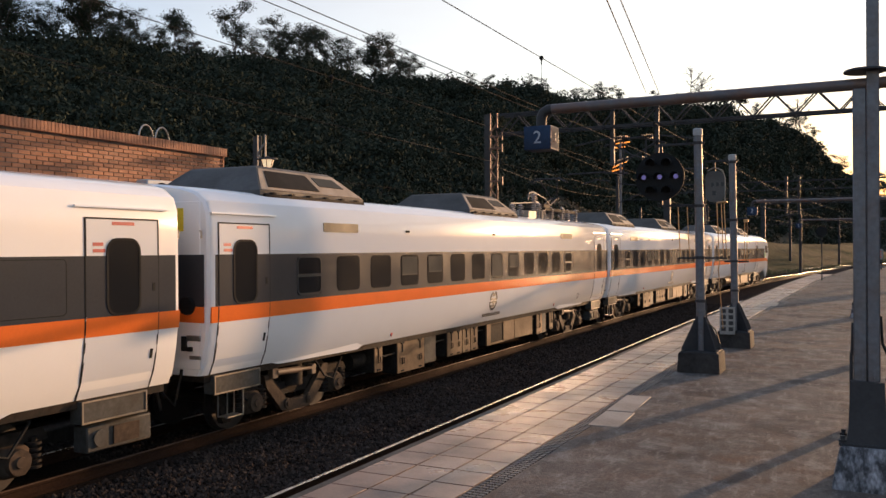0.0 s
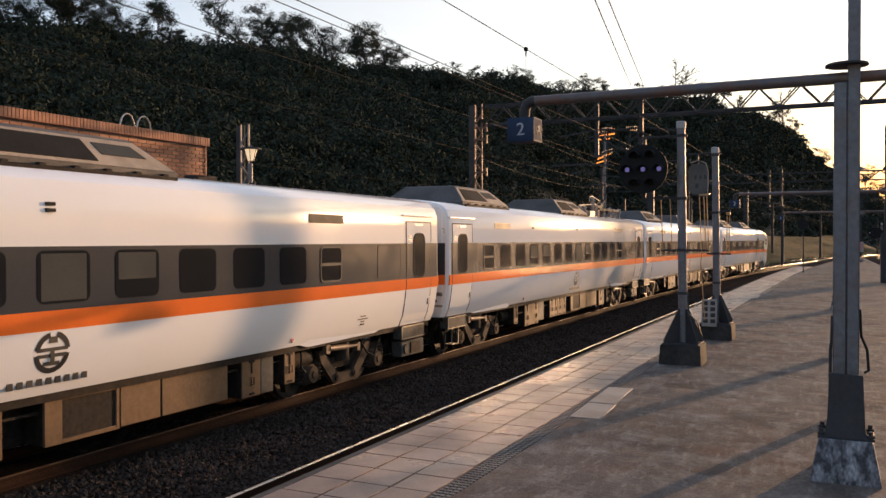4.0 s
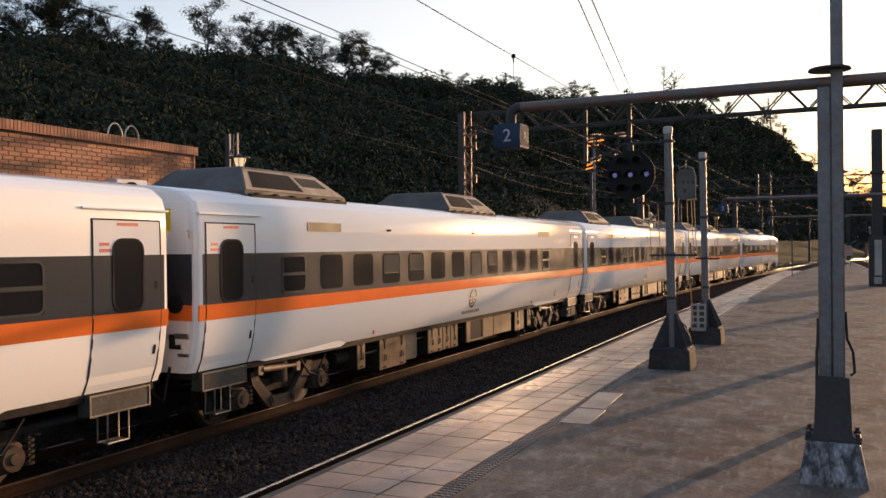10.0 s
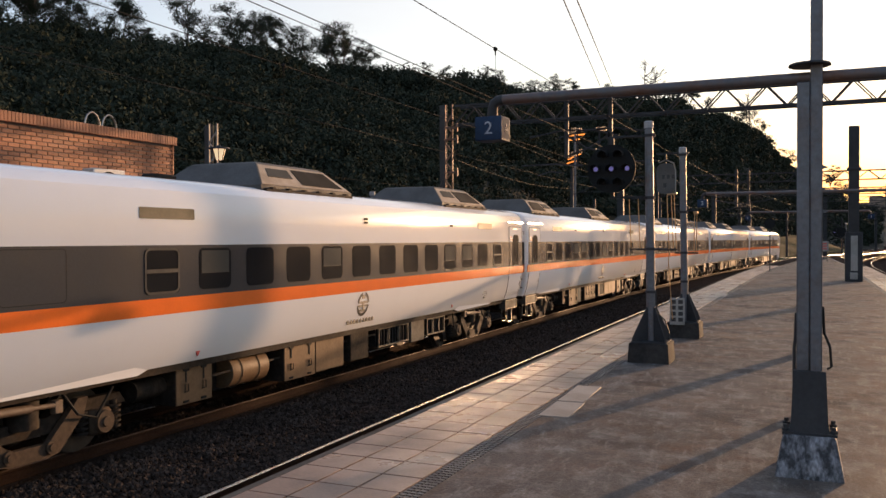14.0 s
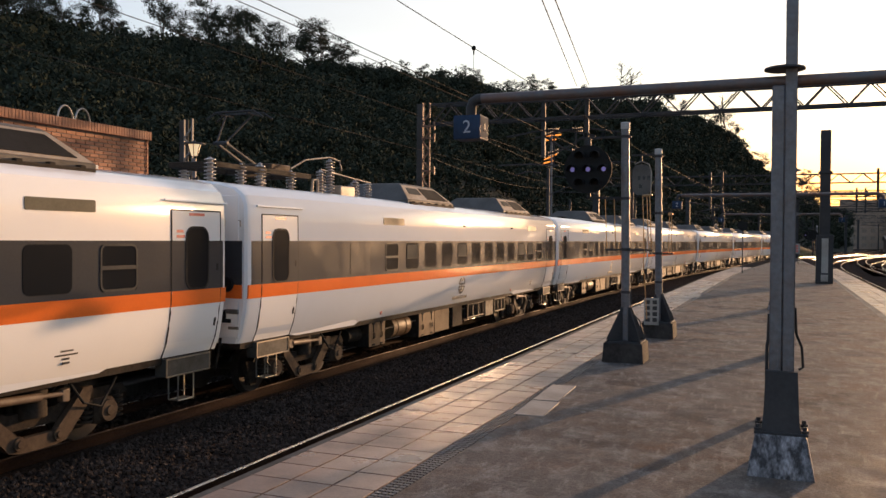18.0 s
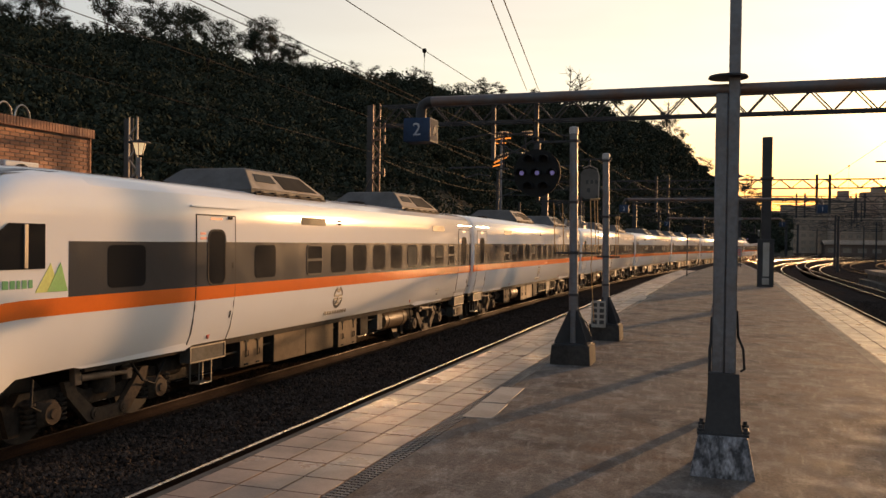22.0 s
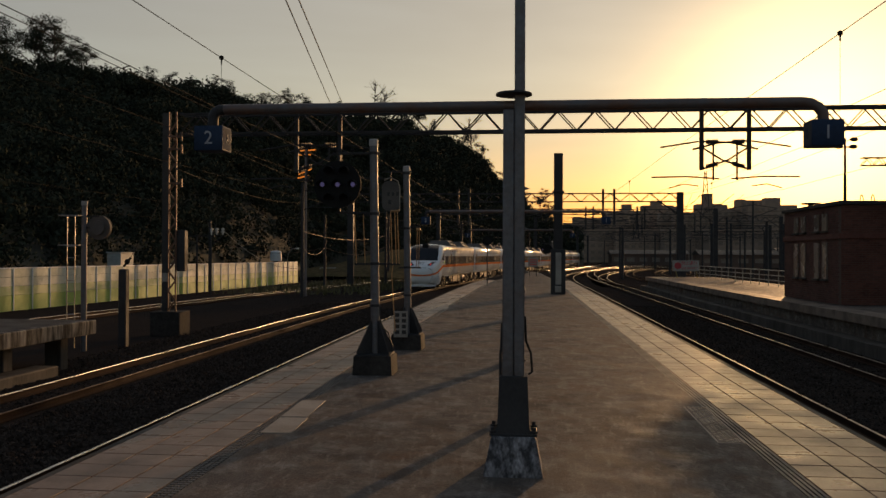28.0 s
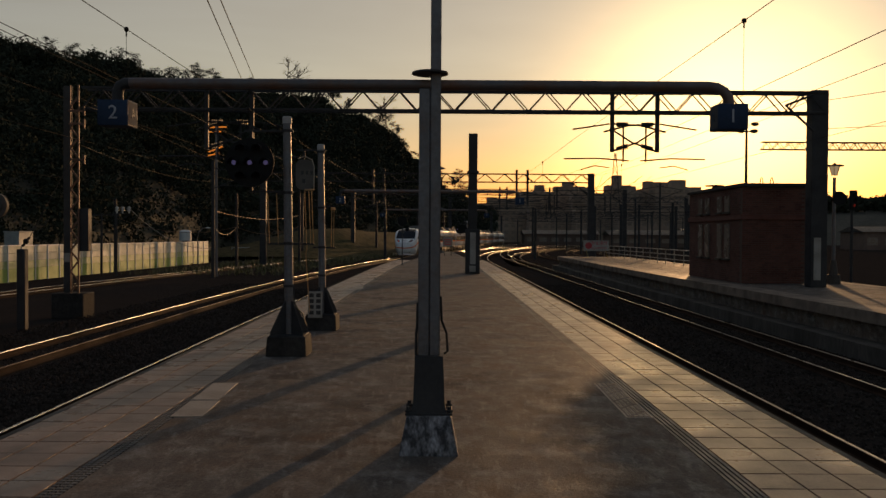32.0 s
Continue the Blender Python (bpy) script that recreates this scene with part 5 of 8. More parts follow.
    part("centre_sill", M().box(-0.85, 0.85, -5.1, 4.95, 0.42, 0.93), UNDER, car, "dark gear between the equipment boxes")
    for s in (-1, 1):
        yb = (6.6 if s > 0 else -7.36) if nose != s else tip - s * 4.45
        bogie(car, yb)
        for side in (-1, 1):
            sk = M()
            e = 1 if yb > 0 else -1
            a, c = yb - e * 1.75, yb + e * 0.95
            sk.loft([[(side * (1.270 + o), a, 1.03), (side * (1.305 + o), a + e * 0.3, 1.09), (side * (1.305 + o), c - e * 0.2, 1.09), (side * (1.270 + o), c, 1.03), (side * (1.292 + o), c - e * 0.2, 0.985), (side * (1.292 + o), a + e * 0.25, 0.965)] for o in (-0.02, 0.004)])
            part("skirt", sk, WHITE, car)
    # from, to, underside, kind: 0 latched box, 1 dark case, 2 louvres, 3 plain box, 4 grey case, 5 dark recess in a pale frame
    if flip > 0 and not nose:
        layout = ((-5.14, -4.84, 0.44, 0), (-4.28, -3.15, 0.31, 0), (-3.13, -2.60, 0.37, 4), (-2.08, -1.32, 0.38, 0), (-1.30, -0.88, 0.38, 0), (-0.86, -0.46, 0.38, 0), (0.06, 1.15, 0.40, 5), (1.17, 1.86, 0.41, 3), (1.88, 3.20, 0.41, 3), (3.52, 3.97, 0.36, 0), (3.99, 4.31, 0.36, 4), (4.58, 4.87, 0.41, 0))
    elif nose:
        layout = ((-3.54, -2.75, 0.44, 0), (-2.35, -1.07, 0.38, 3), (-1.05, 0.22, 0.38, 3), (0.48, 1.46, 0.34, 0), (1.70, 2.15, 0.48, 1), (2.72, 3.05, 0.52, 4))
        layout = layout if nose < 0 else tuple((-c, -a, zb, kind) for a, c, zb, kind in layout)
    else:
        layout = ((-5.03, -4.25, 0.40, 0), (-2.37, -1.40, 0.34, 0), (-1.38, -0.39, 0.36, 3), (-0.1, 0.62, 0.38, 1), (1.05, 2.48, 0.50, 2), (2.6, 3.3, 0.45, 4), (3.45, 4.5, 0.50, 2))
    ta, tc = (-3.7, -2.75) if not nose else sorted((-nose * 3.35, -nose * 4.85))
    for side in (-1, 1) if flip < 0 or nose else ():
        tank = M()
        tank.cyl((side * 0.93, ta, 0.68), (side * 0.93, tc, 0.68), 0.25, n=18)
        for q in (ta + 0.25, tc - 0.25):
            tank.cyl((side * 0.93, q - 0.02, 0.68), (side * 0.93, q + 0.02, 0.68), 0.262, n=18)
        part("air_tank", tank, BOXES, car, "dusty beige air tank")
    for a, c, zb, kind in layout:
        bx = M()
        if kind == 2:
            bx.box(-1.12, 1.12, a, c, zb + 0.03, 0.95, 0.01)
            eb = part("equipment_box", bx, UNDER, car, "dark ribbed equipment case")
            fin = M().box(-1.16, 1.16, 0, (c - a) * 0.05, zb + 0.03, 0.90, 0.006).mesh("fin", [GRILLE])
            for i in range(11):
                part("fin", fin, GRILLE, eb).location = (0, a + (c - a) * (i + 0.3) / 11, 0)
            fr = M()
            for q in (a + 0.03, (a * 2 + c) / 3, (a + c * 2) / 3, c - 0.03):
                fr.box(1.17, 1.2, q - 0.018, q + 0.018, zb + 0.02, 0.9, 0.003)
            for z in (zb + 0.03, 0.9):
                fr.box(1.17, 1.2, a, c, z - 0.018, z + 0.018, 0.003)
            part("case_frame", fr, OLIVE, eb, "olive frame round the louvres")
            for q in (a + (c - a) * 0.26, a + (c - a) * 0.60):
                part("handle", M().box(1.195, 1.215, q - 0.012, q + 0.012, zb + 0.12, zb + 0.30, 0.003), CASEGREY, eb)
        else:
            bx.box(-1.2, 1.2, a, c, zb, 0.96, 0.012)
            eb = part("equipment_box", bx, CASEGREY if kind == 4 else UNDER, car, {1: "", 4: "grey equipment case", 5: "dark recess in a pale frame"}.get(kind, "dark equipment box with a beige cover"))
            for side in (-1, 1):
                if kind in (0, 3):
                    part("cover_plate", M().box(side * 1.205 - 0.008, side * 1.205 + 0.008, a + 0.006, c - 0.006, zb + 0.006, 0.95, 0.004), BOXES, eb, "dusty beige cover")
                if kind == 5:
                    fr = M()
                    for y0_, y1_, z0_, z1_ in ((a, a + 0.24, zb, 0.95), (c - 0.05, c, zb, 0.95), (a + 0.24, c - 0.05, zb, zb + 0.05), (a + 0.24, c - 0.05, 0.90, 0.95)):
                        fr.box(side * 1.2 - 0.02, side * 1.2 + 0.02, y0_, y1_, z0_, z1_, 0.004)
                    part("case_frame", fr, BOXES, eb, "pale frame")
                places = ((a + 0.2, c - 0.2) if c - a > 0.6 else ((a + c) / 2,)) if kind == 0 else ()
                for q in places:
                    lt = M().box(side * 1.215 - 0.01, side * 1.215 + 0.01, q - 0.012, q + 0.012, 0.72, 0.90)
                    lt.prism([(q - 0.07, 0.92), (q + 0.07, 0.92), (q + 0.05, 0.88), (q - 0.05, 0.88)], "x", side * 1.215 - 0.014, side * 1.215 + 0.014)
                    lt.box(side * 1.215 - 0.012, side * 1.215 + 0.012, q - 0.055, q + 0.055, zb + 0.03, zb + 0.06)
                    pieces("latch", lt, RUBBER, eb)
                    mz = zb + 0.24
                    part("handle", M().tube([(side * 1.216, q - 0.035, mz - 0.06), (side * 1.235, q - 0.035, mz - 0.06), (side * 1.235, q - 0.035, mz + 0.06), (side * 1.235, q + 0.035, mz + 0.05), (side * 1.235, q + 0.035, mz - 0.05), (side * 1.216, q - 0.035, mz - 0.06)], 0.008, 5), UNDER, eb)
    pp = M()
    for side in (-1, 1):
        pp.tube([(side * 1.1, -5.0, 0.85), (side * 1.15, -4.7, 0.7), (side * 1.1, -1.0, 0.78), (side * 1.12, 5.0, 0.8)], 0.022, 5)
        pp.cyl((side * 0.9, 5.05, 0.72), (side * 0.9, 5.6, 0.72), 0.17, n=12)
        pp.cyl((side * 0.9, -5.6, 0.68), (side * 0.9, -5.0, 0.68), 0.15, n=12)
    part("piping", pp, UNDER, car)
    # roof
    if not nose:
        for yu in (-6.85, 0.8) if flip > 0 else (-1.4, 6.0):
            roof_unit(car, yu, flip)
    else:
        roof_unit(car, -nose * 6.0, nose)
        roof_unit(car, nose * 1.6, nose)
    an = M()
    an.box(-0.15, 0.15, 4.0 * flip - 0.25, 4.0 * flip + 0.25, 3.66, 3.78, 0.03)
    part("roof_fitting", an, UNDER, car)
    if nose:
        front(car, nose, tip)
    return car


def front(car, sign, tip):
    """The rounded nose with windscreen, lights and stripe; sign: the way it points."""
    s = -sign
    ds = [0.0, 0.004, 0.012, 0.03, 0.06, 0.1, 0.16, 0.24, 0.33, 0.45, 0.6, 0.73, 0.87, 1.0, 1.15, 1.3, 1.5, 1.75, 1.9, 2.1, 2.3, 2.6, 3.1, NOSE]
    m = M()
    m.loft([[(x * nose_taper(d, (z - table(ZB, d)) / max(table(ZT, d) - table(ZB, d), 1e-3)), tip + s * d, z) for x, z in section(NW(d) / HALF, table(ZB, d), table(ZT, d))] for d in ds])
    part("nose", m, WHITE, car, "glossy white rounded nose", smooth=50)
    glass = nose_patch(M(), lambda z: (-(1.23 - 0.17 * ((z - 2.28) / 1.36) ** 2.2), 1.23 - 0.17 * ((z - 2.28) / 1.36) ** 2.2), 2.32, 3.58, s, tip, 0.014, 22, 14)
    ws = part("windscreen", glass, SCREEN, car, "wide dark wraparound windscreen")
    wp = M()
    for a, b in ((0.15, 0.62), (-0.2, -0.55)):
        wp.tube([(a, tip + s * (nose_d(a, 2.3) - 0.03), 2.32), (b, tip + s * (nose_d(b, 2.62) - 0.035), 2.62)], 0.012, 5)
    part("wiper", wp, RUBBER, ws)
    bar = nose_patch(M(), lambda z: (-0.72, -0.25), 3.08, 3.16, s, tip, 0.022, 6, 2)
    part("windscreen_label", bar, SHADE, ws)
    tl = M()
    d = nose_d(0, 3.5)
    tl.box(-0.24, 0.24, min(tip + s * (d - 0.26), tip + s * (d + 0.3)), max(tip + s * (d - 0.26), tip + s * (d + 0.3)), 3.32, 3.70, 0.09)
    for x in (-0.12, 0.12):
        tl.cyl((x, tip + s * (d - 0.29), 3.50), (x, tip + s * d, 3.50), 0.085, n=12)
    tl.cyl((0.05, tip + s * (d + 0.15), 3.68), (0.05, tip + s * (d + 0.15), 3.92), 0.045, n=8)
    part("roof_headlight", tl, RUBBER, car, "black twin headlight housing")
    for k in (-1, 1):
        hl = nose_patch(M(), lambda z, k=k: tuple(sorted((k * (0.53 + 1.05 * max(0.0, z - 1.93) + 2.5 * max(0.0, 1.93 - z)), k * (0.85 + 0.95 * (z - 1.90))))), 1.90, 2.20, s, tip, 0.012, 8, 6)
        head = part("tail_lamp_housing", hl, LIGHTHOUSING, car, "slanted dark lamp cluster with a red lamp")
        rx = k * 0.79
        dd = nose_d(rx, 2.0)
        part("red_light", M().cyl((rx, tip + s * (dd + 0.02), 2.0), (rx, tip + s * (dd - 0.03), 2.01), 0.038, n=12), REDLIGHT, head, "lit red tail lamp")
        for i in range(4):
            z = 1.945 + i * 0.03
            part("lamp_louvre", nose_patch(M(), lambda z, k=k: tuple(sorted((k * 0.68, k * 0.90))), z, z + 0.008, s, tip, 0.018, 3, 1), REDMARK, head)
    lean = lambda a, b: lambda z: (a + 0.25 * (z - 2.08), b + 0.45 * (z - 2.08))
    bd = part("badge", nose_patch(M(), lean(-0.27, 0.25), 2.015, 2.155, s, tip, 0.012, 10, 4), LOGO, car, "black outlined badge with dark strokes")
    part("badge_face", nose_patch(M(), lean(-0.25, 0.225), 2.03, 2.14, s, tip, 0.018, 10, 4), WHITE, bd)
    for a, b in ((-0.19, -0.07), (-0.05, 0.05), (0.08, 0.18)):
        part("badge_mark", nose_patch(M(), lean(a, b), 2.105, 2.125, s, tip, 0.023, 3, 1), LOGO, bd)
        part("badge_mark", nose_patch(M(), lean((a + b) / 2 - 0.022, (a + b) / 2 + 0.022), 2.045, 2.105, s, tip, 0.023, 2, 1), LOGO, bd)
    # stripe round the nose
    dd = [0.12, 0.16, 0.25, 0.35, 0.5, 0.7, 0.9, 1.1, 1.3, 1.5, 1.75, 2.0, 2.25, 2.55, 3.0, NOSE]
    for k in (-1, 1):
        rings = []
        for d in dd:
            z0, hgt = stripe_z(d)
            ring_ = []
            for i in range(4):
                z = z0 + hgt * i / 3
                z = min(max(z, table(ZB, d) + 0.01), table(ZT, d) - 0.01)
                x = nose_x(d, z) or 0.0
                ring_.append((k * (x + 0.005), tip + s * (d - 0.006 * max(0, 1 - d)), z))
            rings.append(ring_)
        part("nose_stripe", M().loft(rings, closed=False), ORANGE, car, "orange stripe curving round the nose")
    fs = M()
    rows_ = [[(x, 1.055 + 0.13 * j / 3 + 0.07 * (x / 0.9) ** 2) for x in [0.93 * i / 12 for i in range(-12, 13)]] for j in range(4)]
    fs.loft([[(x, tip + s * (nose_d(x, z) - 0.007), z) for x, z in row] for row in rows_], closed=False)
    part("front_stripe", fs, ORANGE, car, "orange stripe across the nose")
    # seams of the coupler cover and the pilot
    seam = M()
    pts = []
    for i in range(49):
        t = math.pi * (-0.40 + 1.80 * i / 48)
        x = 0.97 * math.copysign(abs(math.cos(t)) ** 0.6, math.cos(t))
        z = 1.28 + (0.47 * math.sin(t) ** 0.7 if math.sin(t) > 0 else -0.86 * abs(math.sin(t)) ** 1.1)
        pts.append((x, tip + s * (nose_d(x, z) - 0.004), z))
    seam.tube(pts, 0.011, 5)
    part("cover_seam", seam, RUBBER, car, "dark outline of the coupler cover")
    for k in (-1, 1):
        pts = [(k * ((nose_x(d, z) or 0.0) + 0.001), tip + s * d, z) for d, z in ((0.20, 0.99), (0.35, 0.99), (0.55, 1.0), (0.75, 1.01), (0.98, 1.03))]
        part("skirt_seam", M().tube(pts, 0.006, 4), RUBBER, car, "dark joint along the skirt")
        pts = [(k * ((nose_x(d, z) or 0.0) + 0.001), tip + s * d, z) for d, z in ((0.98, 1.03), (0.92, 0.85), (0.86, 0.65), (0.80, 0.5))]
        part("skirt_seam", M().tube(pts, 0.005, 4), RUBBER, car)
        x = k * nose_x(0.9, 1.27)
        part("side_lamp", M().box(min(x - k * 0.03, x + k * 0.012), max(x - k * 0.03, x + k * 0.012), min(tip + s * 0.84, tip + s * 0.98), max(tip + s * 0.84, tip + s * 0.98), 1.235, 1.305, 0.012), LIGHTHOUSING, car, "small dark oval side lamp")
    pl = M()
    pl.prism([(-0.5, tip + s * 0.45), (0.5, tip + s * 0.45), (0.78, tip + s * 0.62), (0.95, tip + s * 0.95), (1.02, tip + s * 1.45), (-1.02, tip + s * 1.45), (-0.95, tip + s * 0.95), (-0.78, tip + s * 0.62)], "z", 0.23, 0.45)
    part("pilot", pl, WHITE, car, "white snow pilot below the nose")
    for k in (-1, 1):
        cols = []
        for i in range(13):
            d = 1.68 + 1.18 * i / 12
            z1 = min(2.89, 2.36 + 0.53 * (i / 6) ** 0.8)
            cols.append([(k * (nose_x(d, z) + 0.012), tip + s * d, z) for z in [2.34 + (z1 - 2.34) * n / 5 for n in range(6)]])
        cw = M().loft(cols, closed=False)
        part("cab_window", cw, GLASS, car, "raked cab side window", smooth=0)
        part("cab_window_mullion", M().box(min(k * 1.44, k * 1.488), max(k * 1.44, k * 1.488), min(tip + s * 2.52, tip + s * 2.58), max(tip + s * 2.52, tip + s * 2.58), 2.35, 2.88, 0.004), STEEL, car)
    for a, b in ((2.22, 2.30), (2.33, 2.40), (2.43, 2.48), (2.51, 2.58), (2.61, 2.67)):
        part("side_mark", M().box(HALF - 0.03, HALF + 0.006, min(tip + s * a, tip + s * b), max(tip + s * a, tip + s * b), 2.11, 2.21), GREENMARK, car, "small dark green bar")
    part("peak_mark", M().prism([(tip + s * 2.71, 2.05), (tip + s * 3.10, 2.05), (tip + s * 2.96, 2.41)], "x", HALF - 0.01, HALF + 0.005), LIMEMARK, car, "pale green peak")
    part("peak_mark", M().prism([(tip + s * 2.90, 2.05), (tip + s * 3.24, 2.05), (tip + s * 3.12, 2.41)], "x", HALF - 0.01, HALF + 0.008), PEAKGREEN, car, "green peak")


def insulator(car, x, y, z, h):
    """A stack of pale glazed sheds on a core, as one turned body."""
    n = int(h / 0.062)
    rings = [(0.045, z)]
    for i in range(n):
        q = z + 0.04 + i * 0.062
        rings += [(0.05, q), (0.105, q + 0.018), (0.105, q + 0.026), (0.05, q + 0.044)]
    rings += [(0.045, z + h), (0.02, z + h + 0.03)]
    m = M().loft([[(x + r * math.cos(2 * math.pi * k / 14), y + r * math.sin(2 * math.pi * k / 14), q) for k in range(14)] for r, q in rings])
    part("insulator", m, PORCELAIN, car, "ribbed pale roof insulator")


def pantograph(car, sg):
    """Roof gear of a powered car: single-arm pantograph on a dark frame, insulators, bus bars and boxes; sg: which end of the car."""
    at = lambda pts: [(x, sg * y, z) for x, y, z in pts]
    fr = M()
    for x in (-0.45, 0.45):
        fr.box(x - 0.05, x + 0.05, min(sg * 9.3, sg * 6.3), max(sg * 9.3, sg * 6.3), 3.92, 4.02, 0.01)
    for y in (9.3, 7.8, 6.3):
        fr.box(-0.5, 0.5, sg * y - 0.05, sg * y + 0.05, 3.92, 4.02, 0.01)
    part("roof_frame", fr, UNDER, car, "dark insulated roof frame")
    p = M()
    for x in (-0.25, 0.25):
        p.tube(at([(x * 0.5, 7.5, 4.05), (x * 0.4, 8.55, 4.42)]), 0.03, 7)
        p.tube(at([(x * 0.4, 8.55, 4.42), (x * 1.2, 8.0, 5.0)]), 0.018, 7)
    p.tube(at([(-0.15, 8.55, 4.42), (0.15, 8.55, 4.42)]), 0.035, 7)
    for y in (8.15, 7.85):
        p.tube(at([(-0.62, y, 4.92), (-0.42, y, 5.04), (0.42, y, 5.04), (0.62, y, 4.92)]), 0.02, 7)
    p.tube(at([(-0.3, 8.2, 5.0), (-0.3, 7.8, 5.0)]), 0.02, 6)
    p.tube(at([(0.3, 8.2, 5.0), (0.3, 7.8, 5.0)]), 0.02, 6)
    part("pantograph", p, DARKSTEEL, car, "raised single-arm pantograph")
    for y, h in ((9.45, 0.45), (8.58, 0.42), (7.99, 0.48), (6.95, 0.42), (5.80, 0.52), (5.42, 0.78), (4.29, 0.42), (3.66, 0.38)):
        insulator(car, 0.45, sg * y, 3.60, h)
    for y in (9.0, 6.6):
        insulator(car, -0.45, sg * y, 3.58, 0.34)
    part("bus_bar", M().tube(at([(0.45, 6.95, 4.08), (0.45, 6.4, 4.3), (0.45, 5.42, 4.44), (0.45, 5.0, 4.40), (0.45, 4.9, 4.2)]), 0.018, 6), LATTICEGREY, car)
    part("bus_bar", M().tube(at([(0.45, 5.80, 4.16), (0.45, 4.29, 4.06), (0.45, 3.5, 4.02)]), 0.018, 6), LATTICEGREY, car)
    part("roof_box", M().box(0.1, 0.6, min(sg * 5.2, sg * 4.55), max(sg * 5.2, sg * 4.55), 3.5, 3.86, 0.02), UNITBEIGE, car, "beige box on the roof")
    part("roof_box", M().box(-0.3, 0.3, min(sg * 7.4, sg * 6.7), max(sg * 7.4, sg * 6.7), 4.02, 4.16, 0.02), DUSTY, car, "grimy box under the arm")
    part("switch_frame", M().tube(at([(0.5, 6.25, 3.55), (0.5, 6.2, 3.92), (0.5, 6.0, 3.92), (0.5, 5.98, 3.55)]), 0.03, 6), UNITBEIGE, car)


middle, turned, powered = build_car(0, 1), build_car(0, -1), build_car(0, -1, 1.12)
tail = build_car(-1)
lead = build_car(1)
# from the rear to the front
cars = [tail, turned, powered, copy_thing(turned, pose(0, 0, 0)), middle, copy_thing(middle, pose(0, 0, 0)), copy_thing(middle, pose(0, 0, 0)), lead]
pantograph(cars[2], -1)
pantograph(cars[5], 1)
# the joint between the fifth and sixth car runs along the track by these metres, second by second
RUN = (8.25, 10.5, 12.5, 14.42, 16.42, 18.42, 20.36, 22.29, 24.24, 26.32, 28.75, 31.72, 35.3, 39.54, 44.4, 49.95, 56.42, 63.57, 71.3, 79.48, 88.2, 97.45, 107.1, 117.05, 127.26, 137.65, 148.0, 158.3, 168.6, 178.9, 189.2, 199.5, 209.8)


def car_pose(k, t_run):
    """The pose of car k (0: the last) when the joint stands at t_run."""
    mid = t_run + (k - 4.5) * CAR
    a, b = (bend(*TRACKS["train"], mid + d)[:2] for d in (-7.1, 7.1))
    turn = math.atan2(-(b[0] - a[0]), b[1] - a[1])
    return Matrix.Translation(((a[0] + b[0]) / 2, (a[1] + b[1]) / 2, RAIL_Z)) @ Matrix.Rotation(turn, 4, "Z")


def motions():
    for k, car in enumerate(cars):
        walk(car, [(float(t), car_pose(k, s)) for t, s in enumerate(RUN)])

# ---------------------------------------------------------------- writing


def writing(text, size, material_, parent, at, name="lettering", label="", depth=0.002):
    """Words in the built-in font, as a mesh."""
    cu = bpy.data.curves.new(name, "FONT")
    cu.body, cu.size, cu.extrude, cu.align_x, cu.align_y = text, size, depth, "CENTER", "CENTER"
    tmp = new(name, cu)
    me = bpy.data.meshes.new_from_object(tmp.evaluated_get(bpy.context.evaluated_depsgraph_get()))
    bpy.data.objects.remove(tmp)
    me.materials.clear()
    me.materials.append(material_)
    ob = new(name, me)
    ob.parent, ob.matrix_basis = parent, at
    return tagged(ob, label)


FACE = pose(0, 0, 0, 90, 0, 0)       # turns flat writing upright, to be read from -y
# ---------------------------------------------------------------- posts on the island platform


def bolts(parent, places, r=0.016, h=0.05):
    for x, y, z in places:
        b = M().cyl((x, y, z), (x, y, z + h), r, n=8)
        b.cyl((x, y, z + 0.004), (x, y, z + 0.022), r * 1.8, n=6)
        part("bolt", b, DARKSTEEL, parent)


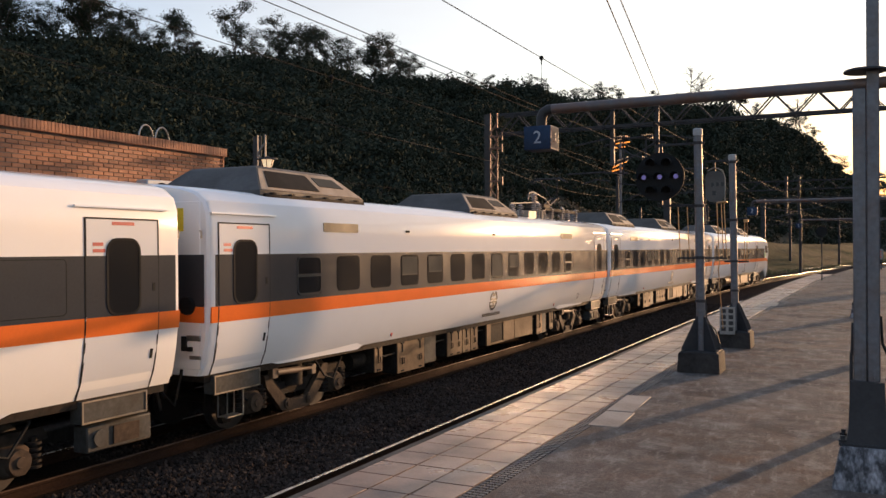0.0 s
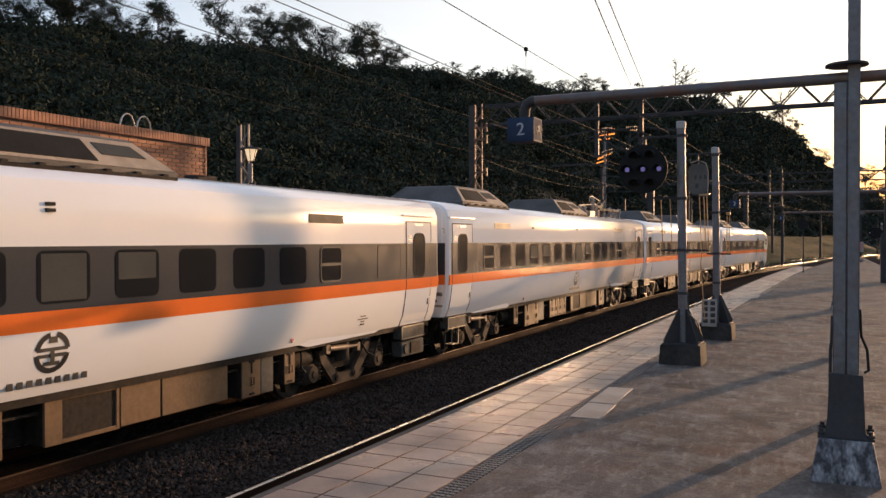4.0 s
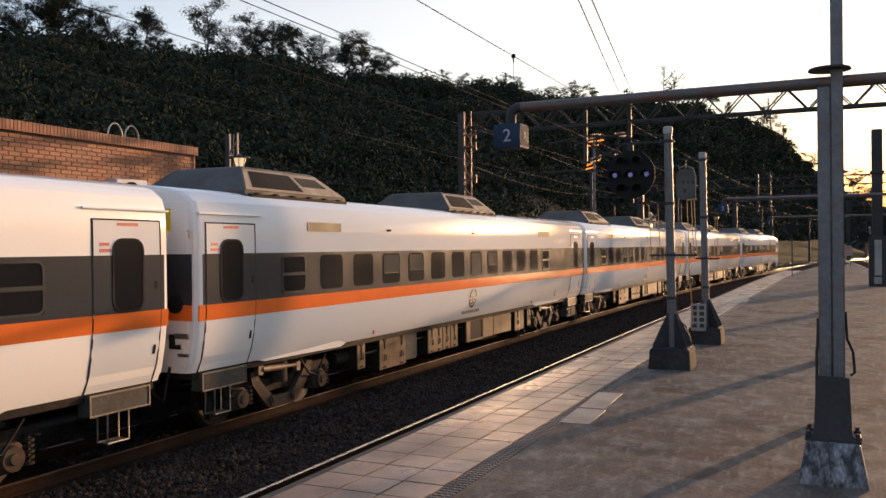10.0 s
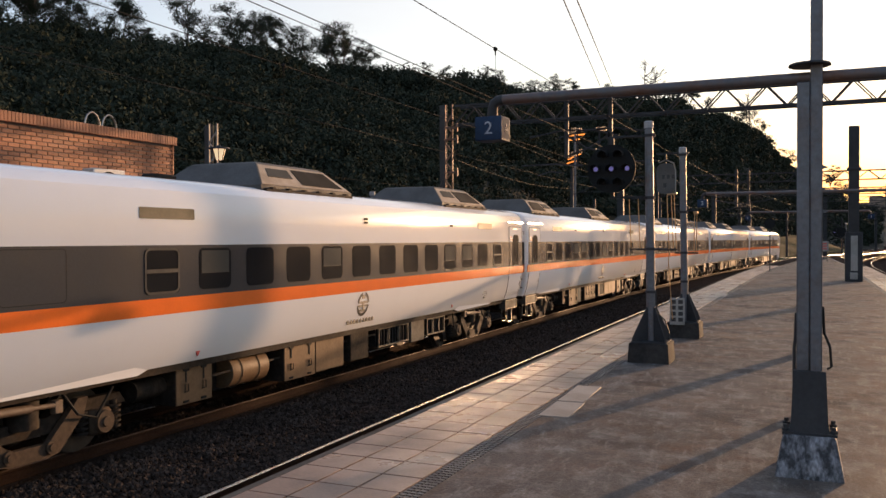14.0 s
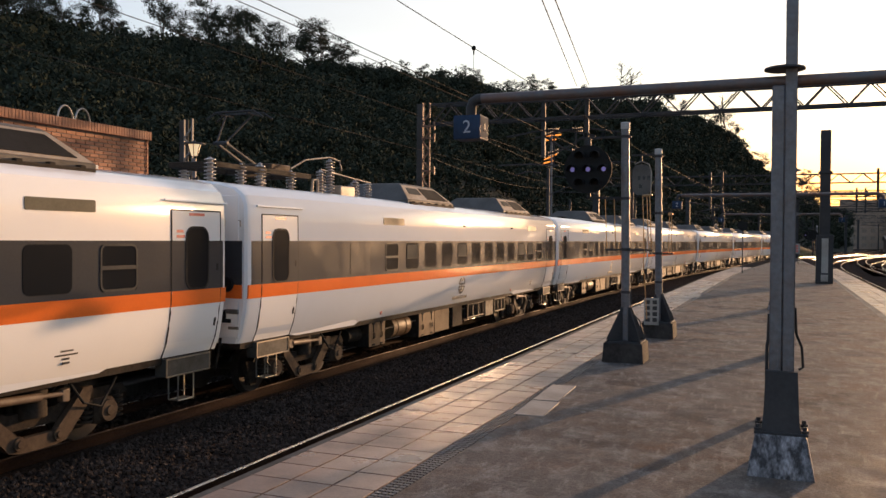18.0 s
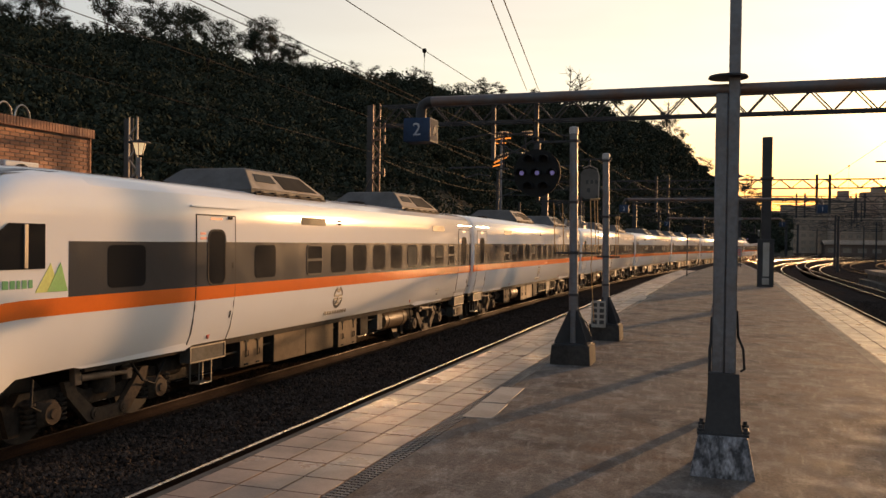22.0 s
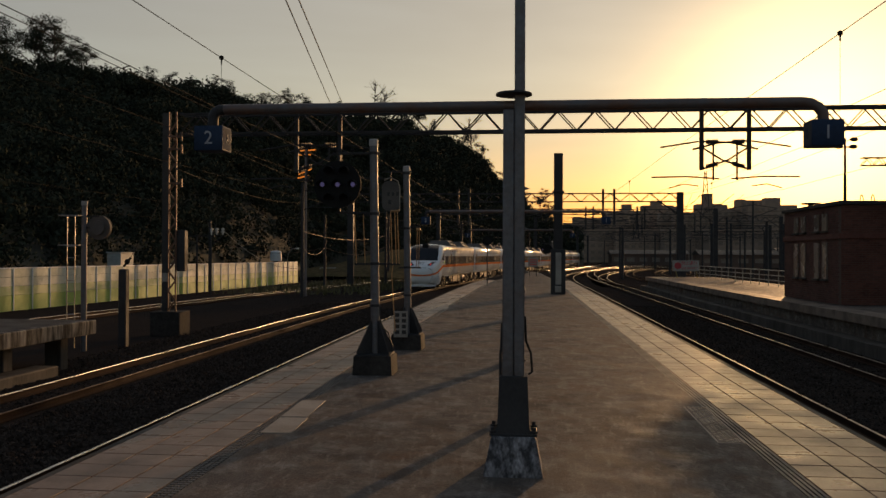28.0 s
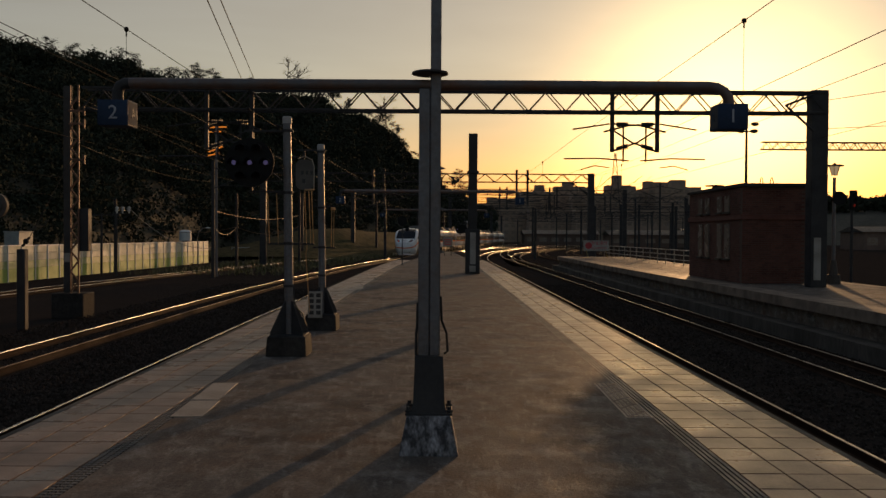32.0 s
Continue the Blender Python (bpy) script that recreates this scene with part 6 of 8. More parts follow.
def t_post(y, x=-0.04, top=6.6):
    """A lamp post of two square tubes with a pipe across its top that carries a boxed sign at each end."""
    p = thing("platform_post", pose(x, y, 0), "grey steel post with a long pipe arm on a footing", "post", "posts along the platform")
    f = M()
    f.loft([[(sx * w, sy * w, z) for sx, sy in ((-1, -1), (1, -1), (1, 1), (-1, 1))] for w, z in ((0.235, 0.0), (0.232, 0.02), (0.180, 0.29), (0.168, 0.305))])
    part("footing", f, FOOTING, p, "chipped grey and white painted footing")
    bx = M()
    bx.loft([[(sx * w, sy * w, z) for sx, sy in ((-1, -1), (1, -1), (1, 1), (-1, 1))] for w, z in ((0.145, 0.30), (0.128, 0.40), (0.112, 0.775))])
    bx.box(-0.19, 0.19, -0.15, 0.15, 0.303, 0.325, 0.004)
    part("boot", bx, DARKSTEEL, p, "dark steel boot")
    bolts(p, [(sx * 0.165, sy * 0.125, 0.325) for sx in (-1, 1) for sy in (-1, 1)])
    part("tube", M().box(-0.092, 0.0, -0.05, 0.05, 0.70, 2.935, 0.008), POST, p, "square grey tube under the arm")
    part("tube", M().box(0.0, 0.086, -0.06, 0.035, 0.70, top, 0.008), POST, p, "tall square tube" if top > 4 else "")
    gs = M()
    for sx in (-0.03, 0.05):
        gs.prism([(-0.085, 0.77), (-0.048, 0.77), (-0.048, 0.97)], "x", sx - 0.004, sx + 0.004)
    part("gusset", gs, POST, p)
    cd = M()
    cd.tube([(-0.108, -0.01, 0.0), (-0.108, -0.01, 0.95), (-0.1, -0.01, 1.0), (-0.095, -0.01, 1.2)], 0.012, 6)
    part("conduit", cd, DARKSTEEL, p)
    hs = M()
    hs.tube([(0.09, 0.02, 1.25), (0.10, 0.02, 1.05), (0.14, 0.02, 0.95), (0.15, 0.02, 0.8), (0.12, 0.02, 0.78)], 0.010, 6)
    part("loose_cable", hs, RUBBER, p)
    arm = M()
    arm.tube([(-2.46, 0, 2.97), (2.26, 0, 2.97), (2.33, 0, 2.962), (2.39, 0, 2.93), (2.425, 0, 2.88), (2.43, 0, 2.82)], 0.043, 14)
    part("pipe_arm", arm, PIPE, p, "weathered pipe arm with rust spots")
    part("elbow", M().tube([(-2.44, 0, 2.97), (-2.485, 0, 2.966), (-2.52, 0, 2.945), (-2.538, 0, 2.905), (-2.54, 0, 2.80)], 0.045, 14), DARKSTEEL, p, "dark pipe elbow above the sign")
    cap = M()
    cap.cyl((-0.005, -0.01, 3.055), (-0.005, -0.01, 3.07), 0.15, 0.145, 24)
    cap.cyl((-0.005, -0.01, 3.07), (-0.005, -0.01, 3.085), 0.145, 0.06, 24)
    part("rain_cap", cap, DARKSTEEL, p, "flat round rain cap")
    for sx, digit in ((-1, "2"), (1, "1")):
        c = sx * 2.485 - 0.055
        b = M()
        b.loft([[(c + ex * w, ey * d, z) for ex, ey in ((-1, -1), (1, -1), (1, 1), (-1, 1))] for w, d, z in ((0.118, 0.10, 2.615), (0.122, 0.104, 2.62), (0.122, 0.104, 2.815), (0.118, 0.10, 2.82))])
        s = part("sign_box", b, SIGNBLUE, p, "blue box sign with the track number")
        writing(digit, 0.155, SIGNDIGIT, s, Matrix.Translation((c, -0.106, 2.715)) @ FACE, "number", "white digit")
        writing(digit, 0.155, SIGNDIGIT, s, Matrix.Translation((c, 0.106, 2.715)) @ pose(0, 0, 0, 90, 0, 180), "number", "white digit")
        e = -sx
        part("side_plate", M().box(c + e * 0.123 - 0.002, c + e * 0.123 + 0.002, -0.09, 0.09, 2.63, 2.81), SIGNGREY, s)
        writing("A" if sx < 0 else "B", 0.12, SIGNBLUE, s, Matrix.Translation((c + e * 0.127, 0, 2.715)) @ pose(0, 0, 0, 90, 0, 90 * e), "letter")
        hk = M().cyl((c, 0, 2.82), (sx * 2.485 - 0.055, 0, 2.87), 0.02, n=8)
        part("hanger", hk, DARKSTEEL, s)
    for z in (2.28, 1.95, 1.6):
        part("lug", M().prism([(0.085, z), (0.125, z + 0.012), (0.085, z + 0.03)], "y", -0.03, 0.02), POST, p)
    return p


SIGNGREY = material("sign_grey", (0.09, 0.095, 0.105), 0.9, stains=0.3, bump=0, spec=0.05)
t_post(6.72)
second_post = t_post(23.3, -0.16, 2.95)
copy_thing(second_post, pose(-0.12, 40.2, 0, 0, 0, -2))


# slimmer posts in line behind the first one
for y, w, h in ((9.05, 0.055, 2.4), (14.0, 0.10, 2.3)):
    sp = thing("slim_post", pose(-0.075, y, 0), "slim dark steel post in line along the platform", "post", "slim posts")
    part("shaft", M().box(-w, w, -w, w, 0.0, h, 0.008), DARKSTEEL, sp)
    part("base_plate", M().box(-w * 1.5, w * 1.5, -w * 1.5, w * 1.5, 0.0, 0.02, 0.004), DARKSTEEL, sp)


def signal_mast(x, y, top, kind):
    """A round mast on a gusseted foot, with clamps and rods."""
    s = thing("signal_mast", pose(x, y, 0), "grey steel signal mast on a dark gusseted footing" if kind == 1 else "shorter grey mast with a number plate and a notice", "signal mast", "masts beside the tracks")
    b = M()
    b.loft([[(ex * w, ey * w, z) for ex, ey in ((-1, -1), (1, -1), (1, 1), (-1, 1))] for w, z in ((0.29, 0.0), (0.275, 0.27), (0.265, 0.28))])
    part("footing", b, DARKCON, s, "dark concrete footing block")
    g = M()
    for a in (0, 90, 180, 270):
        r = Matrix.Rotation(radians(a + 45), 3, "Z")
        pts = [(0.05, -0.008), (0.33, -0.008), (0.33, 0.008), (0.05, 0.008)]
        lo = [r @ Vector((u, v, 0.28)) for u, v in pts]
        hi = [r @ Vector((0.05 + (u - 0.05) * 0.12, v, 0.78)) for u, v in pts]
        g.loft([lo, [p_ + Vector((0, 0, 0.06)) for p_ in lo], hi])
    g.box(-0.25, 0.25, -0.25, 0.25, 0.278, 0.296, 0.003)
    part("gusset", g, DARKSTEEL, s, "triangular gusset plates")
    bolts(s, [(ex * 0.21, ey * 0.21, 0.296) for ex in (-1, 1) for ey in (-1, 1)], 0.014, 0.045)
    lean = -0.012
    m = M()
    m.cyl((0, 0, 0.29), (lean * top, 0, top - 0.1), 0.066, 0.058, 18)
    part("mast", m, POST, s, "round galvanised mast")
    c = M()
    c.cyl((lean * top, 0, top - 0.1), (lean * top, 0, top - 0.012), 0.068, n=18)
    c.cyl((lean * top, 0, top - 0.012), (lean * top, 0, top), 0.068, 0.055, 18)
    part("cap", c, CAPGREY, s, "pale mast cap")
    for z in ((3.26, 2.36, 1.62, 1.0) if kind == 1 else (3.28, 2.25, 1.52, 1.0)):
        part("clamp", M().cyl((lean * z, 0, z - 0.02), (lean * z, 0, z + 0.02), 0.076, n=16), DARKSTEEL, s)
    if kind == 1:
        hd = M()
        cx, cz = -0.56, 2.79
        hd.cyl((cx, -0.12, cz), (cx, -0.09, cz), 0.352, n=40)
        hd.cyl((cx, -0.09, cz), (cx, 0.06, cz), 0.20, 0.17, 24)
        head = part("signal_head", hd, RUBBER, s, "large round black signal disc with seven lamps")
        for i in range(7):
            a = radians(i * 60)
            r = 0.23 if i < 6 else 0.0
            lx, lz = cx + r * math.cos(a), cz + r * math.sin(a)
            hood = M()
            n = 14
            pts = [radians(-20 + 220 * k / n) for k in range(n + 1)]
            hood.loft([[(lx + 0.072 * math.cos(t), -0.12, lz + 0.072 * math.sin(t)) for t in pts], [(lx + 0.066 * math.cos(t), -0.25, lz + 0.066 * math.sin(t) - 0.01) for t in pts]], closed=False)
            part("hood", hood, RUBBER, head)
            lens = M().ball((lx, -0.118, lz), (0.036, 0.02, 0.036), 14, 6)
            lit = i in (0, 3, 6)
            part("lens", lens, BLUELIGHT if lit else GRILLE, head, "pale violet lit lens" if lit else "dark lens")
        br = M()
        br.box(cx - 0.1, 0.05, -0.02, 0.02, 3.24, 3.275, 0.004)
        br.box(cx - 0.04, 0.05, -0.02, 0.02, 2.36, 2.39, 0.004)
        br.box(cx - 0.02, cx + 0.02, -0.03, 0.02, 2.36, 3.27, 0.004)
        pieces("bracket", br, DARKSTEEL, s)
        for q in (-0.62, -0.36, -0.18):
            part("insulator", M().cyl((q, 0, 3.27), (q, 0, 3.34), 0.022, n=8).cyl((q, 0, 3.30), (q, 0, 3.315), 0.038, n=8), RUBBER, s)
        bar = M()
        bar.box(-0.32, 0.36, -0.012, 0.012, 1.60, 1.63, 0.003)
        bar.box(-0.18, 0.0, -0.012, 0.012, 2.33, 2.36, 0.003)
        bar.tube([(0.06, 0, 0.72), (0.2, -0.05, 0.60), (0.26, -0.05, 0.40)], 0.012, 5)
        bar.tube([(0.06, 0, 1.02), (0.07, 0, 0.72), (0.10, 0, 0.45)], 0.010, 5)
        pieces("crossbar", bar, DARKSTEEL, s)
        w = M()
        for q, z1 in ((-0.30, 2.35), (-0.17, 2.35), (0.24, 2.40), (0.30, 2.40), (0.34, 2.40)):
            w.tube([(q - 0.02, -0.02, z1), (q + 0.01, -0.02, 1.62)], 0.007, 5)
        w.tube([(0.22, -0.02, 2.40), (0.36, -0.02, 2.41)], 0.016, 5)
        w.tube([(0.26, -0.02, 1.6), (0.24, -0.02, 1.45), (0.30, -0.03, 0.62)], 0.007, 5)
        pieces("pull_wire", w, BRASS, s, "bright pull wire")
    else:
        pl = M()
        pl.prism(rounded(-0.50, -0.17, 2.58, 3.14, 0.12), "y", -0.03, -0.018)
        plate = part("number_plate", pl, ROOFGREY, s, "weathered round-topped plate with dark bars")
        rim = M().tube([(-0.46, -0.02, 3.15), (-0.34, -0.02, 3.2), (-0.2, -0.02, 3.14), (-0.16, -0.02, 3.0), (-0.165, -0.02, 2.6)], 0.012, 6)
        part("rim", rim, STEEL, plate)
        br = M()
        br.box(-0.5, 0.06, -0.015, 0.015, 3.30, 3.33, 0.003)
        br.box(-0.36, -0.33, -0.015, 0.015, 3.1, 3.32, 0.003)
        br.box(-0.18, 0.24, -0.012, 0.012, 1.50, 1.53, 0.003)
        br.box(-0.28, 0.22, -0.012, 0.012, 2.26, 2.29, 0.003)
        pieces("bracket", br, DARKSTEEL, s)
        tx = M()
        for i in range(3):
            tx.box(-0.40 + i * 0.085, -0.35 + i * 0.085, -0.034, -0.03, 2.86, 2.93)
        tx.box(-0.38, -0.32, -0.034, -0.03, 2.70, 2.78)
        pieces("plate_bar", tx, LOGO, plate)
        w = M()
        for q in (0.17, 0.21):
            w.tube([(q, -0.02, 2.25), (q - 0.01, -0.02, 1.52)], 0.007, 5)
        w.box(0.15, 0.23, -0.04, 0.0, 2.21, 2.26, 0.004)
        pieces("pull_wire", w, BRASS, s, "bright pull wire")
        nb = M().box(-0.22, 0.04, -0.325, -0.313, 0.24, 0.72, 0.004)
        nt = part("notice", nb, NOTICE, s, "faded pale notice with two columns of bars")
        bars = M()
        for cxx in (-0.155, -0.03):
            for i in range(4):
                bars.box(cxx - 0.04, cxx + 0.04, -0.329, -0.3245, 0.30 + i * 0.105, 0.30 + i * 0.105 + 0.07)
        pieces("notice_bar", bars, LOGO, nt)
    return s


signal_mast(-2.15, 12.2, 3.47, 1)
signal_mast(-2.12, 15.5, 3.42, 2)

signal_mast(2.25, 66.0, 3.47, 1).matrix_basis = pose(2.25, 66.0, -0.55)

# a square pillar further along
c = thing("pillar", pose(1.58, 38.7, 0), "tall square steel pillar with pale notices at its foot", "pillar")
part("shaft", M().box(-0.2, 0.2, -0.2, 0.2, 0.0, 6.43, 0.02), DARKSTEEL, c)
part("base_casing", M().box(-0.33, 0.33, -0.24, 0.3, 0.0, 2.05, 0.02), DARKSTEEL, c)
part("notice", M().box(-0.12, 0.14, -0.256, -0.242, 0.45, 1.9, 0.004), NOTICE, c, "long faded pale notice")
part("notice", M().box(-0.14, 0.14, -0.256, -0.242, 0.10, 0.38, 0.004), NOTICE, c, "small faded pale notice")
part("collar", M().box(-0.27, 0.27, -0.25, 0.25, 4.6, 4.72, 0.02), DARKSTEEL, c)
part("hood_lamp", M().cyl((-0.45, -0.05, 2.05), (-0.45, 0.1, 2.05), 0.2, n=20).cyl((-0.45, 0.1, 2.05), (0, 0.1, 2.05), 0.04, n=6), RUBBER, c)

# pale cover slabs let into the deck
for k, (x, y, w, l) in enumerate(((-2.39, 8.28, 0.31, 0.78), (-2.44, 9.23, 0.29, 1.02), (-2.66, 27.8, 0.36, 1.5))):
    solid("cover_slab", M().box(-w / 2, w / 2, -l / 2, l / 2, -0.02, 0.006, 0.004), PATCH, "pale worn slab let into the platform deck", "slab", "pale slabs in the deck", at=pose(x, y, 0, 0, 0, 2))
STUD = material("worn_stud", (0.46, 0.37, 0.27), 0.7, stains=0.4, bump=0.2)
for k, (x, y) in enumerate(((2.0, 8.9),)):
    g = thing("drain_cover", pose(x, y, 0, 0, 0, -1), "rusty speckled drain cover beside the grating", "drain cover", "drain covers")
    part("frame", M().box(-0.13, 0.13, -0.95, 0.95, -0.02, 0.003, 0.002), PATCH, g)
    part("plate", M().box(-0.112, 0.112, -0.93, 0.93, -0.01, 0.0055, 0.001), RAILDULL, g, "rusty plate")
    pl = M()
    for i in range(30):
        for j in range(4):
            if (i * 7 + j * 5) % 6:
                pl.box(-0.095 + j * 0.052, -0.062 + j * 0.052, -0.92 + i * 0.0625, -0.89 + i * 0.0625, 0.0, 0.0095)
    tagged(part("studs", pl, STUD, g), kind="stuff")

# a small sign on a thin stake and a sign at the platform's far end
st = thing("stake_marker", pose(-2.1, 49.0, 0), "thin dark stake with a small round marker on the platform", "marker")
part("stake", M().cyl((0, 0, 0), (0, 0, 2.7), 0.03, n=8), DARKSTEEL, st)
part("disc", M().cyl((0, -0.03, 2.6), (0, 0.0, 2.6), 0.28, n=20), RUBBER, st)

# ---------------------------------------------------------------- line-side masts and gantries


def lattice(name, at, h, w, label, z0=-1.24, steel=RUSTSTEEL):
    """A mast of a plate on one side and a zigzag of flat bars on the other."""
    t = thing(name, at, label, "mast", "lattice masts")
    f = M().box(-w * 0.9, w * 0.9, -w * 0.8, w * 0.8, z0, z0 + 0.9, 0.03)
    part("footing", f, DARKCON, t)
    part("flange", M().box(-w / 2, w * 0.0, -w * 0.1, -w * 0.04, z0 + 0.8, h, 0.004), FLANGE, t)
    part("angle_bar", M().box(w / 2 - 0.03, w / 2 + 0.02, -w * 0.45, -w * 0.35, z0 + 0.8, h, 0.004), steel, t)
    part("angle_bar", M().box(w * 0.02, w * 0.06, -w * 0.45, -w * 0.35, z0 + 0.8, h, 0.004), steel, t)
    zz = M()
    k = int((h - z0 - 1) / 0.36)
    for i in range(k):
        za, zb = z0 + 0.95 + i * 0.36, z0 + 0.95 + (i + 1) * 0.36
        a, b = (w * 0.04, w * 0.5) if i % 2 == 0 else (w * 0.5, w * 0.04)
        zz.tube([(a, -w * 0.42, za), (b, -w * 0.42, zb)], 0.036, 4)
    pieces("lacing_bar", zz, steel, t)
    return t


def truss(parent, x0, x1, y, z0, z1, step, name="truss", depth=0.5, mat=DARKSTEEL, r=0.03):
    """A box girder of four chords and zigzag bars."""
    for yy in (y - depth / 2, y + depth / 2):
        for z in (z0, z1):
            part("chord", M().box(x0, x1, yy - 0.045, yy + 0.045, z - 0.04, z + 0.04, 0.008), mat, parent)
    n = max(2, int((x1 - x0) / step))
    bars = []
    for yy in (y - depth / 2, y + depth / 2):
        for i in range(n):
            a, b = x0 + (x1 - x0) * i / n, x0 + (x1 - x0) * (i + 1) / n
            mid = (a + b) / 2
            bars += [((a, yy, z0), (mid, yy, z1)), ((mid, yy, z1), (b, yy, z0))]
    bars += [((x0 + (x1 - x0) * i / n, y - depth / 2, z0), (x0 + (x1 - x0) * i / n, y + depth / 2, z0)) for i in range(n + 1)]
    if y < 40:
        for p_, q_ in bars:
            part("lacing_bar", M().tube([p_, q_], r, 4), mat, parent)
    else:
        lc = M()
        for p_, q_ in bars:
            lc.tube([p_, q_], r, 4)
        tagged(part("lacing", lc, mat, parent, "zigzag lacing bars"), kind="stuff")


def hanger(parent, x, y, z_top, z_low, reach, tag="hanger"):
    """Two drop posts with arms, insulators and registration tubes for the contact wires."""
    for d in (-0.8, 0.8):
        part("drop_post", M().box(x + d - 0.07, x + d + 0.07, y - 0.07, y + 0.07, z_low, z_top, 0.01), DARKSTEEL, parent)
    for s in (-1, 1):
        for pts, r in (([(x + s * 0.75, y, z_low + 1.0), (x - s * 0.2, y, z_low + 0.95), (x - s * reach, y, z_low + 0.72)], 0.035), ([(x + s * 0.75, y, z_low + 0.05), (x - s * 0.1, y, z_low + 0.35), (x - s * reach * 0.8, y, z_low + 0.85)], 0.035),
                       ([(x + s * 0.4, y, z_low - 0.35), (x + s * 0.4, y, z_low + 1.05)], 0.035), ([(x + s * 0.2, y, z_low - 0.30), (x + s * 1.3, y, z_low - 0.22), (x + s * 2.5, y, z_low - 0.24)], 0.028),
                       ([(x + s * 0.9, y, z_low - 0.55), (x + s * 1.4, y, z_low - 0.48), (x + s * 1.9, y, z_low - 0.62)], 0.02), ([(x + s * 0.9, y, z_low + 1.0), (x + s * 2.2, y, z_low + 0.8)], 0.03)):
            part("registration_arm", M().tube(pts, r, 6), DARKSTEEL, parent)
        for zz, rise in ((0.98, 0.0), (0.12, 0.02)):
            i_ = M()
            i_.cyl((x + s * 0.64, y, z_low + zz), (x + s * 0.25, y, z_low + zz + rise * 5), 0.03, n=8)
            for k in range(6):
                q = x + s * (0.62 - k * 0.07)
                i_.cyl((q - 0.02, y, z_low + zz + k * rise), (q + 0.02, y, z_low + zz + k * rise), 0.09, n=10)
            pieces("insulator_disc", i_, DARKSTEEL, parent)


GY = 29.8
gantry = thing("gantry", pose(0, 0, 0), "dark steel lattice gantry spanning the tracks", "gantry", "gantries over the tracks")
truss(gantry, -12.5, 13.6, GY, 6.14, 6.86, 1.30)
part("mast", M().box(13.15, 13.73, GY - 0.25, GY + 0.25, 0.0, 6.95, 0.015), DARKSTEEL, gantry, "solid steel mast")
kb = M()
for z in (6.2, 6.78):
    kb.tube([(12.2, GY - 0.25, 6.4), (13.2, GY - 0.25, z if z > 6.5 else 5.5)], 0.045, 5)
part("knee_brace", kb, DARKSTEEL, gantry)
part("notice", M().box(13.25, 13.5, GY - 0.275, GY - 0.258, 0.25, 1.75, 0.004), NOTICE, gantry, "long faded pale notice on the mast")
hanger(gantry, 6.95, GY, 6.9, 4.74, 1.1)
hanger(gantry, -7.4, GY, 6.9, 4.74, 1.1)
lm = lattice("lattice_mast", pose(-12.92, GY, 0), 6.95, 0.62, "tall rusty lattice mast carrying the gantry")
part("switch_box", M().box(0.30, 0.62, -0.2, 0.1, 1.13, 2.63, 0.02), DARKSTEEL, lm, "dark box on the mast")
part("notice", M().box(-0.29, -0.03, -0.075, -0.064, 0.74, 1.06, 0.003), NOTICE, lm, "small pale notice")
for z in (6.0, 5.55, 4.3):
    part("bracket", M().box(0.0, 0.55, -0.36, -0.28, z, z + 0.07, 0.005).box(0.50, 0.56, -0.36, -0.28, z - 0.12, z + 0.2, 0.005), RUSTSTEEL, lm)
lattice("lattice_mast", pose(-18.3, 22.6, 0), 5.6, 0.7, "lattice mast behind the platform lamp", z0=-0.3, steel=LATTICEGREY)


def far_gantry(y, x0, x1, z, drop=0.74, hang=(), step=1.7, feet=2):
    g = thing("gantry", pose(0, 0, 0), "distant dark steel gantry over the yard tracks", "gantry", "gantries over the tracks")
    truss(g, x0, x1, y, z - drop, z, step, r=0.04)
    for x in (x0, x1)[2 - feet:]:
        part("mast", M().box(x - 0.28, x + 0.28, y - 0.25, y + 0.25, -1.24, z + 0.1, 0.02), DARKSTEEL, g)
    kb = M().tube([(x1 - 1.8, y, z - drop), (x1, y, z - drop - 1.2)], 0.07, 5)
    part("knee_brace", kb, DARKSTEEL, g)
    for x in hang:
        for d in (-0.5, 0.5):
            part("drop_post", M().box(x + d - 0.1, x + d + 0.1, y - 0.1, y + 0.1, z - 2.8, z + 0.4), DARKSTEEL, g)
        for s in (-1, 1):
            part("arm", M().tube([(x, y, z - 2.6), (x + s * 2.6, y, z - 2.2)], 0.05, 5), DARKSTEEL, g)
            part("arm", M().tube([(x, y, z - 1.6), (x + s * 2.2, y, z - 2.0)], 0.05, 5), DARKSTEEL, g)


far_gantry(77, -16.0, 13.9, 7.4, hang=(7.6, -5.5))
far_gantry(118, -12.0, 26, 8.2, hang=(9, 16))
far_gantry(69, 26.4, 60, 9.55, 0.6, hang=(), step=0.9, feet=1)
far_gantry(150, 2, 44, 8.6, hang=(20, 30))
far_gantry(185, 8, 52, 8.4, hang=(24,))
far_gantry(225, 14, 70, 8.2)
far_gantry(270, 20, 90, 8.2)


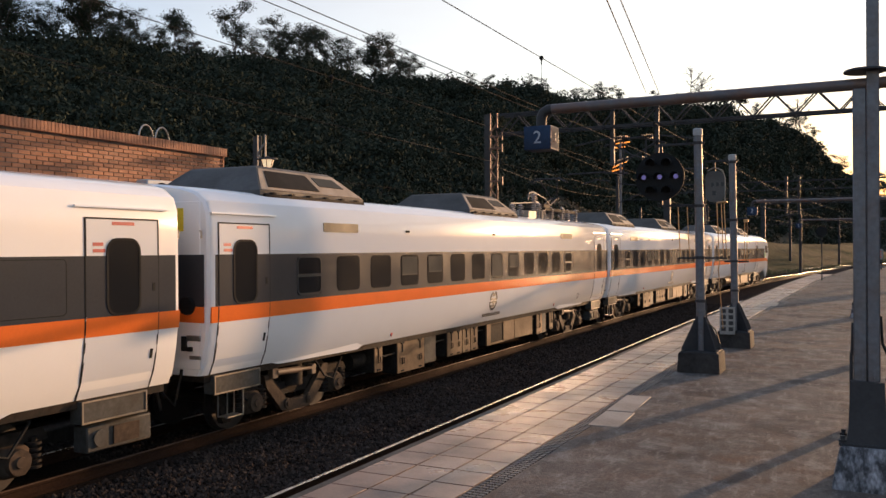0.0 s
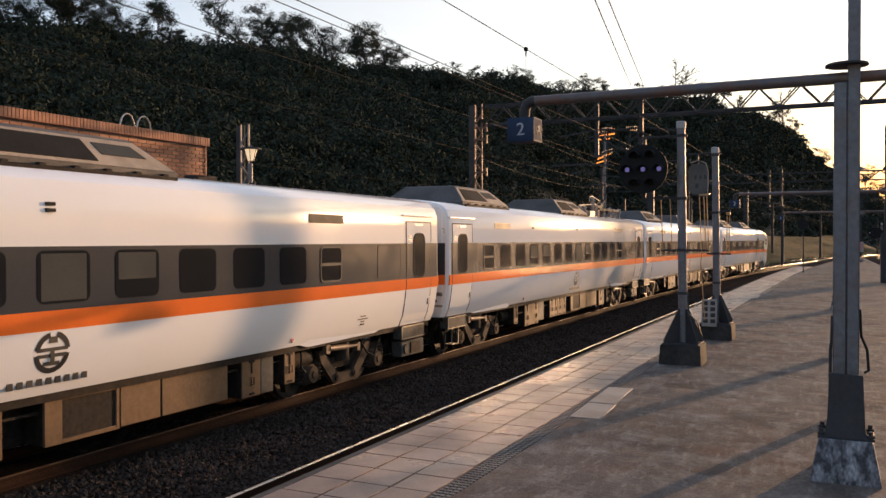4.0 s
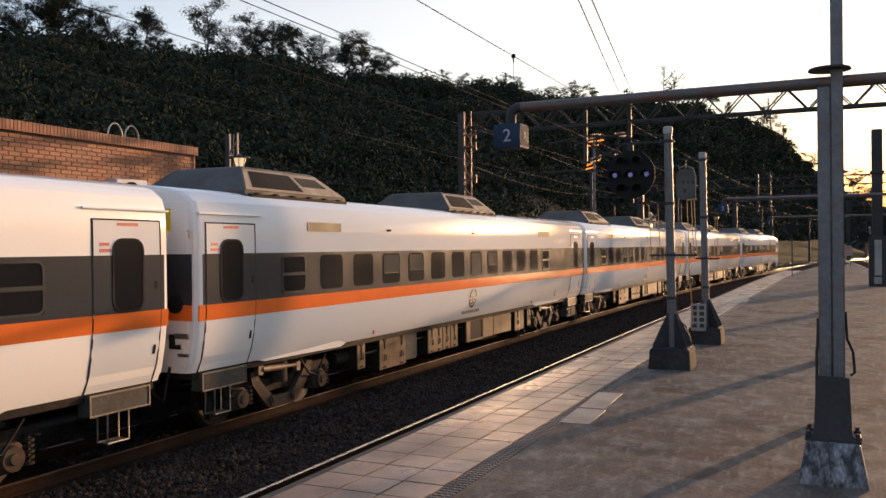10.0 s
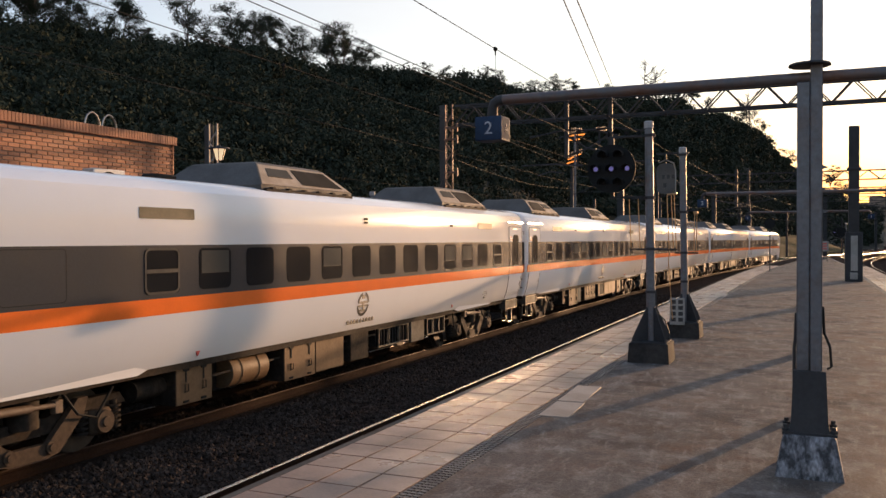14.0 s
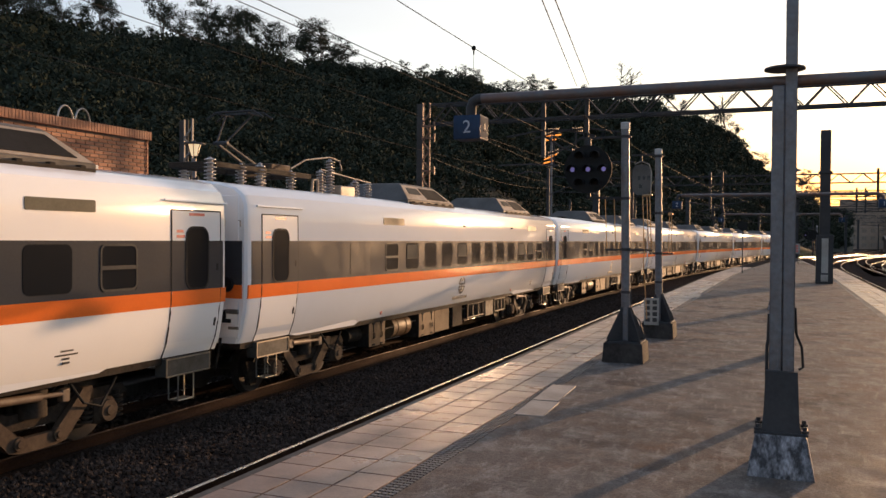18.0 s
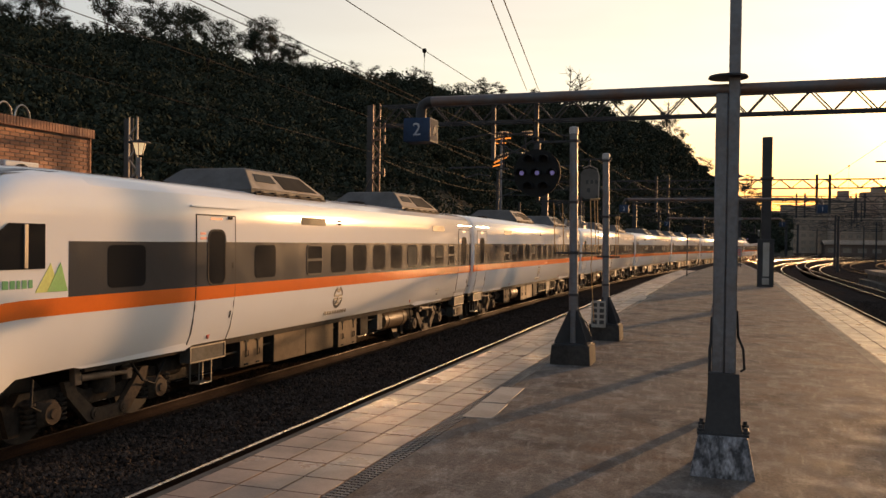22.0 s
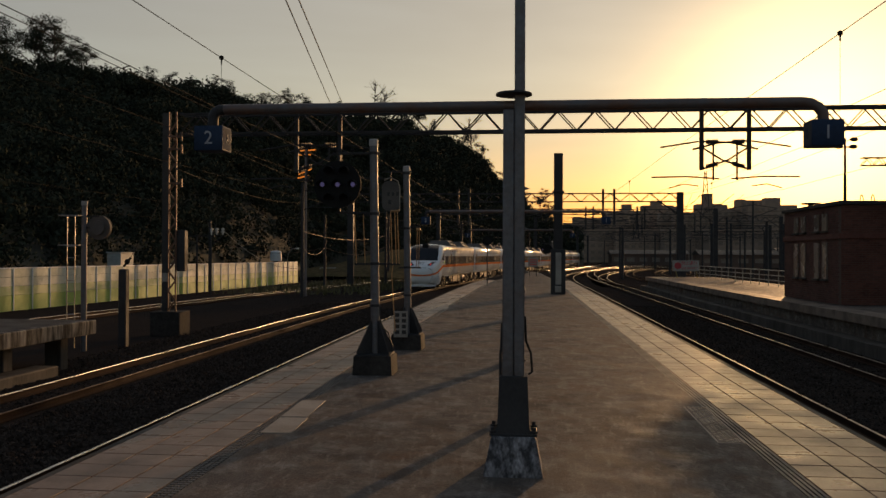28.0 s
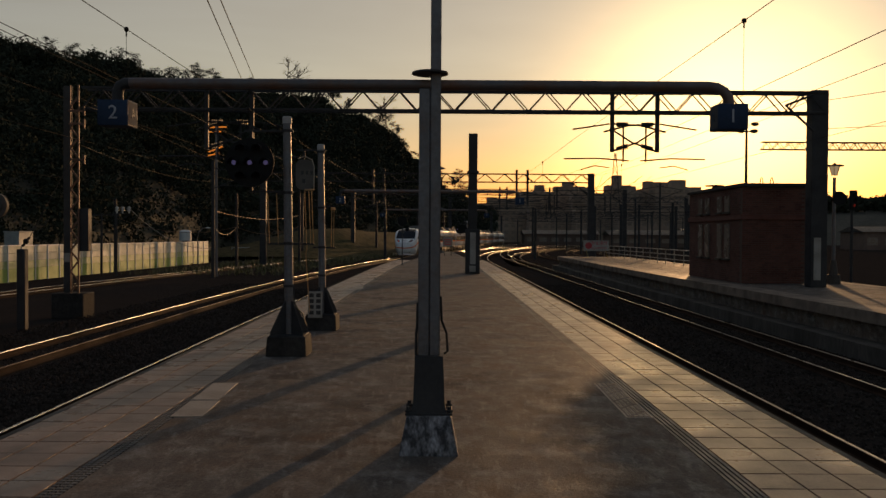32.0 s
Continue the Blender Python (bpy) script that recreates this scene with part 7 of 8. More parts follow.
def line_mast(x, y, h, arms, z0=-1.24, r=0.16):
    t = thing("line_mast", pose(x, y, 0), "dark overhead line mast with bracket arms", "mast", "overhead line masts")
    part("shaft", M().cyl((0, 0, z0), (0, 0, h), r, r * 0.8, 10), DARKSTEEL, t)
    for s in arms:
        for p_, q_, rr in (((0, 0, h - 0.5), (s * 2.6, 0, h - 0.9), 0.04), ((0, 0, h - 1.9), (s * 2.4, 0, h - 1.0), 0.04), ((s * 0.6, 0, h - 1.7), (s * 3.0, 0, h - 1.75), 0.03)):
            part("bracket_arm", M().tube([p_, q_], rr, 5), DARKSTEEL, t)
    return t


rnd = random.Random(4)
for x, y, h, arms in ((25.2, 96, 8.0, (1, -1)), (31, 133, 7.8, (1,)), (36, 112, 7, (1, -1)), (14.5, 130, 6.2, (1,)), (19, 165, 6.4, (-1,)), (27, 178, 6.6, (1, -1)), (46, 150, 7.2, (1,)), (12.6, 110, 5.4, (-1, 1)), (39, 190, 7.0, (1,)), (30, 215, 6.6, (-1, 1)), (52, 210, 7.5, (1, -1)), (60, 170, 7.0, (-1,)), (22, 235, 6.4, (1,)), (46, 240, 6.4, (1, -1)), (68, 235, 7.0, (1,)),
                     (-15.5, 58, 6.8, (1,)), (-13.2, 80, 6.4, (1, -1)), (-16.5, 102, 6.6, (1,)), (-9.0, 122, 6.6, (-1, 1)), (-17, 71, 5.2, ()), (-24.5, 64, 4.4, ()), (-19, 92, 5, (1,)), (-6.6, 104, 6.2, (-1,)), (-3.5, 140, 6.4, (1, -1)), (1.0, 168, 6.4, (1,)), (6, 200, 6.4, (-1,))):
    line_mast(x, y, h, arms, r=0.13 if y < 100 else 0.18)

# ---------------------------------------------------------------- overhead wires


def sagging(p, q, sag, n=14):
    p, q = Vector(p), Vector(q)
    return [p.lerp(q, i / n) - Vector((0, 0, 4 * sag * (i / n) * (1 - i / n))) for i in range(n + 1)]


def overhead(key, msg, con, stations, drops):
    """A messenger wire with droppers to the contact wire below it."""
    o = thing("overhead_line", pose(0, 0, 0), "messenger and contact wires above the track", "overhead line", "overhead lines")
    mw, cw = M(), M()
    pts_m, pts_c = [], []
    for s0, s1 in zip(stations, stations[1:]):
        for i in range(11):
            k = i / 10
            x, y, a = bend(*TRACKS[key], s0 + (s1 - s0) * k)
            pts_m.append((x, y, msg + 0.05 - 0.24 * k * (1 - k)))
            pts_c.append((x + 0.15 * math.cos(s0), y, con))
    mw.tube(pts_m, 0.0075, 5)
    cw.tube(pts_c, 0.006, 5)
    part("messenger_wire", mw, CABLE, o)
    part("contact_wire", cw, CABLE, o)
    for s in drops:
        x, y, a = bend(*TRACKS[key], s)
        k = min((p for p in pts_m), key=lambda p: abs(p[1] - y))[2]
        d = M().cyl((x, y, con), (x, y, k), 0.004, n=5)
        d.ball((x, y, k), 0.045, 8, 6)
        d.cyl((x, y, k - 0.12), (x, y, k - 0.03), 0.014, n=6)
        part("dropper", d, CABLE, o)


overhead("near", 5.31, 4.3, (-12, GY, 77, 118), (14.6, 24, 40, 52))
overhead("train", 5.15, 4.18, (-12, GY, 77, 118, 160), (5, 13.6, 22, 40, 52))
overhead("right", 5.25, 4.1, (-12, GY, 77, 118), (13.5, 40))
overhead("right_second", 5.15, 4.05, (-12, GY, 77, 118), (14, 40))
overhead("far_left", 4.6, 3.7, (-12, GY, 77), (12, 34, 50))
fw = [((-6.98, GY, 7.27), (1.24, -13, 3.53)), ((-6.54, GY, 7.27), (1.10, -13, 3.52)), ((-11.0, GY, 6.88), (-11.0, -13, 6.83)), ((-12.8, GY, 6.6), (-16, 77, 7.2)), ((13.4, GY, 6.7), (13.9, 77, 7.2)), ((-12.7, GY, 4.9), (-15.5, 58, 5.4)), ((13.4, GY, 5.6), (40, 10, 6.2)), ((13.6, GY, 6.6), (30, 8, 8.5))]
for p, q in fw:
    solid("feeder_cable", M().tube(sagging(p, q, 0.02 if q[1] == -13 else 0.35), 0.011, 5), CABLE, "thin dark feeder cable strung between masts", "cable", "feeder cables")
rnd = random.Random(8)
for i in range(22):
    y0 = rnd.choice((77, 118, 150, 185))
    y1 = {77: 118, 118: 150, 150: 185, 185: 225}[y0]
    x0 = rnd.uniform(4, 26) + (y0 - 77) * 0.16
    solid("feeder_cable", M().tube(sagging((x0, y0, 7.3), (x0 + rnd.uniform(2, 8), y1, 7.9), 0.8, 8), 0.02, 4), CABLE, "thin dark feeder cable strung between masts", "cable", "feeder cables")
rnd = random.Random(15)
for y, x0, x1 in ((84, -9, 16), (92, -8, 30), (101, -6, 34), (110, -4, 36), (126, 0, 40), (140, 4, 44), (158, 8, 48), (176, 12, 54)):
    for z in (4.6, 5.5, 6.6):
        solid("span_wire", M().tube(sagging((x0, y, z + rnd.uniform(-0.2, 0.2)), (x1, y + rnd.uniform(-3, 3), z + rnd.uniform(-0.2, 0.2)), 0.3, 8), 0.022, 4), CABLE, "dark span wire across the yard tracks", "cable", "span wires")
for x, y, h in ((19.5, 90, 5.2), (27.5, 99, 5.8), (33, 104, 6.4), (21.5, 116, 6.0), (29, 122, 6.4), (38, 128, 6.6), (24, 142, 6.2), (35, 150, 6.8), (42, 166, 6.6), (30, 165, 6.2), (50, 182, 7.0), (36, 200, 6.6)):
    line_mast(x, y, h, (rnd.choice((1, -1)),), r=0.2)
for p, q, sag in (((-17, 71, 2.4), (-13.2, 80, 2.6), 0.7), ((-15.5, 58, 2.3), (-17, 71, 2.4), 0.6), ((-19, 92, 2.8), (-13.2, 80, 2.6), 0.6), ((-24.5, 64, 3.0), (-17, 71, 2.4), 0.8), ((-15.5, 58, 3.4), (-13.2, 80, 3.6), 0.5)):
    solid("slack_cable", M().tube(sagging(p, q, sag), 0.018, 5), RUSTSTEEL, "slack cable catching the sun between masts", "cable", "slack cables")

# ---------------------------------------------------------------- brick courses


def brick_wall(parent, origin, along, length, z0, z1, outward, singles, bw=0.25, bh=0.082, joint=0.016, mat_=None):
    """Courses of bricks on the face of a wall: the first ones each a piece, the rest joined. along and outward: unit vectors."""
    along, outward, origin = Vector(along), Vector(outward), Vector(origin)
    turn = Matrix((along, outward, Vector((0, 0, 1)))).transposed().to_4x4()
    proto = M().box(-bw / 2 + joint / 2, bw / 2 - joint / 2, -0.05, 0.012, -bh / 2 + joint / 2, bh / 2 - joint / 2, 0.004).mesh("brick", [BRICK])
    cells, halves = [], []
    rows_ = int((z1 - z0) / bh)
    for r in range(rows_):
        n = int(length / bw)
        for i in range(n):
            u = (i + (0.5 if r % 2 == 0 else 1.0)) * bw
            if u + bw / 2 <= length:
                cells.append((u, z0 + (r + 0.5) * bh))
        if r % 2:
            halves.append((bw / 4, z0 + (r + 0.5) * bh))
    cells.sort(key=lambda c_: c_[0] - 2 * c_[1])
    rest = M()
    for u, z in halves:
        p = origin + along * u + Vector((0, 0, z))
        w, h = bw / 4 - joint / 2, bh / 2 - joint / 2
        rest.add([p + along * a + outward * b + Vector((0, 0, c_)) for a in (-w, w) for b in (-0.03, 0.012) for c_ in (-h, h)], [(0, 1, 3, 2), (4, 6, 7, 5), (0, 4, 5, 1), (2, 3, 7, 6), (0, 2, 6, 4), (1, 5, 7, 3)])
    rn = random.Random(7)
    for k, (u, z) in enumerate(cells):
        p = origin + along * u + Vector((0, 0, z)) + outward * rn.uniform(-0.003, 0.003)
        if k < singles:
            ob = part("brick", proto, BRICK, parent)
            ob.matrix_basis = Matrix.Translation(p) @ turn
        else:
            w, h = bw / 2 - joint / 2, bh / 2 - joint / 2
            c8 = [p + along * a + outward * b + Vector((0, 0, c_)) for a in (-w, w) for b in (-0.03, 0.012) for c_ in (-h, h)]
            rest.add(c8, [(0, 1, 3, 2), (4, 6, 7, 5), (0, 4, 5, 1), (2, 3, 7, 6), (0, 2, 6, 4), (1, 5, 7, 3)])
    if rest.v:
        tagged(part("bricks", rest, mat_ or BRICK2, parent, smooth=0), kind="stuff")


DOORGLASS = material("door_glass", (0.10, 0.13, 0.12), 0.12, amount=0.05, stains=0.1, bump=0)
# ---------------------------------------------------------------- brick house on the side platform

hs = thing("brick_station_house", pose(0, 0, 0), "orange brick station house with a flat parapet roof", "building")
HX, HY, HT = -13.4, 15.1, 4.1
part("wall", M().box(HX - 6.0, HX - 0.05, -18, HY - 0.05, 0.0, HT - 0.1), MORTAR, hs, "mortar bed of the walls")
part("parapet", M().box(HX - 6.02, HX + 0.03, -18.02, HY + 0.03, HT - 0.1, HT, 0.01), BRICK, hs, "brick-on-edge parapet")
cop = M().box(-0.035, 0.035, -0.06, 0.035, 0.0, 0.19, 0.004).mesh("coping_brick", [BRICK])
for i in range(140):
    ob = part("coping_brick", cop, BRICK, hs)
    ob.location = (HX + 0.0, HY - 0.04 - i * 0.078, HT - 0.18)
    ob.rotation_euler = (0, 0, radians(90))
part("concrete_band", M().box(HX - 0.1, HX + 0.22, -18, HY + 0.06, 2.26, 2.56, 0.015), WALLCON, hs, "dark weathered concrete band")
part("plinth", M().box(HX - 0.04, HX + 0.02, -18, HY, 0.0, 0.25, 0.01), WALLCON, hs)
for y in (14.2, 11.6, 8.0):
    dr = part("door", M().box(HX - 0.06, HX + 0.012, y - 0.36, y + 0.36, 0.02, 2.12, 0.004), DOORGLASS, hs, "glazed door in an aluminium frame")
    fr = M()
    for a, b, z0, z1 in ((-0.43, -0.36, 0, 2.2), (0.36, 0.43, 0, 2.2), (-0.36, 0.36, 2.12, 2.2), (-0.36, 0.36, 0.02, 0.1)):
        fr.box(HX - 0.05, HX + 0.035, y + a, y + b, z0, z1, 0.004)
    part("door_frame", fr, STEEL, dr, "aluminium frame")
    part("door_handle", M().tube([(HX + 0.03, y + 0.38, 0.9), (HX + 0.09, y + 0.38, 0.92), (HX + 0.09, y + 0.38, 1.2), (HX + 0.03, y + 0.38, 1.22)], 0.014, 6), STEEL, dr)
for y in (5.0, 1.0):
    w = part("window", M().box(HX - 0.06, HX + 0.01, y - 0.9, y + 0.9, 0.95, 2.3, 0.004), GLASS, hs, "dark window")
    part("window_frame", M().box(HX - 0.05, HX + 0.03, y - 0.96, y - 0.9, 0.9, 2.35, 0.004), STEEL, w)
ac = part("air_conditioner", M().box(HX + 0.03, HX + 0.36, 12.35, 13.2, 2.62, 3.2, 0.02), PLASTIC, hs, "pale outdoor air-conditioner box")
part("fan_grille", M().cyl((HX + 0.36, 12.75, 2.91), (HX + 0.375, 12.75, 2.91), 0.24, n=24), GRILLE, ac)
part("support", M().box(HX, HX + 0.34, 12.4, 12.45, 2.55, 2.63).box(HX, HX + 0.34, 13.05, 13.1, 2.55, 2.63), DARKSTEEL, ac)
for y in (12.96, 13.42):
    ln = M().tube([(HX - 0.3, y + 0.2 * math.cos(radians(a)), HT + 0.02 + 0.30 * math.sin(radians(a))) for a in range(0, 181, 15)], 0.018, 8)
    part("ladder_hoop", ln, STEEL, hs, "bright bent ladder hoop on the parapet")
cv = M()
cv.tube([(HX, HY + 0.02, 3.05), (HX + 0.05, HY + 0.6, 3.05), (HX + 0.05, HY + 1.3, 3.12)], 0.025, 6)
part("bracket_arm", cv, DARKSTEEL, hs)
cam1 = M()
cam1.prism([(HY + 0.10, 2.80), (HY + 0.52, 2.68), (HY + 0.54, 2.76), (HY + 0.12, 2.88)], "x", HX + 0.02, HX + 0.12)
part("cctv_camera", cam1, PLASTIC, hs, "white boxed camera")
part("cctv_dome", M().ball((HX + 0.05, HY + 0.28, 2.30), (0.11, 0.11, 0.14), 12, 8).cyl((HX + 0.05, HY + 0.28, 2.4), (HX + 0.05, HY + 0.02, 2.52), 0.02, n=6), PLASTIC, hs, "white dome camera")
for dy in (1.15, 1.38):
    sp = M().cyl((HX + 0.05, HY + dy, 3.1), (HX + 0.2, HY + dy + 0.08, 3.08), 0.05, 0.13, 14)
    part("floodlight", sp, RUBBER, hs, "small black floodlight")

# ---------------------------------------------------------------- things on the side platform
ne = thing("no_entry_board", pose(-15.4, 18.9, 0, 0, 0, 0), "white no-entry board with a red frame on trestle legs", "sign")
part("board", M().box(-0.93, 0.93, -0.02, 0.02, 0.80, 1.62, 0.01), SIGNWHITE, ne)
fr = M()
for x0, x1, z0, z1 in ((-0.96, 0.96, 1.60, 1.66), (-0.96, 0.96, 0.77, 0.82), (-0.96, -0.91, 0.82, 1.60), (0.91, 0.96, 0.82, 1.60)):
    fr.box(x0, x1, -0.035, 0.03, z0, z1, 0.004)
part("board_frame", fr, RUSTSTEEL, ne, "dull red frame")
rd = part("red_disc", M().cyl((-0.58, -0.028, 1.21), (-0.58, -0.018, 1.21), 0.27, n=36), SIGNRED, ne, "red disc")
part("white_bar", M().box(-0.77, -0.39, -0.034, -0.028, 1.165, 1.255), SIGNWHITE, rd)
writing("\u7981\u6b62\u901a\u884c", 0.335, SIGNRED, ne, Matrix.Translation((0.28, -0.024, 1.40)) @ FACE, label="four red characters")
writing("NO ENTRY", 0.275, SIGNRED, ne, Matrix.Translation((0.28, -0.024, 1.0)) @ FACE, label="red capital letters")
for sx in (-1, 1):
    for a, b in (((sx * 0.78, 0, 0.85), (sx * 1.02, 0, 0)), ((sx * 0.78, 0, 0.85), (sx * 0.56, 0, 0)), ((sx * 0.78, 0, 0.85), (sx * 0.78, -0.05, 0))):
        part("leg", M().tube([a, b], 0.032, 4), YELLOW, ne, "rusty yellow leg")
    part("leg_tie", M().tube([(sx * 0.66, 0, 0.35), (sx * 0.92, 0, 0.35)], 0.02, 4), YELLOW, ne)


def lantern(at, h):
    l = thing("lantern_post", at, "slim post with a flat-capped glass lantern", "lamp post", "lantern posts")
    part("base", M().cyl((0, 0, 0), (0, 0, 0.35), 0.28, 0.24, 14).cyl((0, 0, 0.35), (0, 0, 0.9), 0.17, 0.10, 14), WALLCON, l, "mossy concrete base")
    part("post", M().cyl((0, 0, 0.3), (0, 0, h - 0.5), 0.075, 0.06, 12), POST, l)
    part("glass", M().cyl((0, 0, h - 0.42), (0, 0, h - 0.08), 0.10, 0.2, 14), LAMPGLASS, l, "pale glass lantern")
    part("cap", M().cyl((0, 0, h - 0.08), (0, 0, h - 0.03), 0.34, 0.32, 20).cyl((0, 0, h - 0.03), (0, 0, h + 0.05), 0.1, 0.03, 12), DARKSTEEL, l)
    rb = M()
    for i in range(6):
        a = radians(i * 60)
        rb.tube([(0.1 * math.cos(a), 0.1 * math.sin(a), h - 0.44), (0.21 * math.cos(a), 0.21 * math.sin(a), h - 0.07)], 0.012, 4)
    part("cage", rb, DARKSTEEL, l)
    return l


lantern(pose(-16.83, 21.0, 0), 4.66)
lantern(pose(15.1, 32.0, 0), 4.55)


def disc_mast(at, h, r, cage):
    d = thing("signal_mast", at, "grey line-side mast seen with the back of a round signal", "signal mast", "masts beside the tracks")
    part("mast", M().cyl((0, 0, -1.0), (0, 0, h - 0.12), 0.085, 0.075, 12), POST, d)
    part("cap", M().cyl((0, 0, h - 0.12), (0, 0, h), 0.09, n=12), CAPGREY, d)
    part("signal_back", M().cyl((0.42, 0, h - 0.75), (0.42, 0.12, h - 0.75), r, n=26).cyl((0.42, -0.1, h - 0.75), (0.42, 0, h - 0.75), r * 0.6, n=18), ROOFGREY, d, "weathered round signal housing")
    pieces("bracket", M().box(0, 0.45, -0.02, 0.02, h - 0.78, h - 0.72).box(0, 0.45, -0.02, 0.02, h - 0.45, h - 0.41), DARKSTEEL, d)
    ld = M()
    for x in (-0.45, -0.22):
        ld.tube([(x, -0.1, -0.9), (x, -0.1, h - 0.4)], 0.014, 5)
    pieces("ladder_stile", ld, STEEL, d)
    for i in range(9):
        part("rung", M().tube([(-0.45, -0.1, -0.6 + i * 0.32), (-0.22, -0.1, -0.6 + i * 0.32)], 0.011, 5), STEEL, d)
    if cage:
        hp = M()
        for z in (h - 0.42, h - 1.25):
            hp.tube([(0, 0, z), (-0.55, -0.05, z), (-0.55, -0.4, z), (0, -0.35, z), (0, 0, z)], 0.016, 5)
        pieces("cage_hoop", hp, STEEL, d)
    return d


disc_mast(pose(-12.34, 22.6, 0), 3.24, 0.34, True)
disc_mast(pose(-18.12, 24.0, 0), 2.64, 0.28, False)
sb = thing("stub_post", pose(-12.79, 25.9, 0), "dark concrete anchor post with a guy wire", "post")
part("post", M().box(-0.13, 0.13, -0.13, 0.13, -1.24, 1.26, 0.03), DARKSTEEL, sb)
part("insulator", M().cyl((0, 0, 1.35), (0.1, 0.25, 1.62), 0.04, n=8).ball((0.05, 0.12, 1.5), 0.09, 8, 6), RUBBER, sb)
part("guy_wire", M().tube([(0.1, 0.25, 1.62), (0.3, 3.8, 5.2)], 0.012, 5), CABLE, sb)

# fence of white and green panels
fn = thing("panel_fence", pose(0, 0, 0), "white panel fence fading to green at its foot, with thin posts", "fence")
pan = M().box(-0.02, 0.02, -0.77, 0.77, 0.52, 0.955, 0.006).mesh("panel", [FENCEWHITE])
pan2 = M().box(-0.02, 0.02, -0.77, 0.77, 0.05, 0.51, 0.006).mesh("panel", [FENCEWHITE])
pan3 = M().box(-0.02, 0.02, -0.77, 0.77, -0.42, 0.04, 0.006).mesh("panel", [FENCELIME])
gre = M().box(-0.025, 0.025, -0.77, 0.77, -1.24, -0.43, 0.004).mesh("lower_panel", [FENCEGREEN])
fpo = M().box(-0.03, 0.03, -0.03, 0.03, -1.24, 1.0, 0.008).mesh("fence_post", [SIGNWHITE])
cap = M().box(-0.05, 0.05, -0.8, 0.8, 0.96, 1.02, 0.008).mesh("top_rail", [SIGNWHITE])
n = 40
for i in range(n):
    y = 26.5 + i * 1.58
    x = -27.2 + (y - 26.5) * 0.047
    turn = Matrix.Rotation(-0.047, 4, "Z")
    for nm, me, mat_, dx in (("panel", pan, FENCEWHITE, 0), ("panel", pan2, FENCEWHITE, 0), ("panel", pan3, FENCELIME, 0), ("lower_panel", gre, FENCEGREEN, 0.0), ("top_rail", cap, SIGNWHITE, 0)):
        part(nm, me, mat_, fn).matrix_basis = Matrix.Translation((x + dx, y, 0)) @ turn
    part("fence_post", fpo, SIGNWHITE, fn).matrix_basis = Matrix.Translation((x, y - 0.79, 0)) @ turn
cb = thing("equipment_cabinet", pose(-28.5, 57.3, 0), "pale grey equipment cabinet behind the fence", "cabinet")
part("body", M().box(-0.5, 0.5, -0.95, 1.0, -1.24, 1.82, 0.03), CABINETGREY, cb)
part("roof", M().box(-0.55, 0.55, -1.0, 1.05, 1.82, 1.89, 0.02), CABINETGREY, cb)
tk = thing("water_tank", pose(-25.8, 86.0, 0), "small white tank on a stand behind the fence", "tank")
part("tank", M().cyl((0, 0, 1.1), (0, 0, 2.0), 0.6, n=16).ball((0, 0, 2.0), (0.6, 0.6, 0.2), 16, 6), PLASTIC, tk)
part("stand", M().cyl((0, 0, -1.24), (0, 0, 1.1), 0.35, n=8), DARKSTEEL, tk)

sw = thing("switch_pole", pose(-23.4, 60, 0), "two dark poles with a crossbar and white insulators", "pole")
for x in (-0.55, 0.5):
    part("pole", M().cyl((x, 0, -1.24), (x, 0, 3.2), 0.09, 0.07, 8), DARKSTEEL, sw)
part("crossbar", M().box(-1.3, 0.75, -0.05, 0.05, 3.05, 3.15), DARKSTEEL, sw)
for x in (0.55, 0.95, 1.4):
    ins = M().cyl((x, 0, 3.2), (x, 0, 3.7), 0.05, n=8).cyl((x, 0, 3.55), (x, 0, 3.63), 0.13, n=10)
    part("insulator", ins.cyl((x, 0, 3.38), (x, 0, 3.46), 0.12, n=10), PLASTIC, sw, "white insulator")
part("bracket", M().tube([(0.5, 0, 2.4), (1.5, 0, 3.22), (0.5, 0, 3.2)], 0.04, 5), DARKSTEEL, sw)
solid("slack_cable", M().tube(sagging((-22.0, 60, 3.6), (-17.6, 66, 0.7), 0.9), 0.02, 5), STEEL, "slack cable hanging down from the insulators", "cable", "slack cables")
yl = thing("yard_lamp", pose(-20.0, 70, 0), "thin yard lamp with a curved arm", "lamp post")
part("pole", M().tube([(0, 0, -1.24), (0, 0, 1.4), (0.12, 0, 1.95), (0.42, 0, 2.25), (0.75, 0, 2.3)], 0.035, 7), STEEL, yl)
part("head", M().ball((0.85, 0, 2.28), (0.2, 0.12, 0.07), 10, 6), PLASTIC, yl, "pale lamp head")
wr = thing("yard_railing", pose(0, 0, 0), "low pale railing beside the far track", "railing")
for z in (0.12, -0.38):
    part("rail_bar", M().tube([(-25.5, 104, z), (-15.8, 106, z)], 0.045, 6), CABINETGREY, wr)
for i in range(7):
    part("railing_post", M().cyl((-25.5 + i * 1.62, 104 + i * 0.333, BED_Z - 0.06), (-25.5 + i * 1.62, 104 + i * 0.333, 0.14), 0.045, n=6), CABINETGREY, wr)

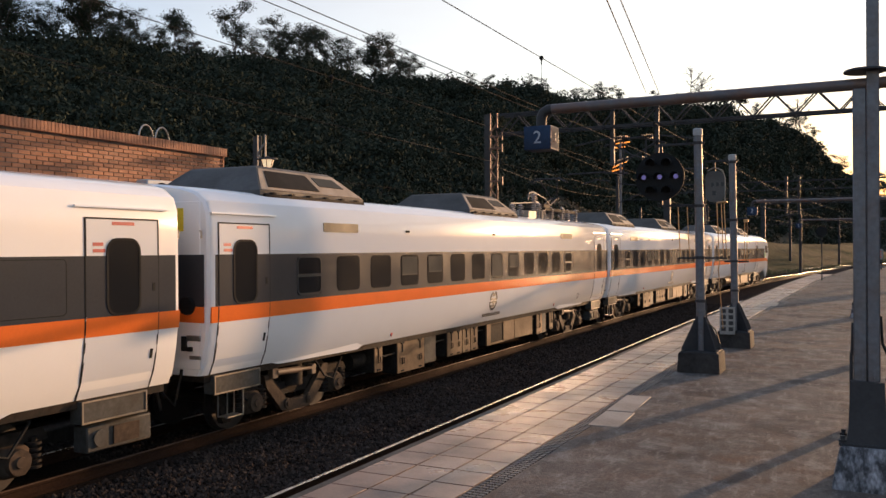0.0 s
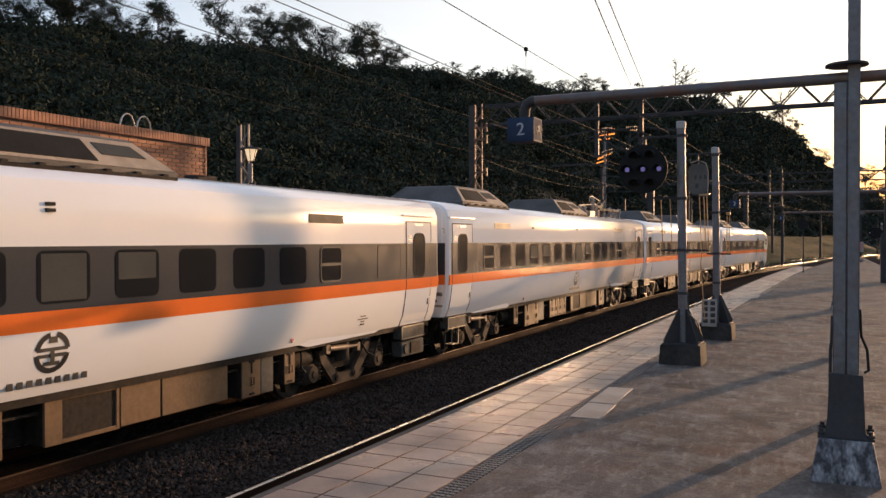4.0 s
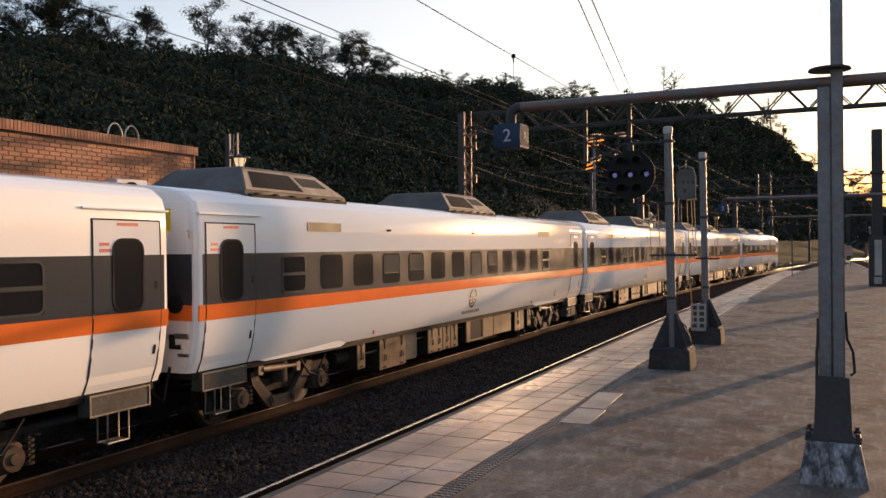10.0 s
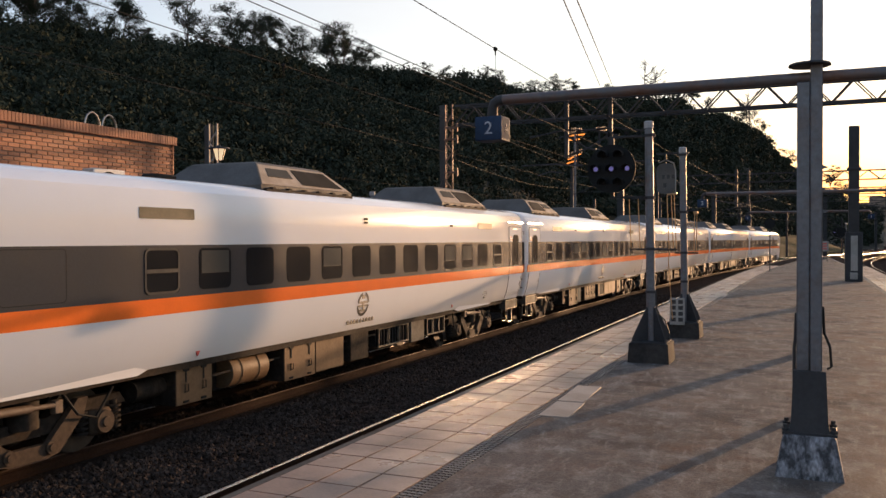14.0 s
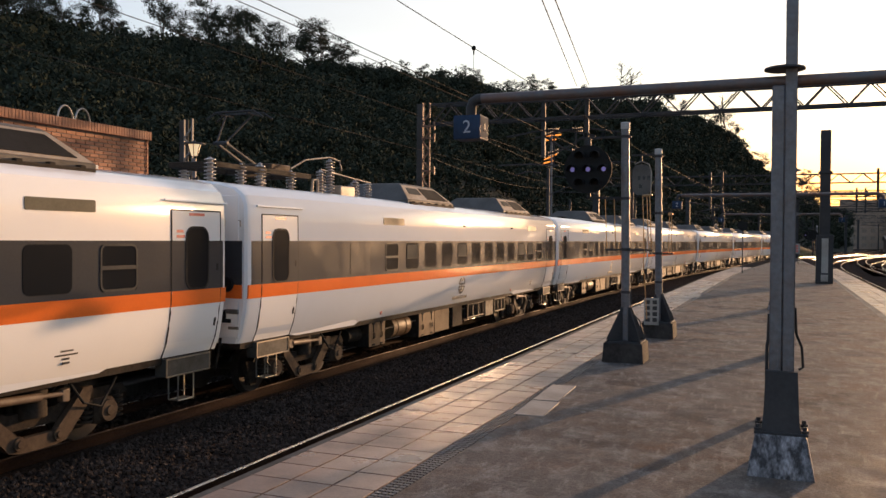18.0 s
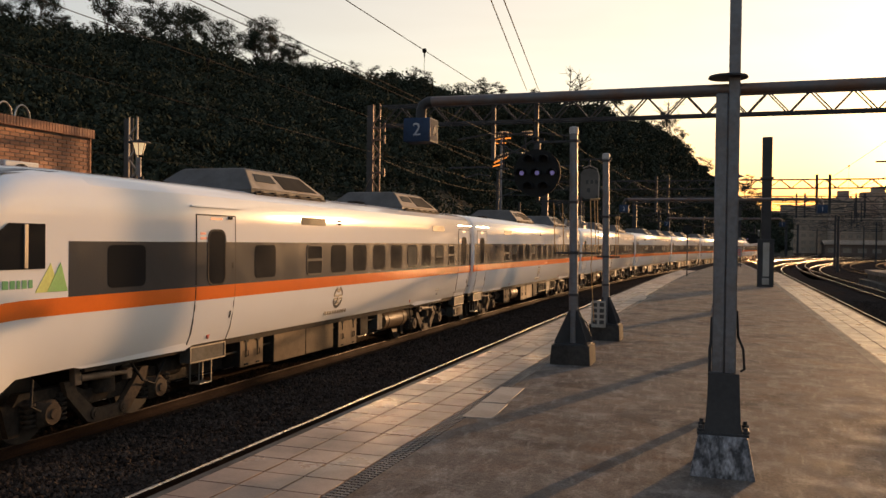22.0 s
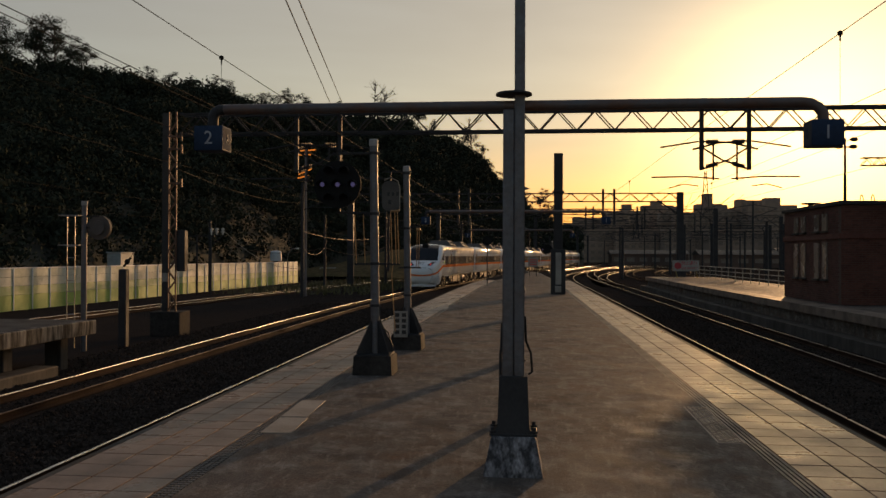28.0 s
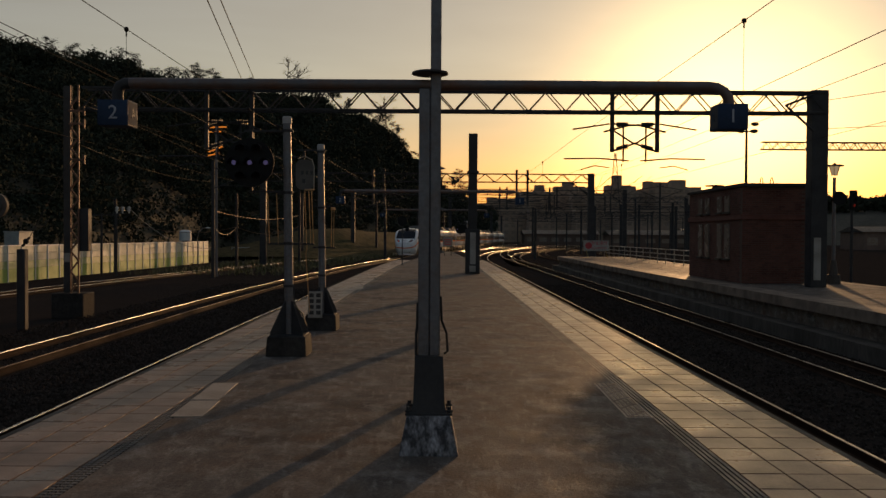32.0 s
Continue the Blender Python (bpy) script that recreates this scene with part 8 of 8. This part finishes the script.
# pole with louvred fittings that catch the sun
lp = thing("louvre_light_pole", pose(-15.8, 60, 0), "thin pole with stacked louvred light fittings", "light pole")
part("pole", M().cyl((0, 0, -1.24), (0, 0, 9.9), 0.12, 0.08, 8), POST, lp)
for x0, x1, z, t in ((-0.30, 0.75, 9.62, 0.04), (-0.45, 0.72, 9.28, 0.06), (-0.65, 0.35, 8.98, 0.02), (-0.55, 0.45, 7.55, 0.40), (-0.62, 0.20, 7.28, 0.20)):
    part("louvre", M().prism([(x0, z), (x1, z + t), (x1, z + t + 0.10), (x0, z + 0.10)], "y", -0.006, 0.006), SUNSLAT, lp, "thin slat with the sun's orange glint put into its colour")
part("stem", M().cyl((0, 0, 7.3), (0, 0, 9.9), 0.05, n=6), DARKSTEEL, lp)

# ---------------------------------------------------------------- the platform to the right
DIMRED = glowing("dim_red_lens", (1.0, 0.08, 0.05), 0.1)
rh = thing("platform_store", pose(0, 0, 0), "dark red brick platform store with narrow windows", "building")
part("wall", M().box(11.53, 13.95, 31.83, 38.5, 0.0, 3.66), SHED, rh)
part("roof_slab", M().box(11.42, 14.06, 31.7, 38.62, 3.66, 3.80, 0.02), DARKSTEEL, rh, "flat roof edge")
part("band", M().box(11.46, 13.98, 31.76, 38.56, 2.42, 2.62, 0.01), DARKBRICK, rh, "brick band")
for y in (33.4, 34.3, 35.9, 36.8):
    for z0, z1 in ((0.9, 2.3), (2.75, 3.4)):
        w = part("window", M().box(11.47, 11.54, y - 0.26, y + 0.26, z0, z1, 0.004), FARWIN, rh, "narrow dark window")
        part("window_sill", M().box(11.40, 11.55, y - 0.32, y + 0.32, z0 - 0.07, z0, 0.005), WALLCON, w)
for x in (12.7, 13.1):
    hp = M().tube([(x, 33.0 + 0.16 * math.cos(radians(a)), 3.8 + 0.30 * math.sin(radians(a))) for a in range(0, 181, 20)], 0.02, 6)
    part("ladder_hoop", hp, STEEL, rh)
part("vent_cap", M().cyl((12.0, 36.5, 3.8), (12.0, 36.5, 3.95), 0.12, n=10).cyl((12.0, 36.5, 3.95), (12.0, 36.5, 4.0), 0.4, n=16), DARKSTEEL, rh)
rl = thing("platform_railing", pose(0, 0, 0), "pale tubular railing along the platform's back", "railing")
for z in (0.35, 0.65, 0.95):
    part("rail_bar", M().tube([(14.6, 40, z), (14.6, 74, z)], 0.028, 6), STEEL, rl)
for i in range(18):
    part("railing_post", M().cyl((14.6, 40 + i * 2, 0), (14.6, 40 + i * 2, 0.98), 0.028, n=6), STEEL, rl)
fs = thing("no_entry_board", pose(13.1, 70, 0), "white no-entry board far along the platform", "sign")
part("board", M().box(-1.05, 1.05, -0.02, 0.02, 0.55, 1.42, 0.01), NOTICE, fs)
part("red_disc", M().cyl((-0.62, -0.03, 0.99), (-0.62, -0.018, 0.99), 0.28, n=24), SIGNRED, fs)
writing("\u7981\u6b62\u901a\u884c", 0.33, SIGNRED, fs, Matrix.Translation((0.28, -0.024, 1.18)) @ FACE)
writing("NO ENTRY", 0.27, SIGNRED, fs, Matrix.Translation((0.28, -0.024, 0.78)) @ FACE)
for x in (-0.8, 0.8):
    part("leg", M().tube([(x, 0, 0.6), (x + 0.15, 0, 0)], 0.035, 5), YELLOW, fs)
es = thing("end_sign", pose(0.8, 73, 0), "small white sign on two thin legs", "sign")
part("board", M().box(-0.42, 0.42, -0.02, 0.02, 0.8, 1.6, 0.01), NOTICE, es)
part("leg", M().cyl((-0.3, 0, 0), (-0.3, 0, 0.8), 0.03, n=6), DARKSTEEL, es)
part("leg", M().cyl((0.3, 0, 0), (0.3, 0, 0.8), 0.03, n=6), DARKSTEEL, es)
bars = M()
for i in range(3):
    bars.box(-0.3, 0.3, -0.026, -0.02, 0.95 + i * 0.2, 1.06 + i * 0.2)
pieces("sign_bar", bars, REDMARK, es)
dc = thing("round_sign", pose(14.15, 29.6, 0), "dark round sign beside the gantry mast", "sign")
part("disc", M().cyl((0, -0.03, 3.15), (0, 0.03, 3.15), 0.24, n=24), RUBBER, dc)
part("arm", M().box(-0.5, 0.1, 0.0, 0.06, 3.12, 3.18), DARKSTEEL, dc)
cs = thing("colour_light_signal", pose(22.2, 45, 0), "dark colour-light signal with a dim red lamp", "signal")
part("mast", M().cyl((0, 0.1, -1.24), (0, 0.1, 4.3), 0.08, 0.07, 10), DARKSTEEL, cs)
part("head", M().box(-0.2, 0.2, -0.12, 0.05, 3.25, 4.3, 0.04), RUBBER, cs, "black signal head")
for k in range(3):
    hd = M()
    ring_ = [radians(-20 + 220 * i / 10) for i in range(11)]
    hd.loft([[(0.12 * math.cos(t), -0.12, 3.5 + k * 0.29 + 0.12 * math.sin(t)) for t in ring_], [(0.11 * math.cos(t), -0.3, 3.49 + k * 0.29 + 0.11 * math.sin(t)) for t in ring_]], closed=False)
    part("hood", hd, RUBBER, cs)
    part("lens", M().ball((0, -0.12, 3.5 + k * 0.29), (0.09, 0.03, 0.09), 12, 6), DIMRED if k == 0 else GRILLE, cs)
fl = thing("floodlight_mast", pose(21.9, 60, 0), "slender floodlight mast behind the store", "light mast")
part("pole", M().cyl((0, 0, -1.24), (0, 0, 9.4), 0.16, 0.08, 10), DARKSTEEL, fl)
for sx, dz in ((-0.45, 0.0), (0.5, 0.0), (-0.5, 0.45), (0.55, 0.5)):
    part("floodlight", M().ball((sx, -0.1, 9.3 + dz), (0.3, 0.2, 0.16), 10, 6), DARKSTEEL, fl)
part("crossarm", M().box(-0.6, 0.6, -0.05, 0.05, 9.25, 9.33).box(-0.05, 0.05, -0.05, 0.05, 9.2, 9.9), DARKSTEEL, fl)

# ---------------------------------------------------------------- yard and city beyond
rnd = random.Random(31)


def block(x, y, w, d, h, cols, rws, top=0):
    b = thing("apartment_building", pose(x, y, BED_Z), "hazy apartment block far beyond the yard", "building", "city blocks")
    part("wall", M().box(-w / 2, w / 2, -d / 2, d / 2, 0, h), FARWALL, b)
    if top:
        part("stair_head", M().box(-w * 0.2, w * 0.15, -d * 0.3, d * 0.3, h, h + top), FARWALL, b)
    g = M().box(-w / cols * 0.28, w / cols * 0.28, -d / 2 - 0.08, -d / 2 + 0.02, -h / rws * 0.22, h / rws * 0.22).mesh("window", [FARWIN])
    for i in range(cols):
        for j in range(rws):
            part("window", g, FARWIN, b).location = (-w / 2 + w * (i + 0.5) / cols, 0, h * (j + 0.6) / (rws + 0.4))


for azd, r, w, h, top in ((3.6, 470, 16, 21, 3), (4.6, 500, 20, 25, 0), (5.7, 480, 18, 24, 4), (6.8, 520, 16, 30, 4), (7.7, 500, 14, 26, 0), (8.7, 520, 18, 33, 3), (9.8, 480, 16, 27, 3), (10.8, 470, 18, 26, 0), (11.9, 510, 14, 33, 6), (12.7, 500, 20, 29, 3), (13.9, 520, 14, 31, 5), (14.8, 500, 18, 34, 0), (15.8, 480, 22, 30, 4), (17.2, 520, 18, 26, 0), (5.2, 400, 26, 16, 0), (8.2, 390, 30, 15, 0), (11.3, 380, 30, 15, 0), (14.4, 370, 34, 14, 0)):
    block(r * math.sin(radians(azd)), r * math.cos(radians(azd)), w, 12, h, max(4, int(w / 3)), max(3, int(h / 3)), top)
for k, (x, y, w, d, h) in enumerate(((58, 236, 22, 10, 3.4), (92, 262, 34, 12, 4.2), (60, 160, 18, 8, 3.2), (40, 280, 24, 10, 3.6), (118, 210, 30, 12, 4.4))):
    s = thing("yard_building", pose(x, y, BED_Z), "low brown railway shed with a row of openings", "building", "yard buildings")
    part("wall", M().box(-w / 2, w / 2, -d / 2, d / 2, 0, h), SHED, s)
    part("roof", M().prism([(-d / 2 - 0.6, h), (d / 2 + 0.6, h), (0, h + 1.4)], "x", -w / 2 - 0.5, w / 2 + 0.5), DARKSTEEL, s)
    nn = int(w / 4)
    wm = M().box(w * 0.2 / nn, w * 0.8 / nn, -d / 2 - 0.05, -d / 2 + 0.02, 1.2, h * 0.7).mesh("window", [FARWIN])
    for i in range(nn):
        part("window", wm, FARWIN, s).location = (-w / 2 + w * i / nn, 0, 0)
py = thing("pylon", pose(100, 480, BED_Z), "lattice transmission tower on the skyline", "pylon")
m = M()
for i in range(8):
    z0, z1 = i * 6.3, (i + 1) * 6.3
    w0, w1 = 4.2 * (1 - i / 9), 4.2 * (1 - (i + 1) / 9)
    for sx in (-1, 1):
        m.tube([(sx * w0, 0, z0), (sx * w1, 0, z1)], 0.28, 4)
        m.tube([(sx * w0, 0, z0), (-sx * w1, 0, z1)], 0.16, 4)
part("lattice", m, DARKSTEEL, py)
# low wooded rise to the right
m = M()
a2 = [16 + i for i in range(60)]
m.add([((360 + 60 * k) * math.sin(radians(a)), (360 + 60 * k) * math.cos(radians(a)), BED_Z + (0, 13, 19 + 4 * noise.noise((a * 0.3, 0, 0)), 10)[k] * min(1, (a - 15) / 6)) for k in range(4) for a in a2], [(j * 60 + i, j * 60 + i + 1, (j + 1) * 60 + i + 1, (j + 1) * 60 + i) for j in range(3) for i in range(59)])
solid("rise", m, HILLSOIL, "low wooded rise on the horizon", "hill", kind="structure")
m = M()
for _ in range(900):
    a = rnd.uniform(17, 40)
    r = rnd.uniform(430, 485)
    leaf_clump(m, Vector((r * math.sin(radians(a)), r * math.cos(radians(a)), BED_Z + 19 * min(1, (a - 15) / 6) + rnd.uniform(-3, 3))), rnd.uniform(2, 3.6), 22, rnd, 1.1)
solid("rise_wood", m, LEAF, "dark trees on the distant rise", "wood", kind="stuff", smooth=0)
# bank at the foot of the hill
m = M()
by = [96 + 6 * i for i in range(22)]
prof_b = ((3.6, -0.08), (5.0, 0.5), (8.0, 1.9), (11.5, 3.2), (17.0, 3.6), (24.0, 2.0))
m.add([(bend(*TRACKS["train"], y)[0] - o * (1 + 0.1 * noise.noise((y * 0.05, o, 3.0))), y, BED_Z + z * min(1.0, (y - 92) / 30) * (1 + 0.3 * noise.noise((y * 0.06, o * 0.3, 5.0)))) for y in by for o, z in prof_b], [(j * 6 + i, j * 6 + i + 1, (j + 1) * 6 + i + 1, (j + 1) * 6 + i) for j in range(21) for i in range(5)])
solid("embankment", m, DRYBANK, "sunlit bank of dry grass beside the track", "bank", kind="structure")
# grass and weeds at the foot of the hill and beside the far track
m = M()
for _ in range(5000):
    y = rnd.uniform(60, 190)
    x = bend(*TRACKS["train"], y)[0] - rnd.uniform(2.4, 14)
    h = rnd.uniform(0.15, 0.6)
    for k in range(3):
        a = rnd.uniform(0, 6.28)
        dx, dy = 0.12 * math.cos(a), 0.12 * math.sin(a)
        m.add([(x - dy * 0.3, y + dx * 0.3, BED_Z), (x + dy * 0.3, y - dx * 0.3, BED_Z), (x + dx * 2, y + dy * 2, BED_Z + h)], [(0, 1, 2)])
solid("weeds", m, GRASSM, "dry weeds beside the tracks", "weeds", kind="stuff", smooth=0)

# ---------------------------------------------------------------- many small pieces, last
brick_wall(hs, (HX - 0.045, HY, 0), (0, -1, 0), 20.0, 2.57, HT - 0.19, (1, 0, 0), 300)
brick_wall(hs, (HX - 0.045, HY, 0), (0, -1, 0), 0.46, 0.25, 2.25, (1, 0, 0), 0)
brick_wall(hs, (HX - 0.045, 13.72, 0), (0, -1, 0), 1.6, 0.25, 2.25, (1, 0, 0), 0)
brick_wall(hs, (HX, HY - 0.045, 0), (-1, 0, 0), 6.0, 0.0, HT - 0.1, (0, 1, 0), 0)
brick_wall(rh, (11.53, 38.5, 0), (0, -1, 0), 6.6, 0.0, 3.64, (-1, 0, 0), 0, mat_=DARKBRICK)
brick_wall(rh, (11.53, 31.83, 0), (1, 0, 0), 2.42, 0.0, 3.64, (0, -1, 0), 0, mat_=DARKBRICK)
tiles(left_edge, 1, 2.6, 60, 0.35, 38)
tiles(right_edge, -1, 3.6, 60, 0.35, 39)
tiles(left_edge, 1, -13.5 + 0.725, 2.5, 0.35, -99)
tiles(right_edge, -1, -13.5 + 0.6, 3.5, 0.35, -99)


motions()
